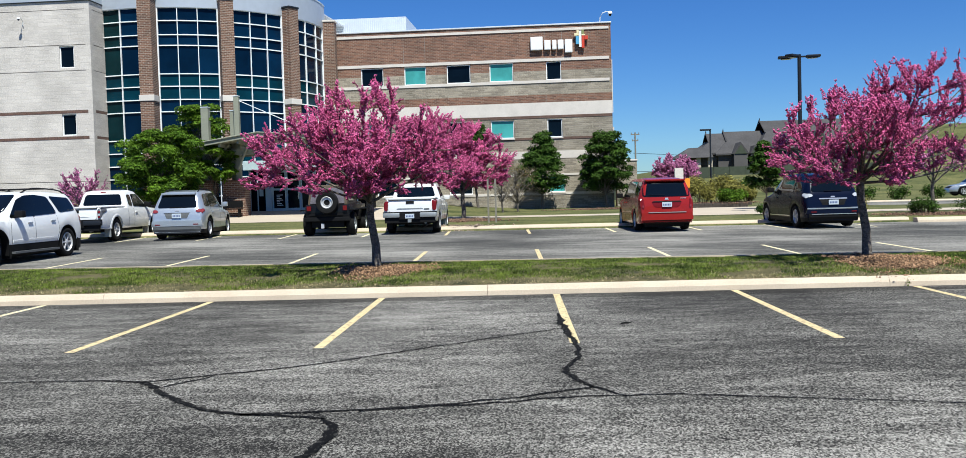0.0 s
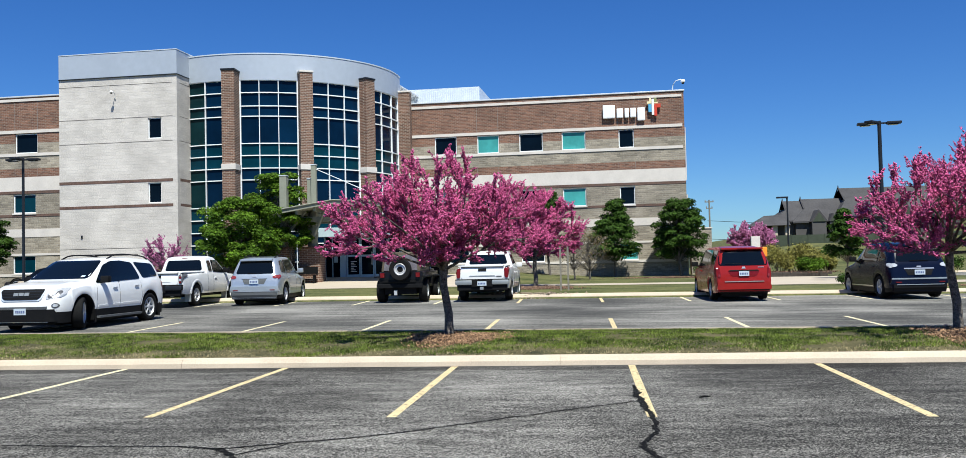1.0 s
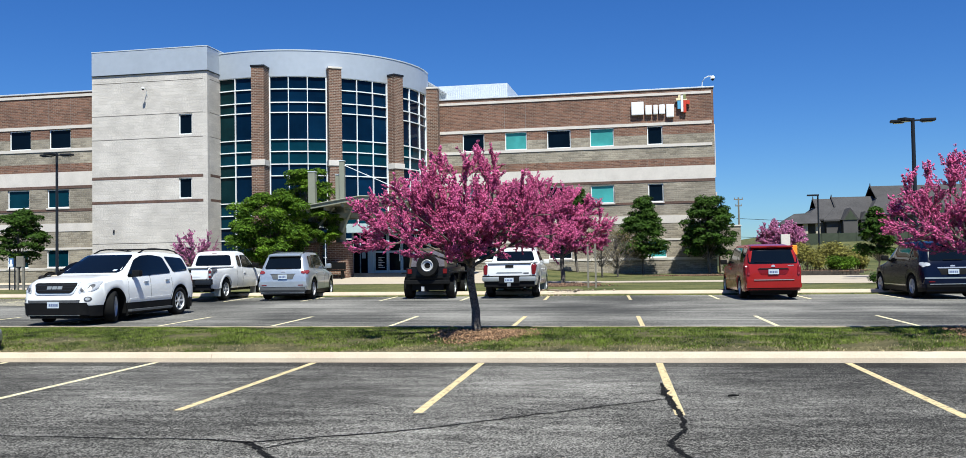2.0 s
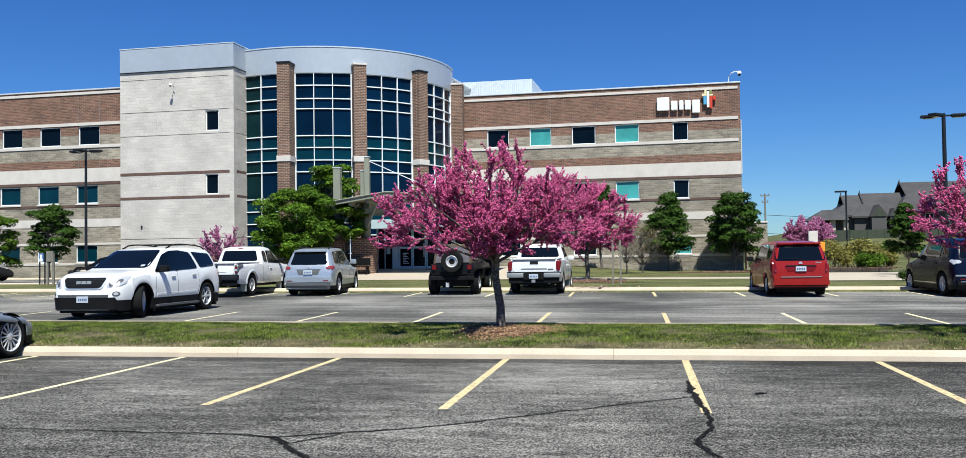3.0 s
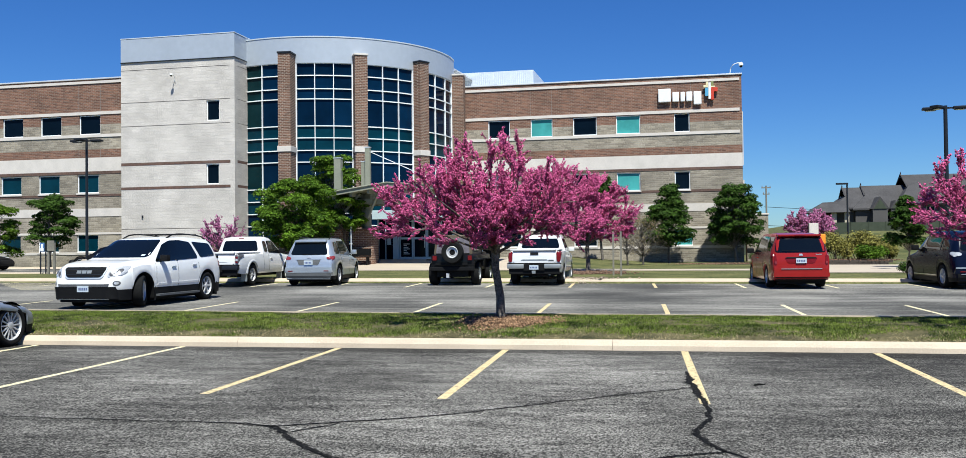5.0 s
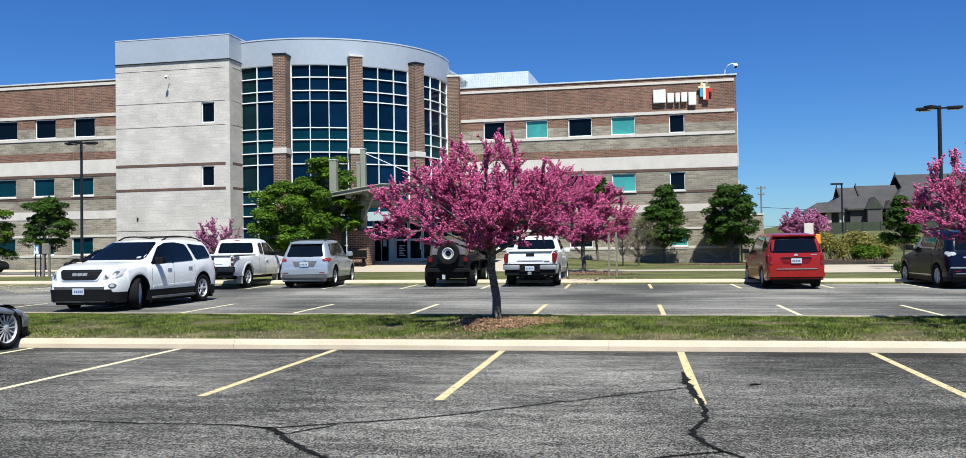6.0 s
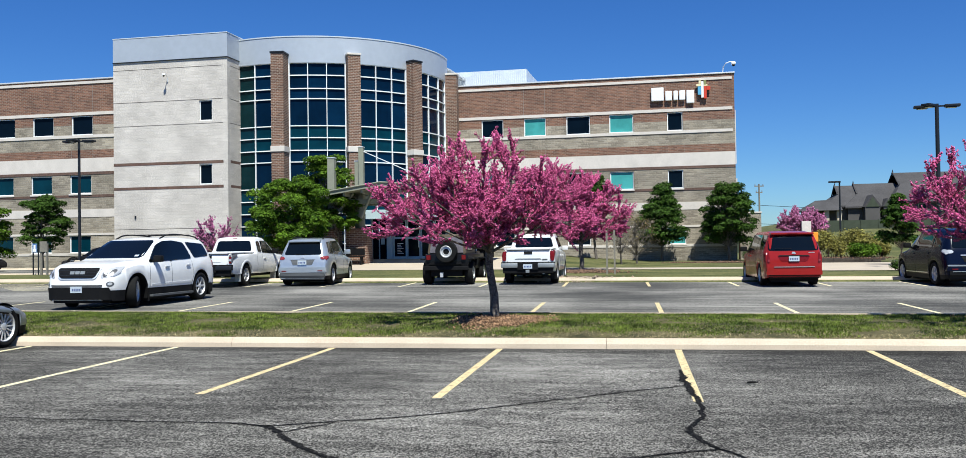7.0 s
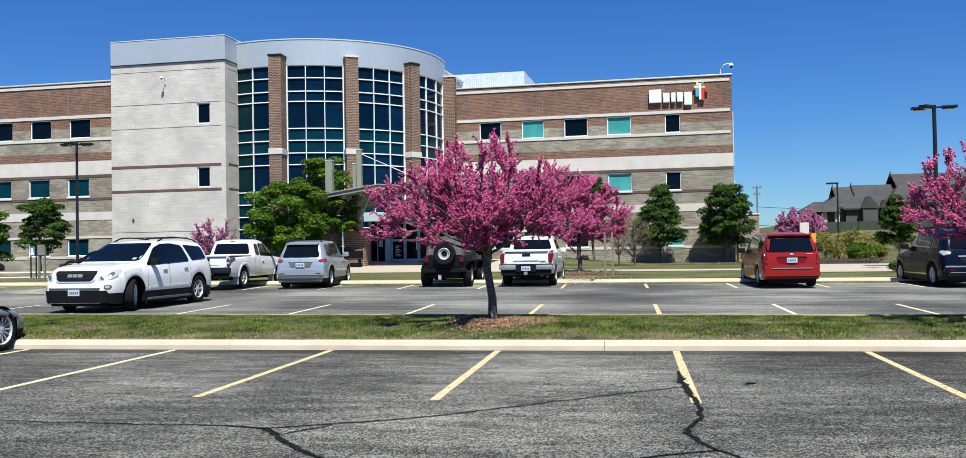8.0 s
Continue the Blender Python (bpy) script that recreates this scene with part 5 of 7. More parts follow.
        part("tail_corner", skin(tree, "left" if s > 0 else "right", [(-2.27, 0.86), (-2.15, 0.90), (-2.13, 1.10), (-2.25, 1.08)], 0.010), LAMP_RED, car)
    for x in (-1.98, 1.06):
        for s in (1, -1):
            part("mud_flap", boxes((x, s * 0.86 - 0.12, 0.12, x + 0.02, s * 0.86 + 0.12, 0.48)), BLACK, car)
    gaps(car, tree, [[(-1.0, 1.10), (-1.05, 0.72), (-0.95, 0.45)], [(0.02, 1.08), (0.02, 0.45)], [(1.0, 1.05), (1.04, 0.7), (1.0, 0.45)]])
    handles(car, tree, [(-0.78, 0.955), (0.24, 0.935)], CHROME)
    plate(car, 2.575, 0.40, 1)
    return car


def pickup(m, label, paint, bed_top, rear_style, flare=False, ext=True):
    car = thing("pickup_truck", m, label, "pickup truck", "parked vehicles")
    L, W, ax, wr, tw, arch = 5.35, 1.88, (-1.55, 1.66), 0.385, 0.25, 0.47
    back = -0.62 if ext else -0.86
    tree = body(car, paint, L=L, W=W, axles=ax, wr=wr, tw=tw, arch=arch, clear=0.42, tuck=0.05, tumble=0.17, step=0.05, crisp=0.03, shoulder=0.955,
                top=[(-2.675, 0.80), (-2.66, bed_top), (back - 0.06, bed_top + 0.005), (back, bed_top + 0.05), (back + 0.10, 1.66), (back + 0.22, 1.735), (0.0, 1.765), (0.42, 1.72), (0.62, 1.64), (1.28, 1.18), (1.45, 1.12), (2.1, 1.08), (2.45, 1.0), (2.6, 0.86), (2.675, 0.62)],
                belt=[(-2.675, bed_top - 0.10), (back - 0.1, bed_top - 0.03), (1.2, 1.07), (1.6, 1.04), (2.3, 0.98), (2.675, 0.58)],
                plan=[(-2.675, 0.955), (-2.6, 0.975), (-1.0, 1.0), (1.5, 1.0), (2.2, 0.96), (2.5, 0.86), (2.675, 0.68)])
    running_gear(car, L, W, ax, wr, tw, arch, 6, 0.62, under=0.36)
    part("windscreen", skin(tree, "front", [(-0.74, 1.20), (0.74, 1.20), (0.62, 1.63), (-0.62, 1.63)]), CAR_GLASS, car, smooth=60)
    part("rear_window", skin(tree, "rear", [(-0.70, bed_top + 0.06), (0.70, bed_top + 0.06), (0.61, 1.60), (-0.61, 1.60)], soft=1), CAR_GLASS, car, smooth=60)
    part("brake_light", on_hull(tree, "rear", [(-0.10, 1.665), (0.10, 1.665), (0.10, 1.69), (-0.10, 1.69)], 0.01, 2, 1), LAMP_RED, car)
    if ext:
        side_glass(car, tree, [[(-0.47, 1.19), (-0.17, 1.17), (-0.14, 1.58), (-0.40, 1.58)], [(-0.10, 1.165), (1.05, 1.12), (0.98, 1.25), (0.50, 1.60), (-0.06, 1.60)]])
    else:
        side_glass(car, tree, [[(-0.70, 1.19), (0.14, 1.16), (0.16, 1.60), (-0.60, 1.60)], [(0.20, 1.16), (1.08, 1.12), (1.0, 1.24), (0.54, 1.60), (0.22, 1.60)]])
    part("bed_opening", boxes((-2.56, -0.74, bed_top - 0.01, back - 0.12, 0.74, bed_top + 0.006)), BLACK, car, "dark open load bed")
    for s in (1, -1):
        part("bed_rail", boxes((-2.60, s * 0.80 - 0.05, bed_top - 0.01, back - 0.08, s * 0.80 + 0.05, bed_top + 0.035), bevel=0.015), paint, car, smooth=40)
    gate = part("tailgate", skin(tree, "rear", [(-0.73, 0.765), (0.73, 0.765), (0.73, bed_top - 0.015), (-0.73, bed_top - 0.015)], 0.022, 0.04, 1), paint, car, smooth=30)
    part("tailgate_top", boxes((-2.71, -0.73, bed_top - 0.02, -2.62, 0.73, bed_top + 0.04), bevel=0.015), paint, car, smooth=40)
    part("gate_seam", boxes((-2.705, -0.74, bed_top - 0.034, -2.63, 0.74, bed_top - 0.02)), BLACK, gate)
    part("tailgate_handle", on_hull(tree, "rear", [(-0.14, bed_top - 0.17), (0.14, bed_top - 0.17), (0.14, bed_top - 0.08), (-0.14, bed_top - 0.08)], 0.035, 2, 1), BLACK, gate)
    part("tailgate_crease", on_hull(tree, "rear", [(-0.46, 0.85), (0.46, 0.85), (0.42, 0.885), (-0.42, 0.885)], 0.032, 4, 1), GALV if rear_style == "red" else paint, gate, "pressed panel line")
    if rear_style == "red":
        part("badge", on_hull(tree, "rear", [(-0.66, 0.82), (-0.48, 0.82), (-0.48, 0.865), (-0.66, 0.865)], 0.03, 2, 1), DARK_STEEL, gate)
    for s in (1, -1):
        lamp = part("tail_light", skin(tree, "rear", [(s * 0.765, 0.79), (s * 0.885, 0.79), (s * 0.885, bed_top - 0.05), (s * 0.745, bed_top - 0.05)], 0.025, 0.04, 1), LAMP_RED if rear_style != "clear" else BEZEL, car)
        if rear_style == "clear":
            for z0, z1, mt in ((0.81, 0.87, LAMP_RED), (0.89, 0.95, LAMP_CLEAR), (0.97, 1.03, LAMP_RED)):
                part("tail_lens", on_hull(tree, "rear", [(s * 0.775, z0), (s * 0.855, z0), (s * 0.85, z1), (s * 0.775, z1)], 0.034, 2, 2), mt, lamp)
        part("headlight", skin(tree, "front", [(s * 0.55, 0.78), (s * 0.80, 0.80), (s * 0.78, 0.96), (s * 0.55, 0.94)], 0.015), LAMP_CLEAR, car)
    dark = BRONZE if rear_style == "clear" else GALV
    for y in (-0.92, 0.34):
        part("rear_bumper", boxes((-2.87, y, 0.57, -2.67, y + 0.58, 0.73), bevel=0.04), dark, car, "steel step bumper", 40)
    part("bumper_step", boxes((-2.85, -0.36, 0.50, -2.68, 0.36, 0.715), (-2.80, -0.92, 0.715, -2.68, 0.92, 0.765), bevel=0.012), BLACK, car)
    # black panel added below the bumper, where only deep shade lies
    part("under_bumper_shade", boxes((-2.80, -0.86, 0.38, -2.70, 0.86, 0.585), bevel=0.02), BLACK, car, "black panel in place of the shade under the bumper")
    plate(car, -2.852, 0.54, -1)
    part("hitch", boxes((-2.95, -0.06, 0.40, -2.7, 0.06, 0.50), bevel=0.01), GALV, car)
    bm = bmesh.new()
    tube(bm, [(-2.5, -0.5, 0.40), (-2.72, -0.52, 0.38)], [0.04, 0.04], 10)
    part("exhaust", bm, GALV, car)
    for s in (1, -1):
        part("mud_flap", boxes((-2.06, s * 0.80 - 0.11, 0.16, -2.04, s * 0.80 + 0.11, 0.55)), BLACK if not flare else GALV, car)
        part("front_flap", boxes((1.12, s * 0.80 - 0.11, 0.16, 1.14, s * 0.80 + 0.11, 0.55)), GALV, car)
    mirrors(car, 0.98, 0.84, 1.13, None if ext else paint)
    gaps(car, tree, [[(back + 0.02, bed_top), (back + 0.02, 0.48)], [(-0.12 if ext else 0.18, 1.1), (-0.12 if ext else 0.18, 0.5)], [(1.08, 1.05), (1.1, 0.5)]])
    handles(car, tree, [(0.06 if ext else 0.34, 0.94)] + ([] if ext else [(-0.5, 0.95)]), paint)
    if flare:
        for x in ax:
            for side in ("left", "right"):
                way = Vector(WAYS[side])
                def lip(i, j):
                    ang = math.radians(8 + 164 * i)
                    r = 0.472 + 0.09 * j
                    o = Vector((x + r * math.cos(ang), 0, 0.366 + r * math.sin(ang)))
                    hit = tree.ray_cast(o - way * 4, way)
                    return (hit[0] if hit[0] else o) - way * (0.045 - 0.04 * j)
                part("wheel_flare", thick(grid_patch(lip, 16, 2), 0.02), paint, car, smooth=50)
    return car


def crossover(m, label, paint, H=1.68, L=4.6, W=1.83, dark_trim=False, lamps=None, rail=BLACK, spokes=5, rim_r=0.64, wr=0.36):
    car = thing("car", m, label, "car", "parked vehicles")
    lamps = lamps or LAMP_RED
    a = L / 2
    ax, tw, arch = (-a + 0.92, a - 0.93), 0.235, wr + 0.068
    b = H - 0.62
    tree = body(car, paint, L=L, W=W, axles=ax, wr=wr, tw=tw, arch=arch, clear=0.20, skirt=0.34, tuck=0.05, tumble=0.215,
                top=[(-a, 0.66), (-a + 0.03, 0.90), (-a + 0.10, b), (-a + 0.36, H - 0.17), (-a + 0.52, H - 0.06), (-a + 1.3, H), (a - 2.35, H - 0.01), (a - 2.0, H - 0.10), (a - 1.28, b - 0.01), (a - 1.08, b - 0.06), (a - 0.5, b - 0.15), (a - 0.18, b - 0.28), (a - 0.05, 0.62), (a, 0.52)],
                belt=[(-a, 0.92), (-a + 0.25, b), (0, b - 0.05), (a - 1.3, b - 0.09), (a - 0.5, b - 0.2), (a - 0.15, b - 0.34), (a, 0.48)],
                plan=[(-a, 0.86), (-a + 0.06, 0.92), (-a + 0.30, 0.97), (-a + 0.9, 1.0), (a - 1.0, 1.0), (a - 0.5, 0.95), (a - 0.2, 0.84), (a, 0.62)])
    running_gear(car, L, W, ax, wr, tw, arch, spokes, rim_r)
    part("windscreen", skin(tree, "front", [(-0.70, b + 0.03), (0.70, b + 0.03), (0.58, H - 0.10), (-0.58, H - 0.10)]), CAR_GLASS, car, smooth=60)
    part("rear_window", skin(tree, "rear", [(-0.66, b + 0.015), (0.66, b + 0.015), (0.54, H - 0.15), (-0.54, H - 0.15)], soft=1), CAR_GLASS, car, smooth=60)
    side_glass(car, tree, [[(-a + 0.45, b + 0.06), (-a + 1.05, b + 0.03), (-a + 1.12, H - 0.14), (-a + 0.72, H - 0.17)], [(-a + 1.12, b + 0.03), (0.12, b - 0.01), (0.12, H - 0.11), (-a + 1.18, H - 0.13)], [(0.16, b - 0.01), (a - 1.45, b - 0.04), (a - 1.58, b + 0.08), (a - 2.15, H - 0.13), (0.16, H - 0.11)]])
    if rail:
        rails(car, tree, -a + 0.7, a - 2.3, W / 2 * 0.60, rail, 0.05)
    part("rear_bumper", on_hull(tree, "rear", [(-0.82, 0.46), (0.82, 0.46), (0.80, 0.64), (-0.80, 0.64)], 0.05, 12, 3, 0.09), paint, car, smooth=40)
    part("bumper_base", on_hull(tree, "rear", [(-0.76, 0.24), (0.76, 0.24), (0.78, 0.455), (-0.78, 0.455)], 0.04, 8, 2, 0.08), DARK_STEEL if paint is SILVER_PAINT else BLACK, car)
    rec = part("plate_recess", on_hull(tree, "rear", [(-0.34, 0.72), (0.34, 0.72), (0.42, 0.90), (-0.42, 0.90)], 0.008, 4, 2), DARK_STEEL if paint is SILVER_PAINT else BLACK, car)
    part("plate_strip", on_hull(tree, "rear", [(-0.44, 0.905), (0.44, 0.905), (0.44, 0.94), (-0.44, 0.94)], 0.02, 4, 1), CHROME if dark_trim else paint, rec)
    if dark_trim:
        part("bumper_strip", on_hull(tree, "rear", [(-0.80, 0.60), (0.80, 0.60), (0.80, 0.64), (-0.80, 0.64)], 0.06, 10, 1), CHROME, car)
        part("lower_strip", on_hull(tree, "rear", [(-0.70, 0.43), (0.70, 0.43), (0.70, 0.45), (-0.70, 0.45)], 0.06, 10, 1), CHROME, car)
    part("rear_spoiler", boxes((-a + 0.27, -0.57, H - 0.165, -a + 0.60, 0.57, H - 0.095), bevel=0.02), paint, car, smooth=40)
    part("wiper", boxes((-a + 0.09, -0.30, b + 0.03, -a + 0.12, 0.25, b + 0.045)), BLACK, car)
    part("badge", on_hull(tree, "rear", [(-0.07, 0.955), (0.07, 0.955), (0.06, 1.0), (-0.06, 1.0)], 0.02, 2, 1), CHROME, car)
    for s in (1, -1):
        side = "left" if s > 0 else "right"
        part("tail_light", skin(tree, "rear", [(s * 0.62, b - 0.14), (s * 0.80, b - 0.16), (s * 0.80, b - 0.04), (s * 0.64, b - 0.05)], 0.016, 0.05), lamps, car)
        part("tail_corner", skin(tree, side, [(-a + 0.06, b - 0.20), (-a + 0.34, b - 0.10), (-a + 0.32, b - 0.02), (-a + 0.12, b - 0.05)], 0.012), lamps, car)
        part("reflector", on_hull(tree, "rear", [(s * 0.55, 0.50), (s * 0.72, 0.50), (s * 0.72, 0.53), (s * 0.55, 0.53)], 0.058, 2, 1), LAMP_RED, car)
        part("headlight", skin(tree, "front", [(s * 0.42, 0.66), (s * 0.70, 0.69), (s * 0.68, 0.82), (s * 0.45, 0.78)], 0.015), LAMP_CLEAR, car)
        part("sill_strip", on_hull(tree, side, [(-a + 1.42, 0.37), (a - 1.42, 0.37), (a - 1.42, 0.395), (-a + 1.42, 0.395)], 0.012, 5, 1), CHROME if dark_trim else paint, car)
        part("door_crease", on_hull(tree, side, [(-a + 1.35, 0.60), (a - 1.40, 0.57), (a - 1.40, 0.60), (-a + 1.35, 0.63)], 0.010, 6, 1), paint, car)
    part("grille", skin(tree, "front", [(-0.40, 0.60), (0.40, 0.60), (0.42, 0.74), (-0.42, 0.74)], 0.015), BLACK, car)
    plate(car, -a - 0.022, 0.735, -1)
    mirrors(car, a - 1.72, W / 2 - 0.08, b + 0.01, paint if paint is SILVER_PAINT else BLACK)
    gaps(car, tree, [[(-a + 1.10, b), (-a + 1.28, 0.8), (-a + 1.38, 0.42)], [(0.14, b - 0.02), (0.12, 0.40)], [(a - 1.42, b - 0.08), (a - 1.44, 0.42)]])
    handles(car, tree, [(-a + 1.42, b - 0.16), (0.30, b - 0.18)], paint)
    return car


def minivan(m):
    car = thing("minivan", m, "red minivan with tinted rear window and chrome strip", "car", "parked vehicles")
    L, W, a = 5.14, 1.80, 2.57
    ax, wr, tw, arch = (-a + 1.06, a - 1.0), 0.345, 0.235, 0.405
    tree = body(car, RED_PAINT, L=L, W=W, axles=ax, wr=wr, tw=tw, arch=arch, clear=0.24, tuck=0.06, tumble=0.18,
                top=[(-a, 0.66), (-a + 0.02, 0.95), (-a + 0.07, 1.12), (-a + 0.24, 1.56), (-a + 0.36, 1.65), (-a + 1.2, 1.72), (a - 2.3, 1.71), (a - 1.85, 1.63), (a - 0.95, 1.12), (a - 0.75, 1.05), (a - 0.3, 0.93), (a - 0.1, 0.80), (a, 0.58)],
                belt=[(-a, 0.98), (-a + 0.2, 1.13), (0, 1.06), (a - 1.0, 1.0), (a - 0.4, 0.90), (a, 0.54)],
                plan=[(-a, 0.88), (-a + 0.06, 0.94), (-a + 0.3, 0.98), (-a + 1.0, 1.0), (a - 1.0, 1.0), (a - 0.4, 0.92), (a - 0.15, 0.82), (a, 0.62)])
    running_gear(car, L, W, ax, wr, tw, arch, 5, 0.64)
    part("windscreen", skin(tree, "front", [(-0.78, 1.13), (0.78, 1.13), (0.66, 1.62), (-0.66, 1.62)]), CAR_GLASS, car, smooth=60)
    part("rear_window", skin(tree, "rear", [(-0.75, 1.10), (0.75, 1.10), (0.70, 1.56), (-0.70, 1.56)], 0.010, soft=1), CAR_GLASS, car, smooth=60)
    side_glass(car, tree, [[(-a + 0.35, 1.16), (-a + 1.55, 1.12), (-a + 1.55, 1.60), (-a + 0.50, 1.58)], [(-a + 1.59, 1.12), (0.28, 1.09), (0.28, 1.62), (-a + 1.59, 1.605)], [(0.32, 1.09), (a - 1.05, 1.05), (a - 1.15, 1.16), (a - 1.85, 1.56), (0.32, 1.62)]])
    part("rear_bumper", on_hull(tree, "rear", [(-0.79, 0.36), (0.79, 0.36), (0.79, 0.60), (-0.79, 0.60)], 0.05, 12, 3, 0.1), RED_PAINT, car, smooth=40)
    part("bumper_base", on_hull(tree, "rear", [(-0.74, 0.27), (0.74, 0.27), (0.76, 0.355), (-0.76, 0.355)], 0.03, 8, 1, 0.06), BLACK, car)
    part("chrome_strip", on_hull(tree, "rear", [(-0.60, 0.592), (0.60, 0.592), (0.60, 0.614), (-0.60, 0.614)], 0.070, 12, 1), CHROME, car)
    part("plate_recess", skin(tree, "rear", [(-0.38, 0.755), (0.38, 0.755), (0.50, 0.955), (-0.50, 0.955)], 0.006), LAMP_RED, car, "recess in darker red")
    part("hand_grip", on_hull(tree, "rear", [(-0.46, 0.925), (0.46, 0.925), (0.42, 0.96), (-0.42, 0.96)], 0.02, 4, 1), BLACK, car)
    part("badge", on_hull(tree, "rear", [(-0.06, 1.0), (0.06, 1.0), (0.04, 1.06), (-0.04, 1.06)], 0.02, 2, 1), CHROME, car)
    part("model_mark", on_hull(tree, "rear", [(-0.62, 1.03), (-0.44, 1.03), (-0.44, 1.048), (-0.62, 1.048)], 0.012, 2, 1), CHROME, car)
    part("wiper", boxes((-a + 0.06, 0.05, 1.15, -a + 0.09, 0.55, 1.165)), BLACK, car)
    part("rear_spoiler", boxes((-a + 0.18, -0.64, 1.595, -a + 0.48, 0.64, 1.655), bevel=0.02), RED_PAINT, car, smooth=40)
    part("brake_light", boxes((-a + 0.172, -0.15, 1.61, -a + 0.181, 0.15, 1.635)), LAMP_RED, car)
    for s in (1, -1):
        lamp = part("tail_light", skin(tree, "rear", [(s * 0.70, 0.74), (s * 0.785, 0.72), (s * 0.79, 1.06), (s * 0.73, 1.06)], 0.018, 0.05, 1), LAMP_RED, car)
        part("tail_corner", skin(tree, "left" if s > 0 else "right", [(-a + 0.05, 0.74), (-a + 0.20, 0.80), (-a + 0.24, 1.04), (-a + 0.10, 1.06)], 0.014), LAMP_RED, car)
        part("reverse_light", on_hull(tree, "rear", [(s * 0.72, 0.76), (s * 0.78, 0.76), (s * 0.78, 0.83), (s * 0.72, 0.83)], 0.026, 2, 1, 0.04), LAMP_ROSE, lamp)
        part("headlight", skin(tree, "front", [(s * 0.45, 0.64), (s * 0.74, 0.68), (s * 0.72, 0.82), (s * 0.48, 0.78)], 0.015), LAMP_CLEAR, car)
        part("door_crease", on_hull(tree, "left" if s > 0 else "right", [(-a + 1.5, 0.52), (a - 1.45, 0.52), (a - 1.45, 0.56), (-a + 1.5, 0.56)], 0.010, 6, 1), RED_PAINT, car)
    plate(car, -a - 0.022, 0.775, -1)
    mirrors(car, a - 1.45, 0.83, 1.06)
    gaps(car, tree, [[(-a + 1.57, 1.1), (-a + 1.57, 0.42)], [(0.3, 1.08), (0.3, 0.36)], [(a - 1.42, 1.0), (a - 1.46, 0.36)]])
    handles(car, tree, [(0.46, 0.90), (0.12, 0.90)], RED_PAINT)
    return car


def jeep(m):
    car = thing("jeep", m, "black open off-road vehicle with tan soft top and spare wheel", "car", "parked vehicles")
    part("body", boxes((-1.65, -0.76, 0.50, 1.75, 0.76, 1.06), (0.35, -0.62, 1.0, 1.75, 0.62, 1.14), bevel=0.05), BLACK_PAINT, car, smooth=40)
    for x in (-1.12, 1.18):
        for s in (1, -1):
            wheel(car, x, s * 0.74, 0.40, 0.29, s, 8, 0.55, rim=GALV)
            part("fender", boxes((x - 0.52, min(s * 0.66, s * 0.93), 0.86, x + 0.52, max(s * 0.66, s * 0.93), 0.91), (x + 0.46, min(s * 0.66, s * 0.93), 0.62, x + 0.52, max(s * 0.66, s * 0.93), 0.9), bevel=0.015), BLACK, car, smooth=40)
    bm = boxes((-1.60, -0.70, 1.04, 0.38, 0.70, 1.74), bevel=0.09)
    for v in bm.verts:  # the canvas leans in towards its roof
        k = (v.co.z - 1.04) / 0.7
        v.co.y *= 1 - 0.12 * k
        v.co.x += 0.16 * k if v.co.x < 0 else 0.0
    part("soft_top", bm, TAN_CLOTH, car, "tan canvas soft top", 40)
    bm = boxes((-1.612, -0.60, 1.10, -1.595, 0.60, 1.64), bevel=0.004)
    for v in bm.verts:
        k = (v.co.z - 1.04) / 0.7
        v.co.y *= 1 - 0.12 * k
        v.co.x += 0.16 * k
    part("rear_window", bm, mat("clear_vinyl", (0.11, 0.10, 0.115), 0.5, 0.45, 4.0), car, "clear vinyl rear window")
    for s in (1, -1):
        part("side_window", boxes((-1.35, min(s * 0.655, s * 0.694), 1.18, -0.4, max(s * 0.655, s * 0.694), 1.56)), CAR_GLASS, car)
        part("tail_light", boxes((-1.72, s * 0.62 - 0.07, 0.86, -1.652, s * 0.62 + 0.07, 1.02), bevel=0.01), LAMP_RED, car)
        bm = bmesh.new()
        tube(bm, [(0.42, s * 0.67, 1.05), (0.34, s * 0.62, 1.72)], [0.03, 0.03], 6)
        part("windscreen_post", bm, BLACK, car)
    part("windscreen", boxes((0.40, -0.64, 1.10, 0.44, 0.64, 1.68), bevel=0.01), CAR_GLASS, car)
    part("rear_bumper", boxes((-1.82, -0.80, 0.50, -1.66, 0.80, 0.64), bevel=0.02), BLACK, car)
    part("swing_arm", boxes((-1.74, -0.55, 0.70, -1.66, 0.6, 0.76), (-1.76, -0.06, 0.72, -1.70, 0.06, 1.1)), BLACK, car)
    r = 0.385
    mm = Matrix.Translation((-1.86, -0.05, 1.14)) @ Matrix.Rotation(radians(-90), 4, "Y")
    bm, h = bmesh.new(), 0.13
    lathe(bm, [(r * 0.55, -h), (r * 0.93, -h * 0.97), (r, -h * 0.4), (r, h * 0.4), (r * 0.93, h * 0.97), (r * 0.75, h), (r * 0.55, h * 0.85), (r * 0.55, -h)], 32, mm)
    sp = part("spare_wheel", bm, TYRE, car, "spare tyre on a pale steel rim", 50)
    bm = bmesh.new()
    lathe(bm, [(r * 0.57, h * 0.75), (r * 0.50, h * 0.95), (r * 0.40, h * 0.5), (r * 0.28, h * 0.6), (r * 0.26, h * 0.25)], 24, mm)
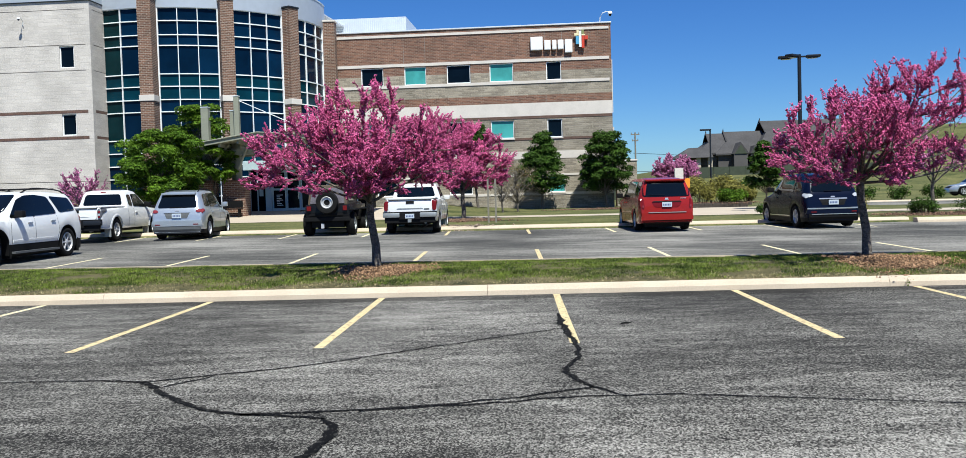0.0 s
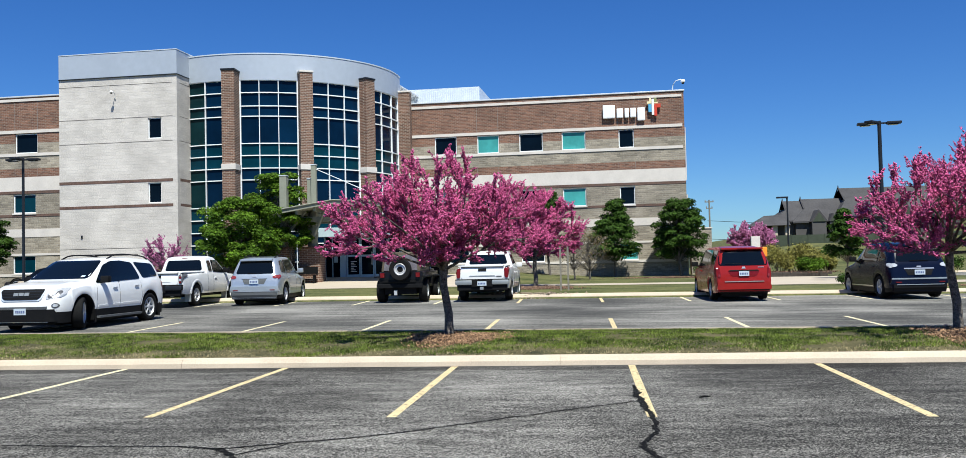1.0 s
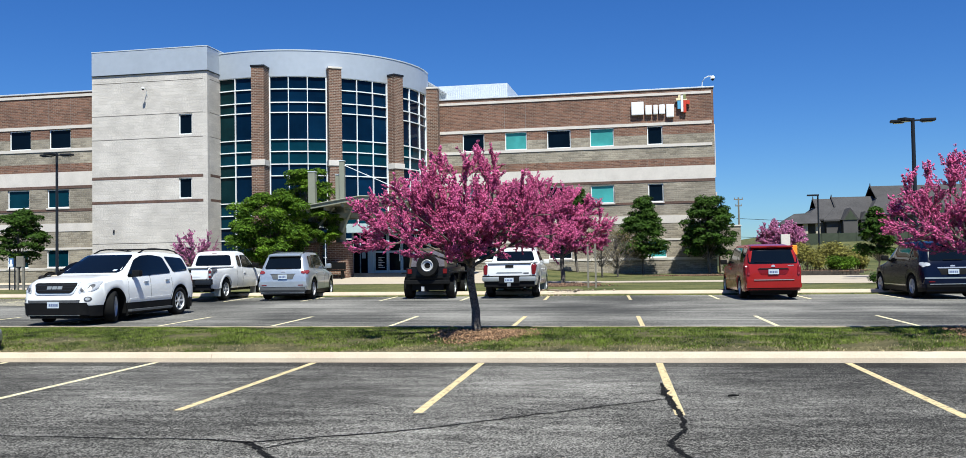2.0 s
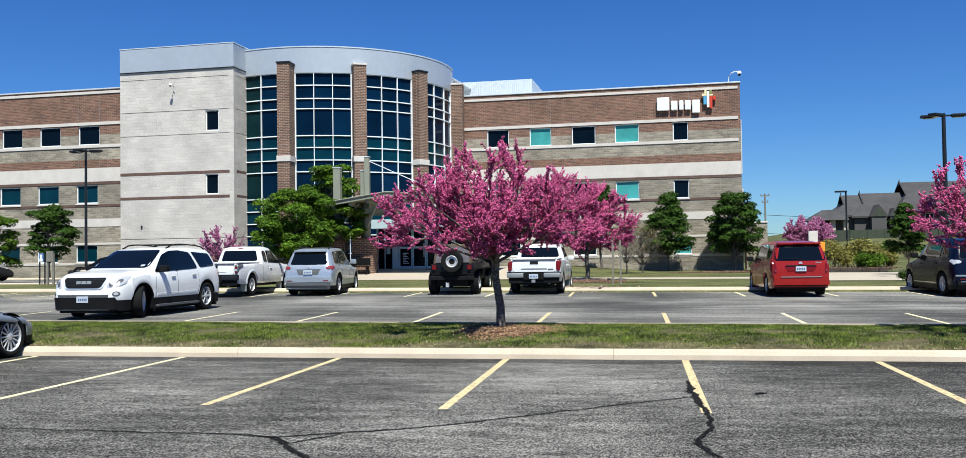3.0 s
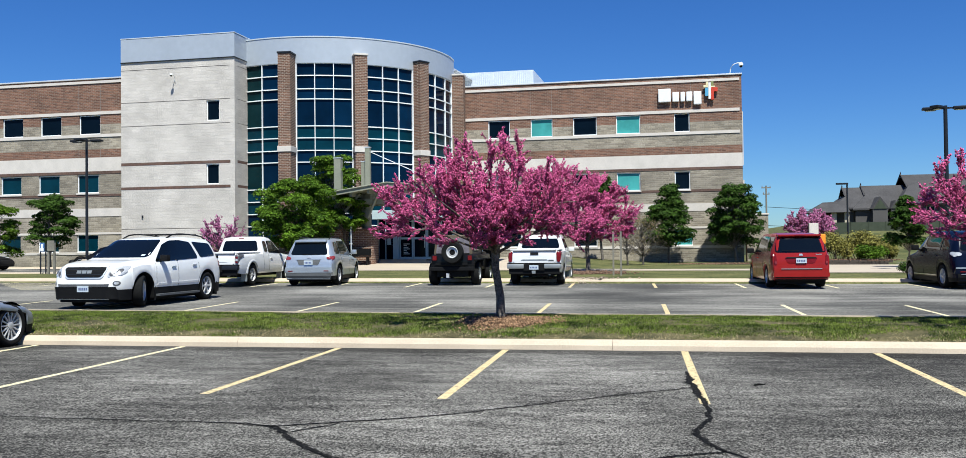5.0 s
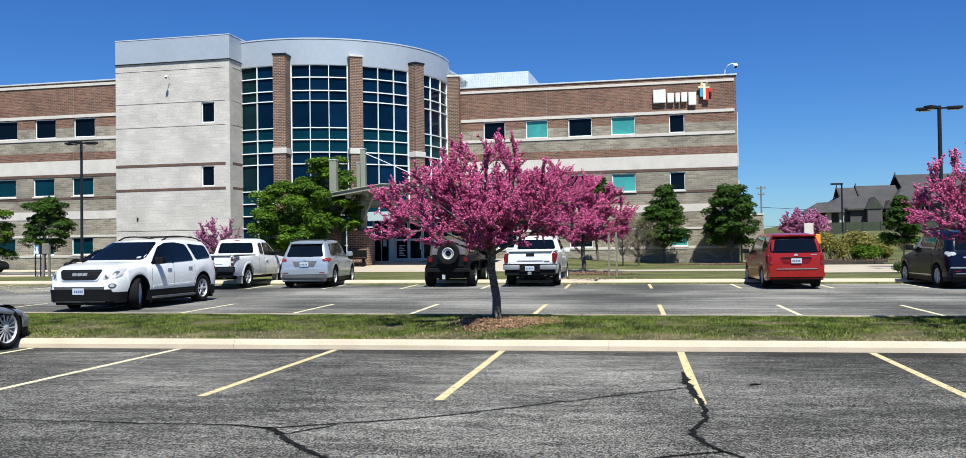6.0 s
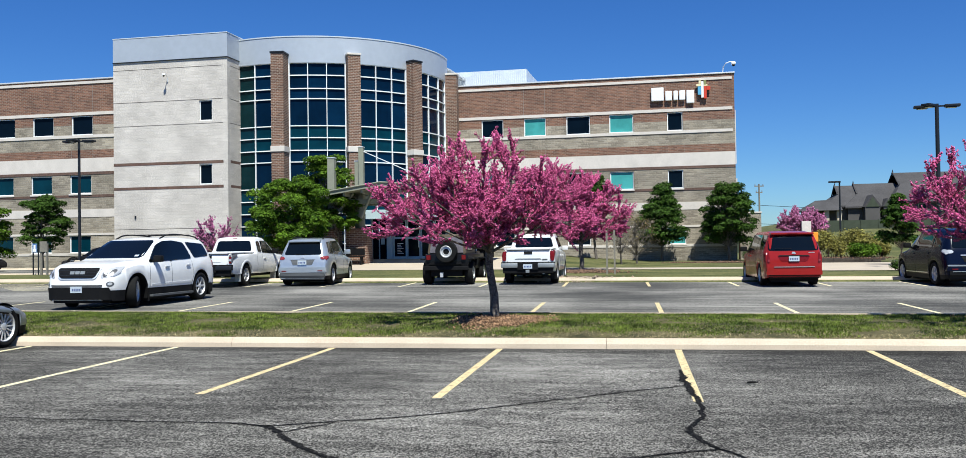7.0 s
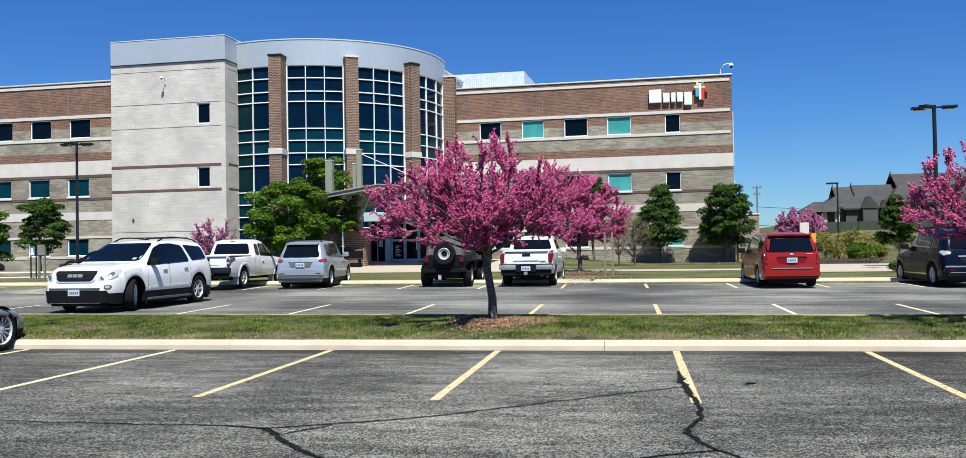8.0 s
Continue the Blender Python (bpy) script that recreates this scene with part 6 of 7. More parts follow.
    part("rim", bm, ALLOY, sp, smooth=40)
    bm = bmesh.new()
    lathe(bm, [(r * 0.27, h * 0.3), (0.001, h * 0.32)], 16, mm)
    part("hub", bm, BLACK, sp)
    part("chassis", boxes((-1.62, -0.55, 0.28, 1.7, 0.55, 0.54)), BLACK, car)
    part("exhaust_box", boxes((-1.78, 0.10, 0.26, -1.62, 0.20, 0.42)), ALLOY, car)
    return car


def parked(x, y, heading, level=gz, lift=0.0):
    """heading: degrees of the nose, 90 straight away from the camera."""
    return pose(x, y, level(x, y) + lift + 0.004, 0, 0, heading)


white_suv(parked(-13.37, 22.5, -92.3))
pickup(parked(-15.1, 32.4, 91.0), "white extended-cab pickup truck with mud flaps", WHITE_PAINT, 1.16, "clear", flare=True)
crossover(parked(-12.2, 32.85, 96.0), "silver compact crossover with roof rails", SILVER_PAINT, lamps=LAMP_ROSE)
jeep(parked(-7.0, 32.9, 91.0))
pickup(parked(-4.15, 34.0, 90.5), "white crew-cab pickup truck with a grey step bumper", WHITE_PAINT, 1.20, "red", ext=False)
minivan(parked(4.18, 32.1, 92.8))
# the navy car's pale tail lights have sun glint put into their colour
crossover(parked(9.33, 31.9, 93.6), "dark navy crossover with chrome strip", NAVY_PAINT, H=1.75, L=4.8, W=1.84, dark_trim=True, lamps=LAMP_CLEAR)
crossover(parked(-11.74, 12.85, 90.0, flat), "grey hatchback with bright alloy wheels", GREY_PAINT, H=1.48, L=4.4, W=1.76, spokes=14, rim_r=0.73)
crossover(parked(-37.65, 45.5, -2.0, lawn_z, 0.01), "black car parked on the drive", BLACK_PAINT, H=1.5, L=4.6)
crossover(parked(-30.7, 48.0, 180.0, lawn_z, 0.01), "low dark car parked on the drive behind the white vehicle", BLACK_PAINT, H=1.32, L=4.6, rail=None)
crossover(parked(33.4, 71.0, 178.0, lawn_z, 0.1), "pale silver car on the road below the hill", SILVER_PAINT, H=1.6)


# ---- trees and shrubs ----
def tri_clumps(centres, sizes, rng, flat_=1.0):
    """Small uneven tufts: six corners and eight faces each."""
    n = len(centres)
    o = np.array([(1, 0, 0), (-1, 0, 0), (0, 1, 0), (0, -1, 0), (0, 0, 1), (0, 0, -1)], float)
    v = o[None] * rng.uniform(0.35, 1.25, (n, 6, 1)) + rng.normal(0, 0.22, (n, 6, 3))
    v[:, :, 2] *= flat_
    q = rng.normal(0, 1, (n, 3, 3))
    q, _ = np.linalg.qr(q)
    v = np.einsum("nij,nkj->nki", q, v)
    v = v * np.asarray(sizes)[:, None, None] + np.asarray(centres)[:, None, :]
    f = np.array([(0, 2, 4), (2, 1, 4), (1, 3, 4), (3, 0, 4), (2, 0, 5), (1, 2, 5), (3, 1, 5), (0, 3, 5)])
    return v.reshape(-1, 3), (f[None] + 6 * np.arange(n)[:, None, None]).reshape(-1, 3)


def buds(centres, sizes, rng, along):
    """Single buds: small uneven four-sided tufts, drawn out along their twig."""
    n = len(centres)
    o = np.array([(1, 1, 1), (1, -1, -1), (-1, 1, -1), (-1, -1, 1)], float) * 0.72
    v = o[None] * rng.uniform(0.6, 1.35, (n, 4, 1)) + rng.normal(0, 0.2, (n, 4, 3))
    q, _ = np.linalg.qr(rng.normal(0, 1, (n, 3, 3)))
    v = np.einsum("nij,nkj->nki", q, v)
    v = v + 0.9 * np.einsum("nki,ni->nk", v, along)[:, :, None] * along[:, None, :]
    v = v * np.asarray(sizes)[:, None, None] + np.asarray(centres)[:, None, :]
    f = np.array([(0, 1, 2), (0, 3, 1), (0, 2, 3), (1, 3, 2)])
    return v.reshape(-1, 3), (f[None] + 4 * np.arange(n)[:, None, None]).reshape(-1, 3)


def leaves(centres, sizes, rng, facing=None):
    """Single bent leaves: a rhombus folded along its rib. facing: the way each leaf's upper side looks."""
    n = len(centres)
    o = np.array([(-1, 0, 0), (0, 0.48, 0.12), (1, 0, 0), (0, -0.48, 0.12)], float)
    if facing is None:
        q, _ = np.linalg.qr(rng.normal(0, 1, (n, 3, 3)))
    else:
        w = facing / np.linalg.norm(facing, axis=1)[:, None]
        u = np.cross(w, rng.normal(0, 1, (n, 3)))
        u /= np.linalg.norm(u, axis=1)[:, None]
        q = np.stack([u, np.cross(w, u), w], 2)
    v = np.einsum("nij,kj->nki", q, o) * np.asarray(sizes)[:, None, None] + np.asarray(centres)[:, None, :]
    f = np.array([(0, 1, 2), (0, 2, 3)])
    return v.reshape(-1, 3), (f[None] + 4 * np.arange(n)[:, None, None]).reshape(-1, 3)


def bend(p, q, rng, sag=0.0, n=6, wob=0.08):
    p, q = np.array(p, float), np.array(q, float)
    d = np.linalg.norm(q - p)
    ts = np.linspace(0, 1, n)
    side = rng.normal(0, wob * d, 3)
    return [tuple(p + (q - p) * t + side * math.sin(math.pi * t) + np.array((0, 0, sag * d)) * math.sin(math.pi * t)) for t in ts]


def redbud(m, label, seed, dome, trunk_h, trunk_r, mains=8, laterals=9, twigs=11, size=0.0132, material=BLOSSOM, lean=(0, 0), rate=112, rise=0.36, rough_edge=0.15, counts=None, fill=0, shoots=0.0, sleeve=0.95):
    """A redbud in bloom: a fork into main limbs, laterals along them, twigs along those, blossom in sleeves round the twigs.
    dome: (x0, x1, y0, y1, z0, z1) of each lobe of the crown round the trunk's foot."""
    rng = np.random.default_rng(seed)
    tree = thing("redbud_tree", m, label, "tree", "blossoming trees")
    lobes = []
    for x0, x1, y0, y1, z0, z1 in dome:
        lobes.append((np.array([(x0 + x1) / 2, (y0 + y1) / 2, z0 + 0.38 * (z1 - z0)]), np.array([(x1 - x0) / 2, (y1 - y0) / 2, (z1 - z0) * 0.62]), z0))
    bulk = np.array([np.prod(h) ** 0.6 for _, h, _ in lobes])
    share = np.maximum(2, np.round(mains * bulk / bulk.sum())).astype(int)
    share = counts or share
    wave = rng.uniform(0, 10, 3)

    def inside(p, lobe, loose=1.0):
        """Draws a tip back to the uneven edge of its lobe."""
        mid, half, z0 = lobe
        q = (p - mid) / half
        d = np.linalg.norm(q) + 1e-6
        edge = 0.97 + rough_edge * noise.noise(tuple(q / d * 2.3 + wave)) + rng.normal(0, 0.04)
        if d > edge * loose:
            p = mid + half * q * (edge * loose / d)
        p[2] = max(p[2], z0 + 0.06 + 0.25 * abs(noise.noise((p[0] * 1.7, p[1] * 1.7, wave[0]))))
        return p

    bm, tw = bmesh.new(), bmesh.new()
    fork = np.array([lean[0], lean[1], trunk_h])
    tube(bm, [(0, 0, -0.15), (0.01, 0, 0.05), (lean[0] * 0.25 + 0.03, lean[1] * 0.3, trunk_h * 0.3), (lean[0] * 0.7 - 0.02, lean[1] * 0.6, trunk_h * 0.7), tuple(fork)], [trunk_r * 1.5, trunk_r * 1.15, trunk_r, trunk_r * 0.92, trunk_r * 0.95], 10)
    centres, sizes, ways = [], [], []

    def bloom(p, q, dense):
        ln = np.linalg.norm(q - p)
        cnt = max(2, int(ln * rate * dense))
        t = rng.random(cnt)
        centres.append(p[None] + (q - p)[None] * t[:, None] + rng.normal(0, sleeve * size, (cnt, 3)))
        ways.append(np.repeat((q - p)[None] / (ln + 1e-6), cnt, 0))
        sizes.append(rng.uniform(0.5, 1.3, cnt) * size)

    def limb(s, e, lobe):
        """A lateral with its twigs and their blossom."""
        mid, half, _ = lobe
        lat = np.array(bend(s, e, rng, -0.04, 6, 0.09))
        tube(bm, [tuple(q) for q in lat], list(np.linspace(trunk_r * 0.17, 0.006, 6)), 5)
        reach = np.linalg.norm(e - s)
        bloom(lat[3], lat[5], 1.0)
        if shoots:  # a long straight shoot past the edge of the crown, thinly flowered
            w = 0.7 * (e - s) / (reach + 1e-6) + 0.35 * (e - mid) / half + np.array([0, 0, rise]) + rng.normal(0, 0.16, 3)
            q = e + w / np.linalg.norm(w) * rng.uniform(0.08, shoots)
            tube(tw, [tuple(e), tuple((e + q) / 2), tuple(q)], [0.006, 0.005, 0.002], 3, False)
            bloom(e, q, rng.uniform(0.4, 0.9))
        for i in range(twigs):
            u = rng.uniform(0.6, 5.0)
            p = lat[int(min(4, u))] + (lat[int(min(4, u)) + 1] - lat[int(min(4, u))]) * min(1.0, u - int(min(4, u)))
            w = 0.45 * (e - s) / (reach + 1e-6) + 0.4 * (p - mid) / half + np.array([0, 0, rise]) + rng.normal(0, 0.27, 3)
            w /= np.linalg.norm(w)
            q = inside(p + w * rng.uniform(0.12, 0.5) * (0.6 + 0.22 * half.mean()), lobe, 1.07)
            if i % 2 == 0:
                tube(tw, bend(p, q, rng, 0.0, 3, 0.06), [0.008, 0.006, 0.003], 3, False)
            bloom(p, q, rng.uniform(0.75, 1.25))
            if rng.random() < 0.6:
                c = p + (q - p) * rng.uniform(0.3, 0.8)
                v = w + rng.normal(0, 0.5, 3)
                bloom(c, c + v * rng.uniform(0.05, 0.16), 1.0)

    for lobe, n in zip(lobes, share):
        mid, half, z0 = lobe
        stems = []
        for k in range(n):
            u = (k + 0.5) / n  # tips spread evenly over the dome
            a, up = math.tau * (k * 0.618 + 0.1 * rng.random()), -0.25 + 0.95 * u
            r = math.sqrt(1 - up * up) * rng.uniform(0.62, 0.78)
            tip = mid + half * np.array([math.cos(a) * r, math.sin(a) * r, up * 0.66])
            line = bend(fork - np.array([0, 0, 0.16 * rng.random()]), tip, rng, -0.03, 8, 0.07)
            tube(bm, line, list(np.linspace(trunk_r * 0.40, trunk_r * 0.09, 8)), 7)
            line = np.array(line)
            stems += list(line[2:])
            for j in range(laterals):
                u = rng.uniform(1.6, 7.0)
                s = line[int(u)] + (line[min(7, int(u) + 1)] - line[int(u)]) * (u % 1)
                along = (line[7] - line[3]) / np.linalg.norm(line[7] - line[3])
                out = (s - mid) / half
                d = 0.55 * along + 0.45 * out + np.array([0, 0, rise]) + rng.normal(0, 0.5, 3)
                d /= np.linalg.norm(d)
                e = inside(s + d * rng.uniform(0.45, 1.25) * half.mean() * 0.62, lobe)
                limb(s, e, lobe)
        for k in range(int(fill * np.prod(half) ** 0.67)):
            up, a = rng.uniform(-0.42, 1.0), rng.uniform(0, math.tau)
            r = math.sqrt(1 - up * up)
            e = inside(mid + 1.1 * half * np.array([r * math.cos(a), r * math.sin(a), up]), lobe)
            low = e - np.array([0, 0, 0.45])
            s = min(stems, key=lambda q: np.sum((q - low) ** 2))
            limb(s + (e - s) * 0.1, e, lobe)
    part("trunk", bm, BARK, tree, "grey-brown bark on a slender trunk with limbs", 60)
    tagged(part("twig_growth", tw, TWIG, tree, "thin brown twigs"), kind="stuff")
    v, f = buds(np.concatenate(centres), np.concatenate(sizes), rng, np.concatenate(ways))
    link("blossom", many("blossom", v, f), material, tree, "magenta-pink blossom along the twigs")
    return tree


def leafy(m, label, seed, height, width, foot, trunk_r, count, leaf=0.09, shape="round", material=LEAF, clumps=46, tight=1.0):
    """A broadleaf tree: trunk, limbs to many clumps, single leaves round each clump."""
    rng = np.random.default_rng(seed)
    tree = thing("tree", m, label, "tree", "green trees")
    bm = bmesh.new()
    top = height * 0.86
    line = bend((0, 0, -0.2), (rng.normal(0, 0.1), rng.normal(0, 0.1), top), rng, 0, 8, 0.02)
    tube(bm, line, list(np.linspace(trunk_r, trunk_r * 0.2, 8)), 8)
    cs, rs = [], []
    for k in range(clumps):
        h = rng.random() ** (1.25 if shape == "cone" else 0.9)
        z = foot + (height - foot) * h
        if shape == "cone":
            r = width / 2 * (1 - h) ** 0.75 * (0.75 if h < 0.08 else 1.0) + 0.08
        else:
            r = width / 2 * math.sqrt(max(0.05, 1 - ((h - 0.42) / 0.62) ** 2))
        a = rng.uniform(0, math.tau)
        q = r * math.sqrt(rng.uniform(0.15, 1.0)) * rng.uniform(0.72, 1.2)
        c = np.array([q * math.cos(a), q * math.sin(a), z])
        cs.append(c)
        rs.append(tight * rng.uniform(0.5, 1.15) * (width * (0.17 if shape != "cone" else 0.155)))
        p = line[min(7, max(2, int(8 * (z / height - 0.22))))]
        tube(bm, bend(p, c, rng, 0.04, 4), [trunk_r * 0.25, trunk_r * 0.18, trunk_r * 0.12, 0.01], 4, False)
    part("trunk", bm, BARK, tree, "dark bark", 60)
    w = np.array(rs) ** 2
    pick = rng.choice(len(cs), count, p=w / w.sum())
    d = rng.normal(0, 1, (count, 3))
    d /= np.linalg.norm(d, axis=1)[:, None]
    d[:, 2] = np.where(rng.random(count) < 0.72, np.abs(d[:, 2]), d[:, 2])  # each clump is a cap of leaves, open below
    rad = np.array(rs)[pick] * rng.uniform(0.25, 1.0, count) ** 0.5
    pts = np.array(cs)[pick] + d * rad[:, None] * np.array([1.1, 1.1, 0.62])
    pts += 0.05 * width * np.array([noise.noise_vector(tuple(p * (2.2 / width) + seed)) for p in pts])
    v, f = leaves(pts, leaf * rng.uniform(0.6, 1.3, count), rng, np.array([0, 0, 0.75]) + 0.8 * d + rng.normal(0, 0.45, (count, 3)))
    link("crown", many("crown", v, f), material, tree)
    return tree


def bush(m, label, seed, size, count, material, leaf=0.05, group="shrubs"):
    rng = np.random.default_rng(seed)
    ob = thing("shrub", m, label, "shrub", group)
    bm = bmesh.new()
    cs = []
    for k in range(16):
        c = np.array([rng.uniform(-1, 1) * size[0] * 0.32, rng.uniform(-1, 1) * size[1] * 0.32, size[2] * rng.uniform(0.3, 0.72)])
        cs.append(c)
        tube(bm, bend((c[0] * 0.4, c[1] * 0.4, -0.05), c, rng, 0, 4), [0.018, 0.014, 0.01, 0.004], 4, False)
    part("stems", bm, TWIG, ob)
    pick = rng.integers(len(cs), size=count)
    d = rng.normal(0, 1, (count, 3))
    d /= np.linalg.norm(d, axis=1)[:, None]
    pts = np.array(cs)[pick] + d * np.array([size[0] * 0.22, size[1] * 0.22, size[2] * 0.28]) * (rng.random(count) ** 0.4)[:, None]
    pts[:, 2] = np.maximum(pts[:, 2], 0.02)
    v, f = leaves(pts, leaf * rng.uniform(0.6, 1.3, count), rng, np.array([0, 0, 0.8]) + 0.8 * d + rng.normal(0, 0.45, (count, 3)))
    link("foliage", many("foliage", v, f), material, ob)
    return ob


def at(x, y, level=lawn_z):
    return pose(x, y, level(x, y))


redbud(at(-2.93, 17.2, strip_z), "redbud tree in full magenta bloom on the grass strip", 11, [(-2.0, 0.5, -2.3, 0.2, 1.33, 2.8), (-1.4, 1.2, -1.2, 1.1, 1.5, 3.45), (0.1, 1.85, -0.6, 1.4, 1.22, 2.75)], 1.32, 0.078, counts=(8, 7, 4), laterals=6, twigs=10, fill=26, rough_edge=0.09, lean=(-0.08, 0), size=0.0118, rate=145, rise=0.46, shoots=0.3)
redbud(at(6.2, 17.4, strip_z), "redbud tree with an open magenta crown on the grass strip", 23, [(-2.05, 0.4, -2.5, 0.1, 1.2, 2.92), (-0.4, 2.9, -1.2, 1.1, 2.55, 3.62), (0.2, 2.9, -0.8, 0.8, 1.55, 2.1)], 1.5, 0.078, counts=(10, 6, 2), laterals=6, twigs=10, fill=18, size=0.0120, rate=122, sleeve=1.0, rough_edge=0.13, lean=(-0.1, 0), rise=0.42, shoots=0.3)
redbud(at(-3.15, 42.6), "pink redbud tree in a mulch bed by the far kerb", 31, [(-3.3, 0.9, -1.9, 1.9, 1.5, 5.1), (-2.2, 2.25, -1.9, 1.9, 1.3, 4.5)], 1.3, 0.10, mains=14, laterals=7, twigs=12, fill=17, rate=50, size=0.025, shoots=0.4, rise=0.42)
redbud(at(-23.0, 46.2), "small pink redbud beside the pale block tower", 41, [(-1.25, 1.3, -1.0, 1.0, 0.9, 3.2)], 0.8, 0.05, mains=8, laterals=7, twigs=7, rate=24, size=0.028, material=BLOSSOM_PALE)
redbud(pose(13.5, 88, lawn_z(11, 88) + 0.3), "pink redbud far off beside the road", 43, [(-2.1, 2.1, -2, 2, 0.8, 4.2)], 1.0, 0.1, mains=12, laterals=9, twigs=10, fill=16, rate=34, size=0.038, material=BLOSSOM_PALE)
redbud(at(16.2, 38.2), "thin redbud with sparse bloom in a planted bed", 47, [(-1.9, 2.2, -1.6, 1.6, 1.8, 4.2)], 1.2, 0.075, mains=7, laterals=6, twigs=6, rate=12, size=0.034, material=BLOSSOM_PALE)
leafy(at(-18.55, 46.0), "bright green broadleaf tree before the entrance", 5, 4.4, 4.6, 1.1, 0.10, 44000, 0.074, clumps=95, tight=0.74)
leafy(at(-18.7, 51.6), "taller green tree behind the canopy post", 6, 6.1, 4.3, 1.4, 0.11, 26000, 0.082, clumps=72, tight=0.74)
leafy(at(-17.2, 49.3), "spreading green tree beneath the canopy edge", 16, 4.05, 2.6, 2.1, 0.06, 15000, 0.075, clumps=50, tight=0.85)
leafy(at(0.75, 61.6), "dark green pyramidal tree before the brick wing", 7, 4.9, 3.6, 1.35, 0.10, 18000, 0.095, "cone", LEAF_DARK, 90)
leafy(at(5.1, 62.0), "dense dark green tree at the corner of the brick wing", 8, 5.0, 3.1, 1.15, 0.12, 24000, 0.09, "round", LEAF_DARK, 95)
leafy(at(-3.5, 61.0), "dark green tree behind the pink redbud", 9, 5.3, 3.2, 1.6, 0.10, 8000, 0.11, "cone", LEAF_DARK)
leafy(at(-35.95, 50.0), "green tree with two thin stems before the brick wing", 10, 4.35, 2.7, 1.25, 0.07, 17000, 0.078, "round", LEAF_DARK, 56)
leafy(at(-39.7, 49.8), "green broadleaf tree by the drive", 12, 3.7, 2.9, 1.0, 0.08, 14000, 0.08, "round", LEAF, 44)
leafy(at(12.22, 49.2), "small green pyramidal tree by the walk", 13, 3.5, 1.9, 1.2, 0.05, 17000, 0.07, "cone", LEAF_DARK, 110)
leafy(at(-1.6, 52.0), "half-bare young tree on the lawn", 14, 3.2, 2.2, 1.0, 0.06, 700, 0.05, "round", LEAF_BROWN, 80)
leafy(at(-0.8, 54.0), "half-bare brownish young tree on the lawn", 15, 2.7, 2.6, 0.7, 0.06, 1100, 0.045, "round", LEAF_BROWN, 130)
for k, (x, y, sx, sz) in enumerate(((9.3, 56.3, 1.8, 1.7), (10.2, 56.0, 2.1, 1.75), (11.3, 56.5, 2.3, 1.85), (12.2, 56.0, 1.9, 1.5), (12.9, 56.5, 1.3, 1.05), (11.9, 55.4, 1.9, 0.95))):
    bush(pose(x, y, lawn_z(x, y) + 0.25), "olive-yellow shrub in the raised hedge bed", 60 + k, (sx, 1.5, sz), 3800, LEAF_OLIVE if k < 5 else LEAF, 0.06, "hedge")
for k, (x, y, sx, sz) in enumerate(((9.9, 39.6, 0.85, 0.65), (12.6, 37.6, 1.6, 0.95), (15.0, 36.2, 1.3, 0.8), (17.2, 36.0, 2.4, 1.2), (19.4, 36.6, 2.2, 1.4), (6.2, 60.5, 1.2, 0.9))):
    bush(at(x, y), "clipped round green shrub", 80 + k, (sx, sx * 0.8, sz * 0.85), 3600, LEAF_OLIVE if k == 1 else LEAF_DARK, 0.034, "clipped shrubs")
for k in range(4):
    bush(pose(19.5 + 2.2 * k, 61.5, lawn_z(20, 61)), "dark green shrub along the road", 95 + k, (1.6, 1.2, 1.1), 1200, LEAF_DARK, 0.07, "road shrubs")


def mulch(m, label, seed, rx, ry, n, size, level, chips=CHIP, bed=True):
    """A low heap of loose bark chips."""
    rng = np.random.default_rng(seed)
    a, r = rng.uniform(0, math.tau, n), np.sqrt(rng.random(n))
    r = r * (1 + 0.22 * np.sin(3 * a + seed) + 0.12 * np.sin(7 * a + 2 * seed)) * np.where(rng.random(n) < 0.12, 1.35, 1.0)
    x, y = m.translation.x + rx * r * np.cos(a), m.translation.y + ry * r * np.sin(a)
    hgt = 0.035 * np.clip(1 - r, 0, 1)
    c = np.stack([x, y, np.array([level(p, q) for p, q in zip(x, y)]) + hgt + rng.uniform(0, 0.02, n)], 1)
    v, f = tri_clumps(c, size * rng.uniform(0.5, 1.3, n), rng, 0.35)
    bm_ = many("mulch", v, f)
    tagged(link("mulch", bm_, chips), label, "mulch", kind="stuff")
    if not bed:
        return
    rx, ry = rx * 0.8, ry * 0.8
    gx_ = 24
    bm = bmesh.new()
    mid = bm.verts.new((m.translation.x, m.translation.y, level(m.translation.x, m.translation.y) + 0.03))
    ring = [bm.verts.new((m.translation.x + rx * math.cos(math.tau * k / gx_), m.translation.y + ry * math.sin(math.tau * k / gx_), level(m.translation.x + rx * math.cos(math.tau * k / gx_), m.translation.y + ry * math.sin(math.tau * k / gx_)) + 0.004)) for k in range(gx_)]
    for k in range(gx_):
        bm.faces.new((mid, ring[k], ring[(k + 1) % gx_]))
    tagged(part("mulch_bed", bm, EARTH), "dark bark mulch bed", "mulch", kind="structure")


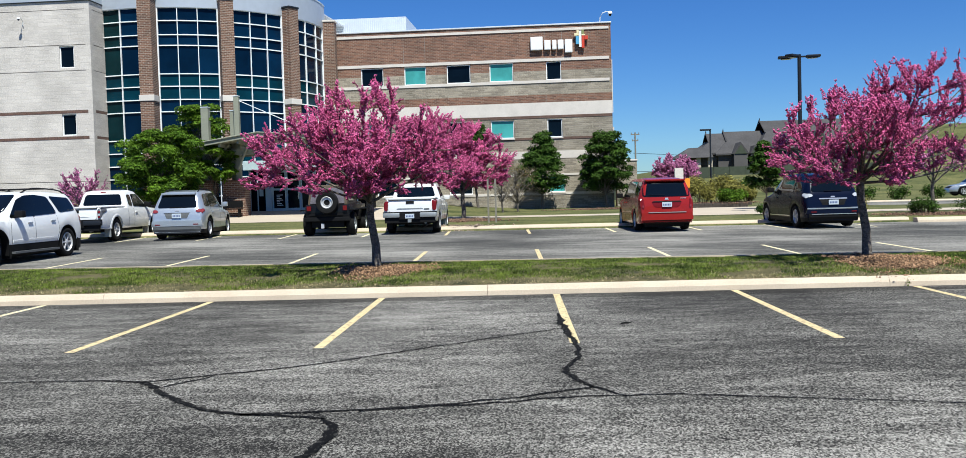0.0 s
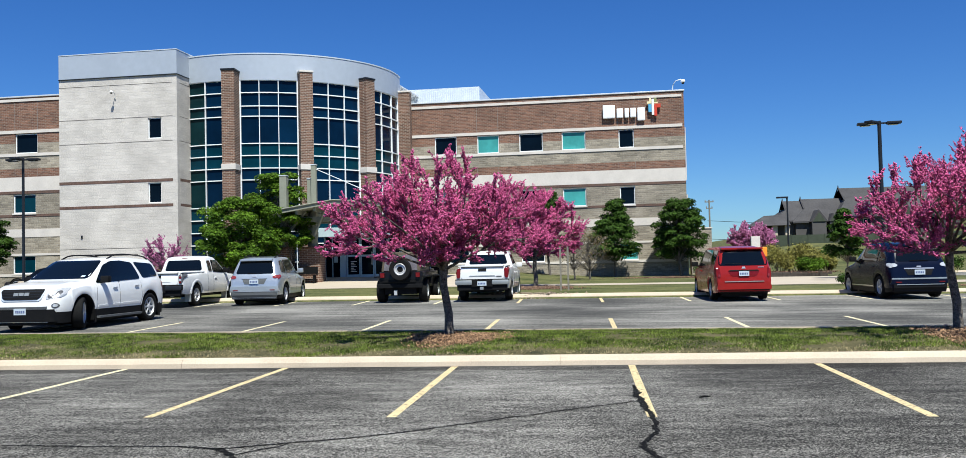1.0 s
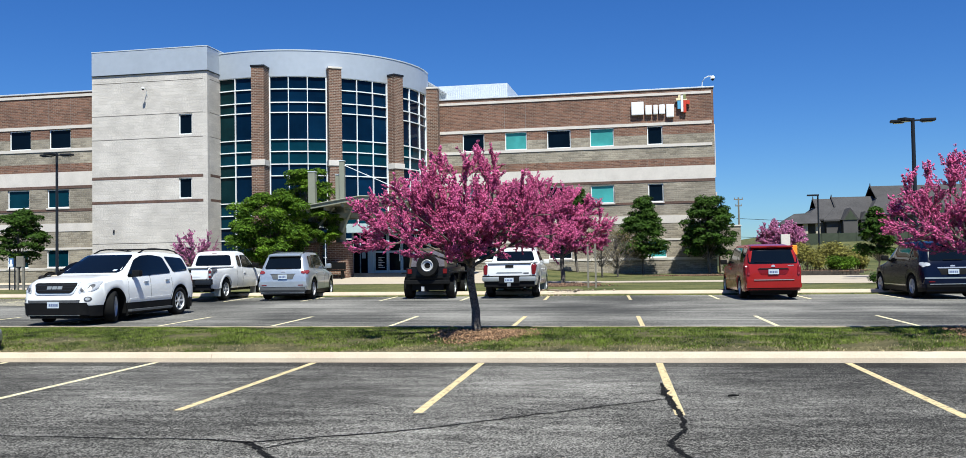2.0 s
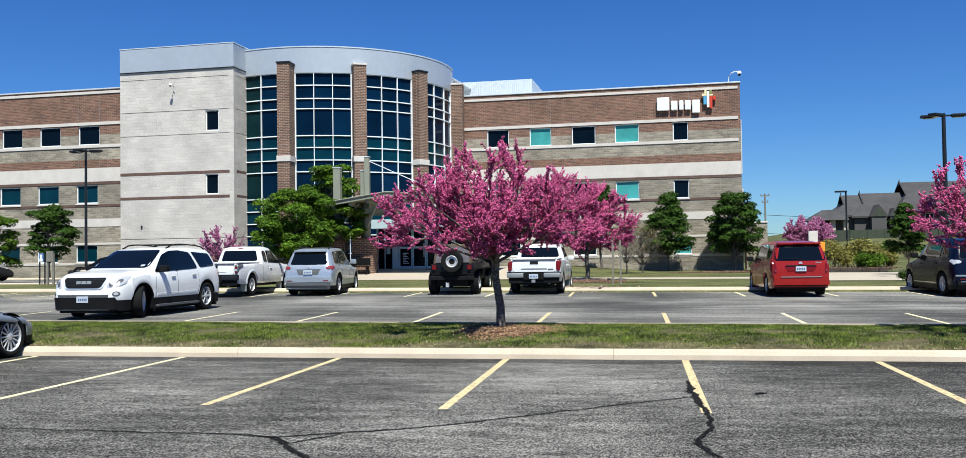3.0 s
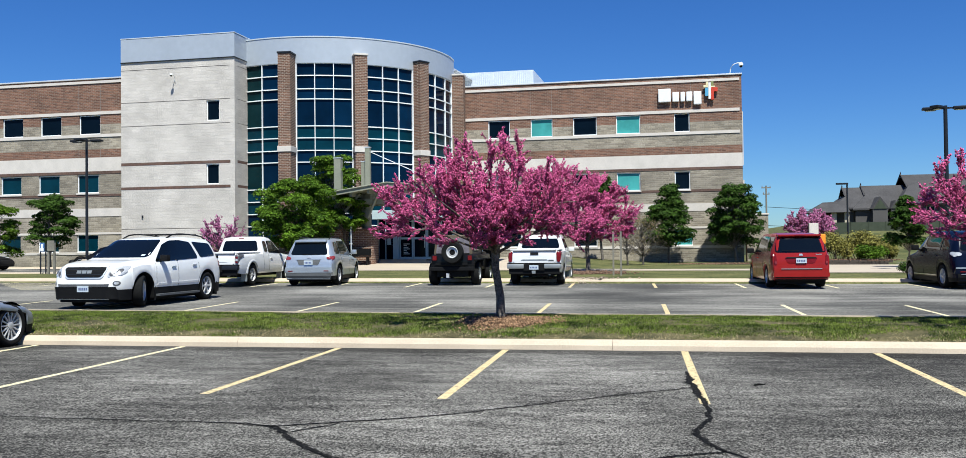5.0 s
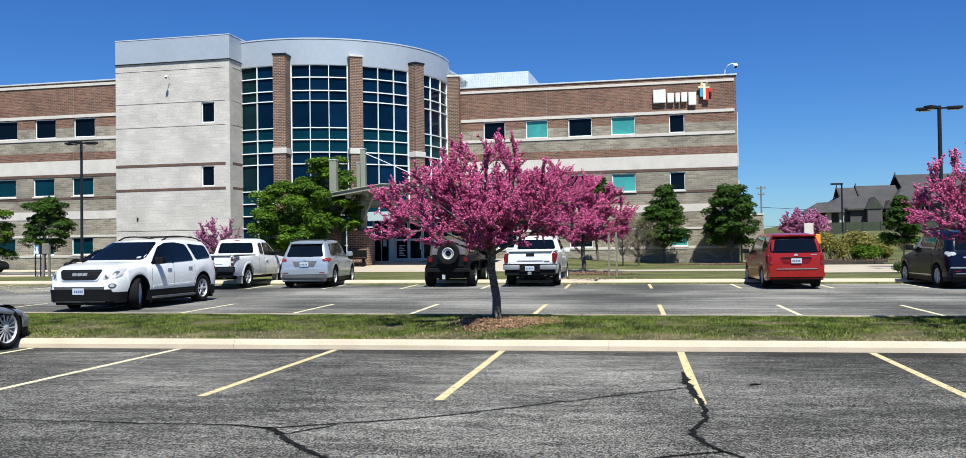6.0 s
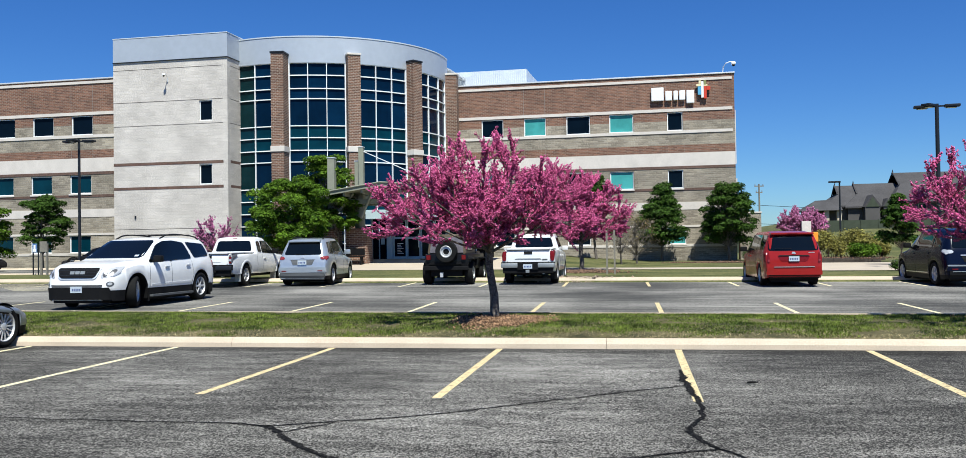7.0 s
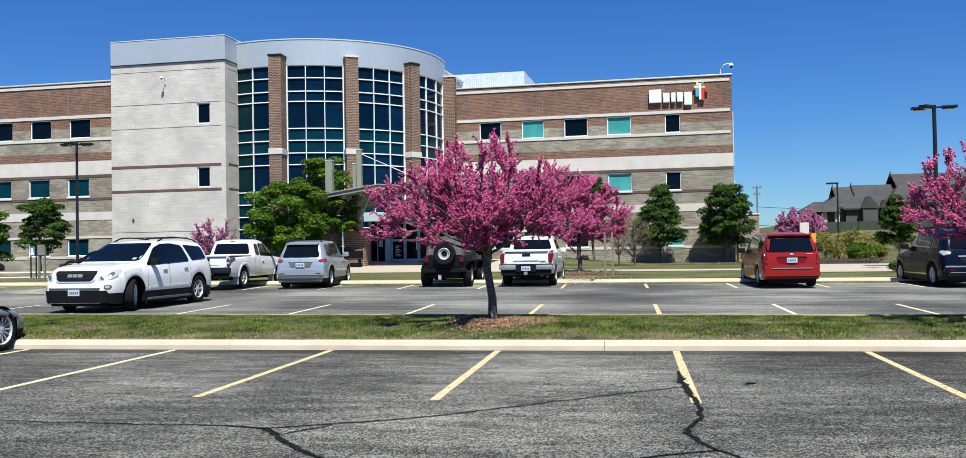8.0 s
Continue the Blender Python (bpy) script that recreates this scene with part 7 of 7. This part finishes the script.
mulch(pose(-2.72, 16.55, 0), "red-brown bark chips round the redbud", 1, 0.85, 1.0, 3400, 0.026, strip_z)
mulch(pose(6.2, 16.35, 0), "red-brown bark chips round the second redbud", 2, 0.95, 1.35, 3800, 0.026, strip_z)
mulch(pose(-3.1, 40.6, 0), "dark bark chips by the far kerb", 3, 1.7, 2.2, 1800, 0.05, lawn_z, BED_CHIP)
mulch(pose(4.2, 57.5, 0), "bark chips along the brick wing", 4, 3.0, 1.4, 1500, 0.05, lawn_z, BED_CHIP)
mulch(pose(10.9, 56.2, 0), "bark chips in the hedge bed", 5, 2.7, 1.6, 1700, 0.05, lambda x, y: lawn_z(x, y) + 0.24, BED_CHIP)
mulch(pose(16.5, 35.6, 0), "bark chips in the planted bed", 6, 4.0, 1.8, 1500, 0.05, lawn_z, BED_CHIP)
mulch(pose(-3.0, 33.2, 0), "pale dry leaf litter spilled over the far kerb", 7, 1.5, 0.5, 260, 0.05, lambda x, y: gz(x, y) + (0.165 if y > 33.0 else 0.0), LITTER, False)


# ---- lamp posts, signs, far houses ----
def lamp_post(m, height, arms, label, r=0.075):
    ob = thing("street_lamp", m, label, "lamp post", "lamp posts")
    bm = bmesh.new()
    lathe(bm, [(0.001, 0.0), (0.30, 0.0), (0.30, 0.55), (0.26, 0.60), (0.001, 0.60)], 16)
    part("base", bm, CONCRETE, ob, smooth=40)
    bm = bmesh.new()
    tube(bm, [(0, 0, 0.6), (0, 0, height)], [r * 1.1, r * 0.9], 10)
    part("pole", bm, BRONZE, ob, smooth=40)
    for a in arms:
        t = Matrix.Rotation(radians(a), 4, "Z")
        bm = boxes((0.05, -0.03, height - 0.14, 0.34, 0.03, height - 0.07))
        bmesh.ops.transform(bm, verts=bm.verts, matrix=t)
        arm = part("arm", bm, BRONZE, ob)
        bm = boxes((0.30, -0.19, height - 0.16, 0.92, 0.19, height - 0.05), (0.36, -0.15, height - 0.20, 0.80, 0.15, height - 0.15), bevel=0.03)
        bmesh.ops.transform(bm, verts=bm.verts, matrix=t)
        part("lamp_head", bm, BRONZE, arm, smooth=40)
        bm = boxes((0.40, -0.12, height - 0.206, 0.76, 0.12, height - 0.201))
        bmesh.ops.transform(bm, verts=bm.verts, matrix=t)
        part("lens", bm, LAMP_CLEAR, arm)
    return ob


lamp_post(pose(-31.0, 46.2, lawn_z(-31, 46)), 7.27, (0, 180, 270), "dark bronze lamp post with flat heads on the drive")
lamp_post(pose(12.35, 43.0, lawn_z(12.3, 43)), 7.15, (-8, 172, 225), "dark bronze lamp post with flat heads by the walk", 0.09)
ob = thing("street_lamp", pose(13.45, 70.0, lawn_z(13.5, 70)), "slim dark lamp post with a single square head", "lamp post", "lamp posts")
bm = bmesh.new()
tube(bm, [(0, 0, 0), (0, 0, 5.5)], [0.075, 0.055], 8)
part("pole", bm, BRONZE, ob)
part("lamp_head", boxes((-0.75, -0.12, 5.42, 0.07, 0.12, 5.54), bevel=0.02), BRONZE, ob)


def post_sign(m, label, posts, panel, material, mark=None):
    ob = thing("sign_post", m, label, "sign", "post signs")
    for x, h, w in posts:
        part("post", boxes((x - w, -w, 0, x + w, w, h), bevel=0.006), WOOD_POST if w > 0.04 else BRONZE, ob)
    x0, x1, z0, z1 = panel
    p = part("panel", boxes((x0, -0.075, z0, x1, -0.055, z1), bevel=0.006), material, ob)
    if mark:
        part("mark", boxes(*[(x0 + a, -0.082, z0 + b, x0 + c, -0.0755, z0 + d) for a, b, c, d in mark[1]]), mark[0], p)
    return ob


post_sign(pose(-29.2, 40.0, lawn_z(-29, 40)), "blue accessible-parking sign on dark posts", [(-0.12, 1.45, 0.025), (0.16, 1.45, 0.025)], (-0.11, 0.13, 1.08, 1.5), SIGN_BLUE, (SIGN_WHITE, [(0.03, 0.03, 0.21, 0.16), (0.07, 0.16, 0.17, 0.36)]))
post_sign(pose(-28.3, 39.4, lawn_z(-28, 39.4)), "weathered grey panel on two wooden posts", [(-0.15, 1.5, 0.045), (0.15, 1.5, 0.045)], (-0.19, 0.19, 1.1, 1.6), WOOD_POST)
for x, h in ((-1.72, 1.75), (-1.42, 1.75)):
    ob = thing("tree_stake", pose(x, 37.0, lawn_z(x, 37)), "thin grey wooden tree stake in the lawn", "stake", "tree stakes")
    part("post", boxes((-0.035, -0.035, -0.1, 0.035, 0.035, h), bevel=0.005), WOOD_POST, ob)
ob = thing("monument_sign", pose(6.65, 42.0, lawn_z(6.6, 42)), "blank pale grey sign slab behind the red minivan", "sign")
part("slab", boxes((-0.18, -0.1, 0, 0.20, 0.1, 2.1), bevel=0.01), STONE, ob)
ob = thing("marker", pose(6.95, 41.6, lawn_z(6.9, 41.6)), "small orange marker on a post", "marker")
part("post", boxes((-0.02, -0.02, 0, 0.02, 0.02, 1.2)), BRONZE, ob)
part("head", boxes((-0.13, -0.03, 1.2, 0.13, 0.03, 1.62), bevel=0.03), SIGN_ORANGE, ob)
ob = thing("stone_pylon", pose(7.3, 66.0, lawn_z(7.3, 66)), "grey block pylon beyond the brick wing", "wall")
part("shaft", boxes((-1.2, 0, -0.1, 0.22, 1.2, 3.2)), SPLIT, ob)
part("cap", boxes((-1.25, -0.05, 3.2, 0.27, 1.25, 3.3), bevel=0.02), STONE, ob)
ob = thing("retaining_wall", pose(10.2, 54.65, lawn_z(10.2, 54.6)), "low dark block retaining wall before the hedge", "wall")
for j in range(2):
    for i in range(9):
        x = -1.7 + 0.46 * i + (0.23 if j % 2 else 0.0)
        part("block", boxes((x, 0.02 * j, -0.05 + 0.16 * j, x + 0.45, 0.3 + 0.02 * j, 0.105 + 0.16 * j), bevel=0.015), DARK_BLOCK, ob)

# small things on the near asphalt and kerb
ob = thing("stick", pose(1.12, 11.0, 0.012, 0, 0, 24), "short dark stick lying on asphalt", "stick")
bm = bmesh.new()
tube(bm, [(-0.07, 0, 0.0), (-0.02, 0.01, 0.006), (0.03, -0.006, 0.004), (0.07, 0.008, 0.0)], [0.009, 0.012, 0.011, 0.007], 6)
part("wood", bm, TYRE, ob)
rng = np.random.default_rng(77)
ob = thing("weed_tuft", pose(5.75, 14.36, 0), "small green weed growing in the kerb joint", "weed")
v, f = leaves(rng.normal(0, 1, (40, 3)) * np.array([0.02, 0.008, 0.03]) + np.array([0, 0, 0.07]), 0.016 * rng.uniform(0.6, 1.3, 40), rng)
link("leaves", many("leaves", v, f), LEAF, ob)

# power line
pole = thing("utility_pole", pose(16.85, 150.0, lawn_z(16, 120) + 2.0), "wooden utility pole with a crossarm against the sky", "utility pole")
bm = bmesh.new()
tube(bm, [(0, 0, -3), (0, 0, 8.3)], [0.17, 0.12], 8)
part("pole", bm, WOOD_POST, pole)
part("crossarm", boxes((-0.7, -0.06, 7.9, 0.7, 0.06, 8.06)), WOOD_POST, pole)
part("crossarm", boxes((-0.5, -0.06, 6.9, 0.5, 0.06, 7.05)), WOOD_POST, pole)
for x in (-0.6, 0.6, -0.42, 0.42):
    bm = bmesh.new()
    lathe(bm, [(0.06, 0), (0.08, 0.1), (0.05, 0.25), (0.001, 0.27)], 8, Matrix.Translation((x, 0, 8.06 if abs(x) > 0.5 else 7.05)))
    part("insulator", bm, GALV, pole)
for i, z in enumerate((7.9, 5.0)):
    cable = thing("power_cable", pose(16.5, 150.0, lawn_z(16, 120) + 2.0), "thin black overhead power cable", "cable", "power cables")
    bm = bmesh.new()
    tube(bm, [(0, 0, z - 2.9), (10, 5, z - 3.4), (20, 12, z - 3.6), (40, 30, z - 3.3)], [0.035] * 4, 4)
    part("wire", bm, BRONZE, cable)

# far tree line
far_hedge = thing("far_shed", pose(9.0, 105, lawn_z(9, 105)), "low dark building far behind the road", "building")
part("walls", boxes((-2.5, 0, -0.5, 2.6, 5, 2.5)), FENCE, far_hedge)
part("roof", boxes((-2.8, -0.3, 2.5, 2.9, 5.3, 2.75), bevel=0.03), ROOF, far_hedge)


def hipped(w, d, e, r, hip, over=0.4):
    """A roof with its ridge along x: a hip at the -x end that stops short under a small upright gable."""
    ym, up = d / 2, 0.58
    y0, y1, zg = -over + up * (ym + over), d + over - up * (ym + over), e + up * (r - e)
    bm = bmesh.new()
    v = [bm.verts.new(c) for c in ((-hip - over, -over, e), (w + over, -over, e), (w + over, d + over, e), (-hip - over, d + over, e), (0, y0, zg), (0, ym, r), (0, y1, zg), (w + over, ym, r))]
    low = [bm.verts.new((c.co.x, c.co.y, e - 0.22)) for c in v[:4]]
    for f in ((0, 1, 7, 5, 4), (3, 6, 5, 7, 2), (3, 0, 4, 6), (1, 2, 7), (4, 5, 6)):
        bm.faces.new([v[k] for k in f])
    for k in range(4):
        bm.faces.new((v[k], low[k], low[(k + 1) % 4], v[(k + 1) % 4]))
    bm.faces.new(low)
    bmesh.ops.recalc_face_normals(bm, faces=bm.faces)
    return bm, (y0, y1, zg)


def front_gable(bm, x, w, y0, y1, z0, z1):
    pts = [(x - w, z0), (x, z1), (x + w, z0)]
    a, b = [bm.verts.new((p, y0, q)) for p, q in pts], [bm.verts.new((p, y1, q)) for p, q in pts]
    bm.faces.new(a)
    bm.faces.new(b[::-1])
    for k in range(3):
        bm.faces.new((a[k], a[(k + 1) % 3], b[(k + 1) % 3], b[k]))
    bmesh.ops.recalc_face_normals(bm, faces=bm.faces)
    return bm


def house(x0, x1, y0, y1, base, eave, ridge, label, dormers=(), windows=3, hip=1.7):
    """A long house: its ridge runs along x, its hipped end with a dark gablet looks to -x."""
    ob = thing("house", pose(x0, y0, base), label, "house", "houses on the hill")
    w, d, ym = x1 - x0, y1 - y0, (y1 - y0) / 2
    e, r = eave - base, ridge - base
    part("wall", boxes((-hip, 0, -2.5, w, d, e - 0.23)), HOUSE_WALL, ob)
    bm, (ya, yb, zg) = hipped(w, d, e, r, hip)
    roof = part("roof", bm, ROOF, ob, "grey shingle roof")
    bm = bmesh.new()
    bm.faces.new([bm.verts.new(c) for c in ((-0.08, ya + 0.1, zg + 0.05), (-0.08, yb - 0.1, zg + 0.05), (-0.08, ym, r - 0.12))])
    bmesh.ops.solidify(bm, geom=bm.faces[:], thickness=0.06)
    bmesh.ops.recalc_face_normals(bm, faces=bm.faces)
    part("gable_wall", bm, BRONZE, roof, "dark gable end")
    for s in (ya - 0.15, yb + 0.15):
        bm = bmesh.new()
        tube(bm, [(-0.12, s, zg - 0.1), (-0.12, ym, r + 0.08)], [0.09, 0.09], 6)
        part("barge_board", bm, ROOF, roof)
    bm = bmesh.new()
    tube(bm, [(-0.1, ym, r - 0.1), (-0.1, ym, r + 0.2), (-0.1, ym, r + 0.42)], [0.10, 0.07, 0.02], 6)
    part("finial", bm, BRONZE, roof)
    for x, h, top in dormers:
        part("gable", front_gable(bmesh.new(), x - x0, h, -1.3, ym, e - 0.1, top - base), ROOF, roof)
        part("gable_front", front_gable(bmesh.new(), x - x0, h * 0.72, -1.36, -1.31, e - 0.1, top - base - 0.35), FENCE, roof)
        part("gable_base", boxes((x - x0 - h * 0.8, -1.25, -2.5, x - x0 + h * 0.8, 0.0, e - 0.12)), HOUSE_WALL, ob)
    for i in range(windows):
        x = w * (i + 0.6) / windows
        win = part("window", boxes((x - 0.5, -0.05, e - 1.5, x + 0.5, -0.005, e - 0.3)), HOUSE_PALE, ob)
        part("pane", boxes((x - 0.42, -0.065, e - 1.42, x - 0.03, -0.052, e - 0.38), (x + 0.03, -0.065, e - 1.42, x + 0.42, -0.052, e - 0.38)), NAVY_GLASS, win)
    return ob


house(24.25, 26.9, 125, 133, 4.4, 6.1, 8.9, "grey-roofed gabled house on the rise beside the porch", windows=1)
house(26.6, 31.4, 124.5, 133.5, 4.5, 5.95, 9.1, "long grey-roofed house on the rise with a small front gable", ((27.6, 1.1, 7.4), (29.4, 0.6, 6.9)), 3)
house(31.8, 48.0, 123, 137, 4.6, 6.4, 10.5, "tall grey-roofed house on the rise with a sharp gable end", ((37.5, 1.3, 8.6), (43.5, 1.6, 9.0)), 6)
porch = thing("porch", pose(19.5, 122.5, 3.95), "open stone porch with a low hipped roof", "porch")
bm = bmesh.new()
low, high = [bm.verts.new(c) for c in ((-0.5, -0.5, 1.5), (4.3, -0.5, 1.5), (4.3, 6.5, 1.5), (-0.5, 6.5, 1.5))], [bm.verts.new(c) for c in ((1.6, 3.0, 2.9), (4.3, 3.0, 3.0))]
for f in ((low[0], low[1], high[1], high[0]), (low[1], low[2], high[1]), (low[2], low[3], high[0], high[1]), (low[3], low[0], high[0]), (low[3], low[2], low[1], low[0])):
    bm.faces.new(f)
bmesh.ops.recalc_face_normals(bm, faces=bm.faces)
part("roof", bm, ROOF, porch, "grey shingle hipped roof")
for x in (0.1, 2.2, 3.7):
    part("porch_post", boxes((x, 0.0, -2.5, x + 0.55, 0.55, 1.5), bevel=0.03), HOUSE_PALE, porch)
part("back_wall", boxes((0.1, 4.5, -2.5, 4.2, 5.0, 1.5)), SOLDIER, porch)
fence = thing("fence", pose(0, 0, 0), "dark green panel fence at the foot of the houses", "fence")
for i in range(15):
    x = 20.0 + 1.9 * i
    z = min(3.1, hill_z(x, 112) + lawn_z(x, 64))
    part("panel", boxes((x, 112.0, z - 1.4, x + 1.84, 112.08, 3.95)), FENCE, fence)
    part("post", boxes((x - 0.06, 111.94, z - 1.5, x - 0.001, 112.12, 4.03)), FENCE, fence)
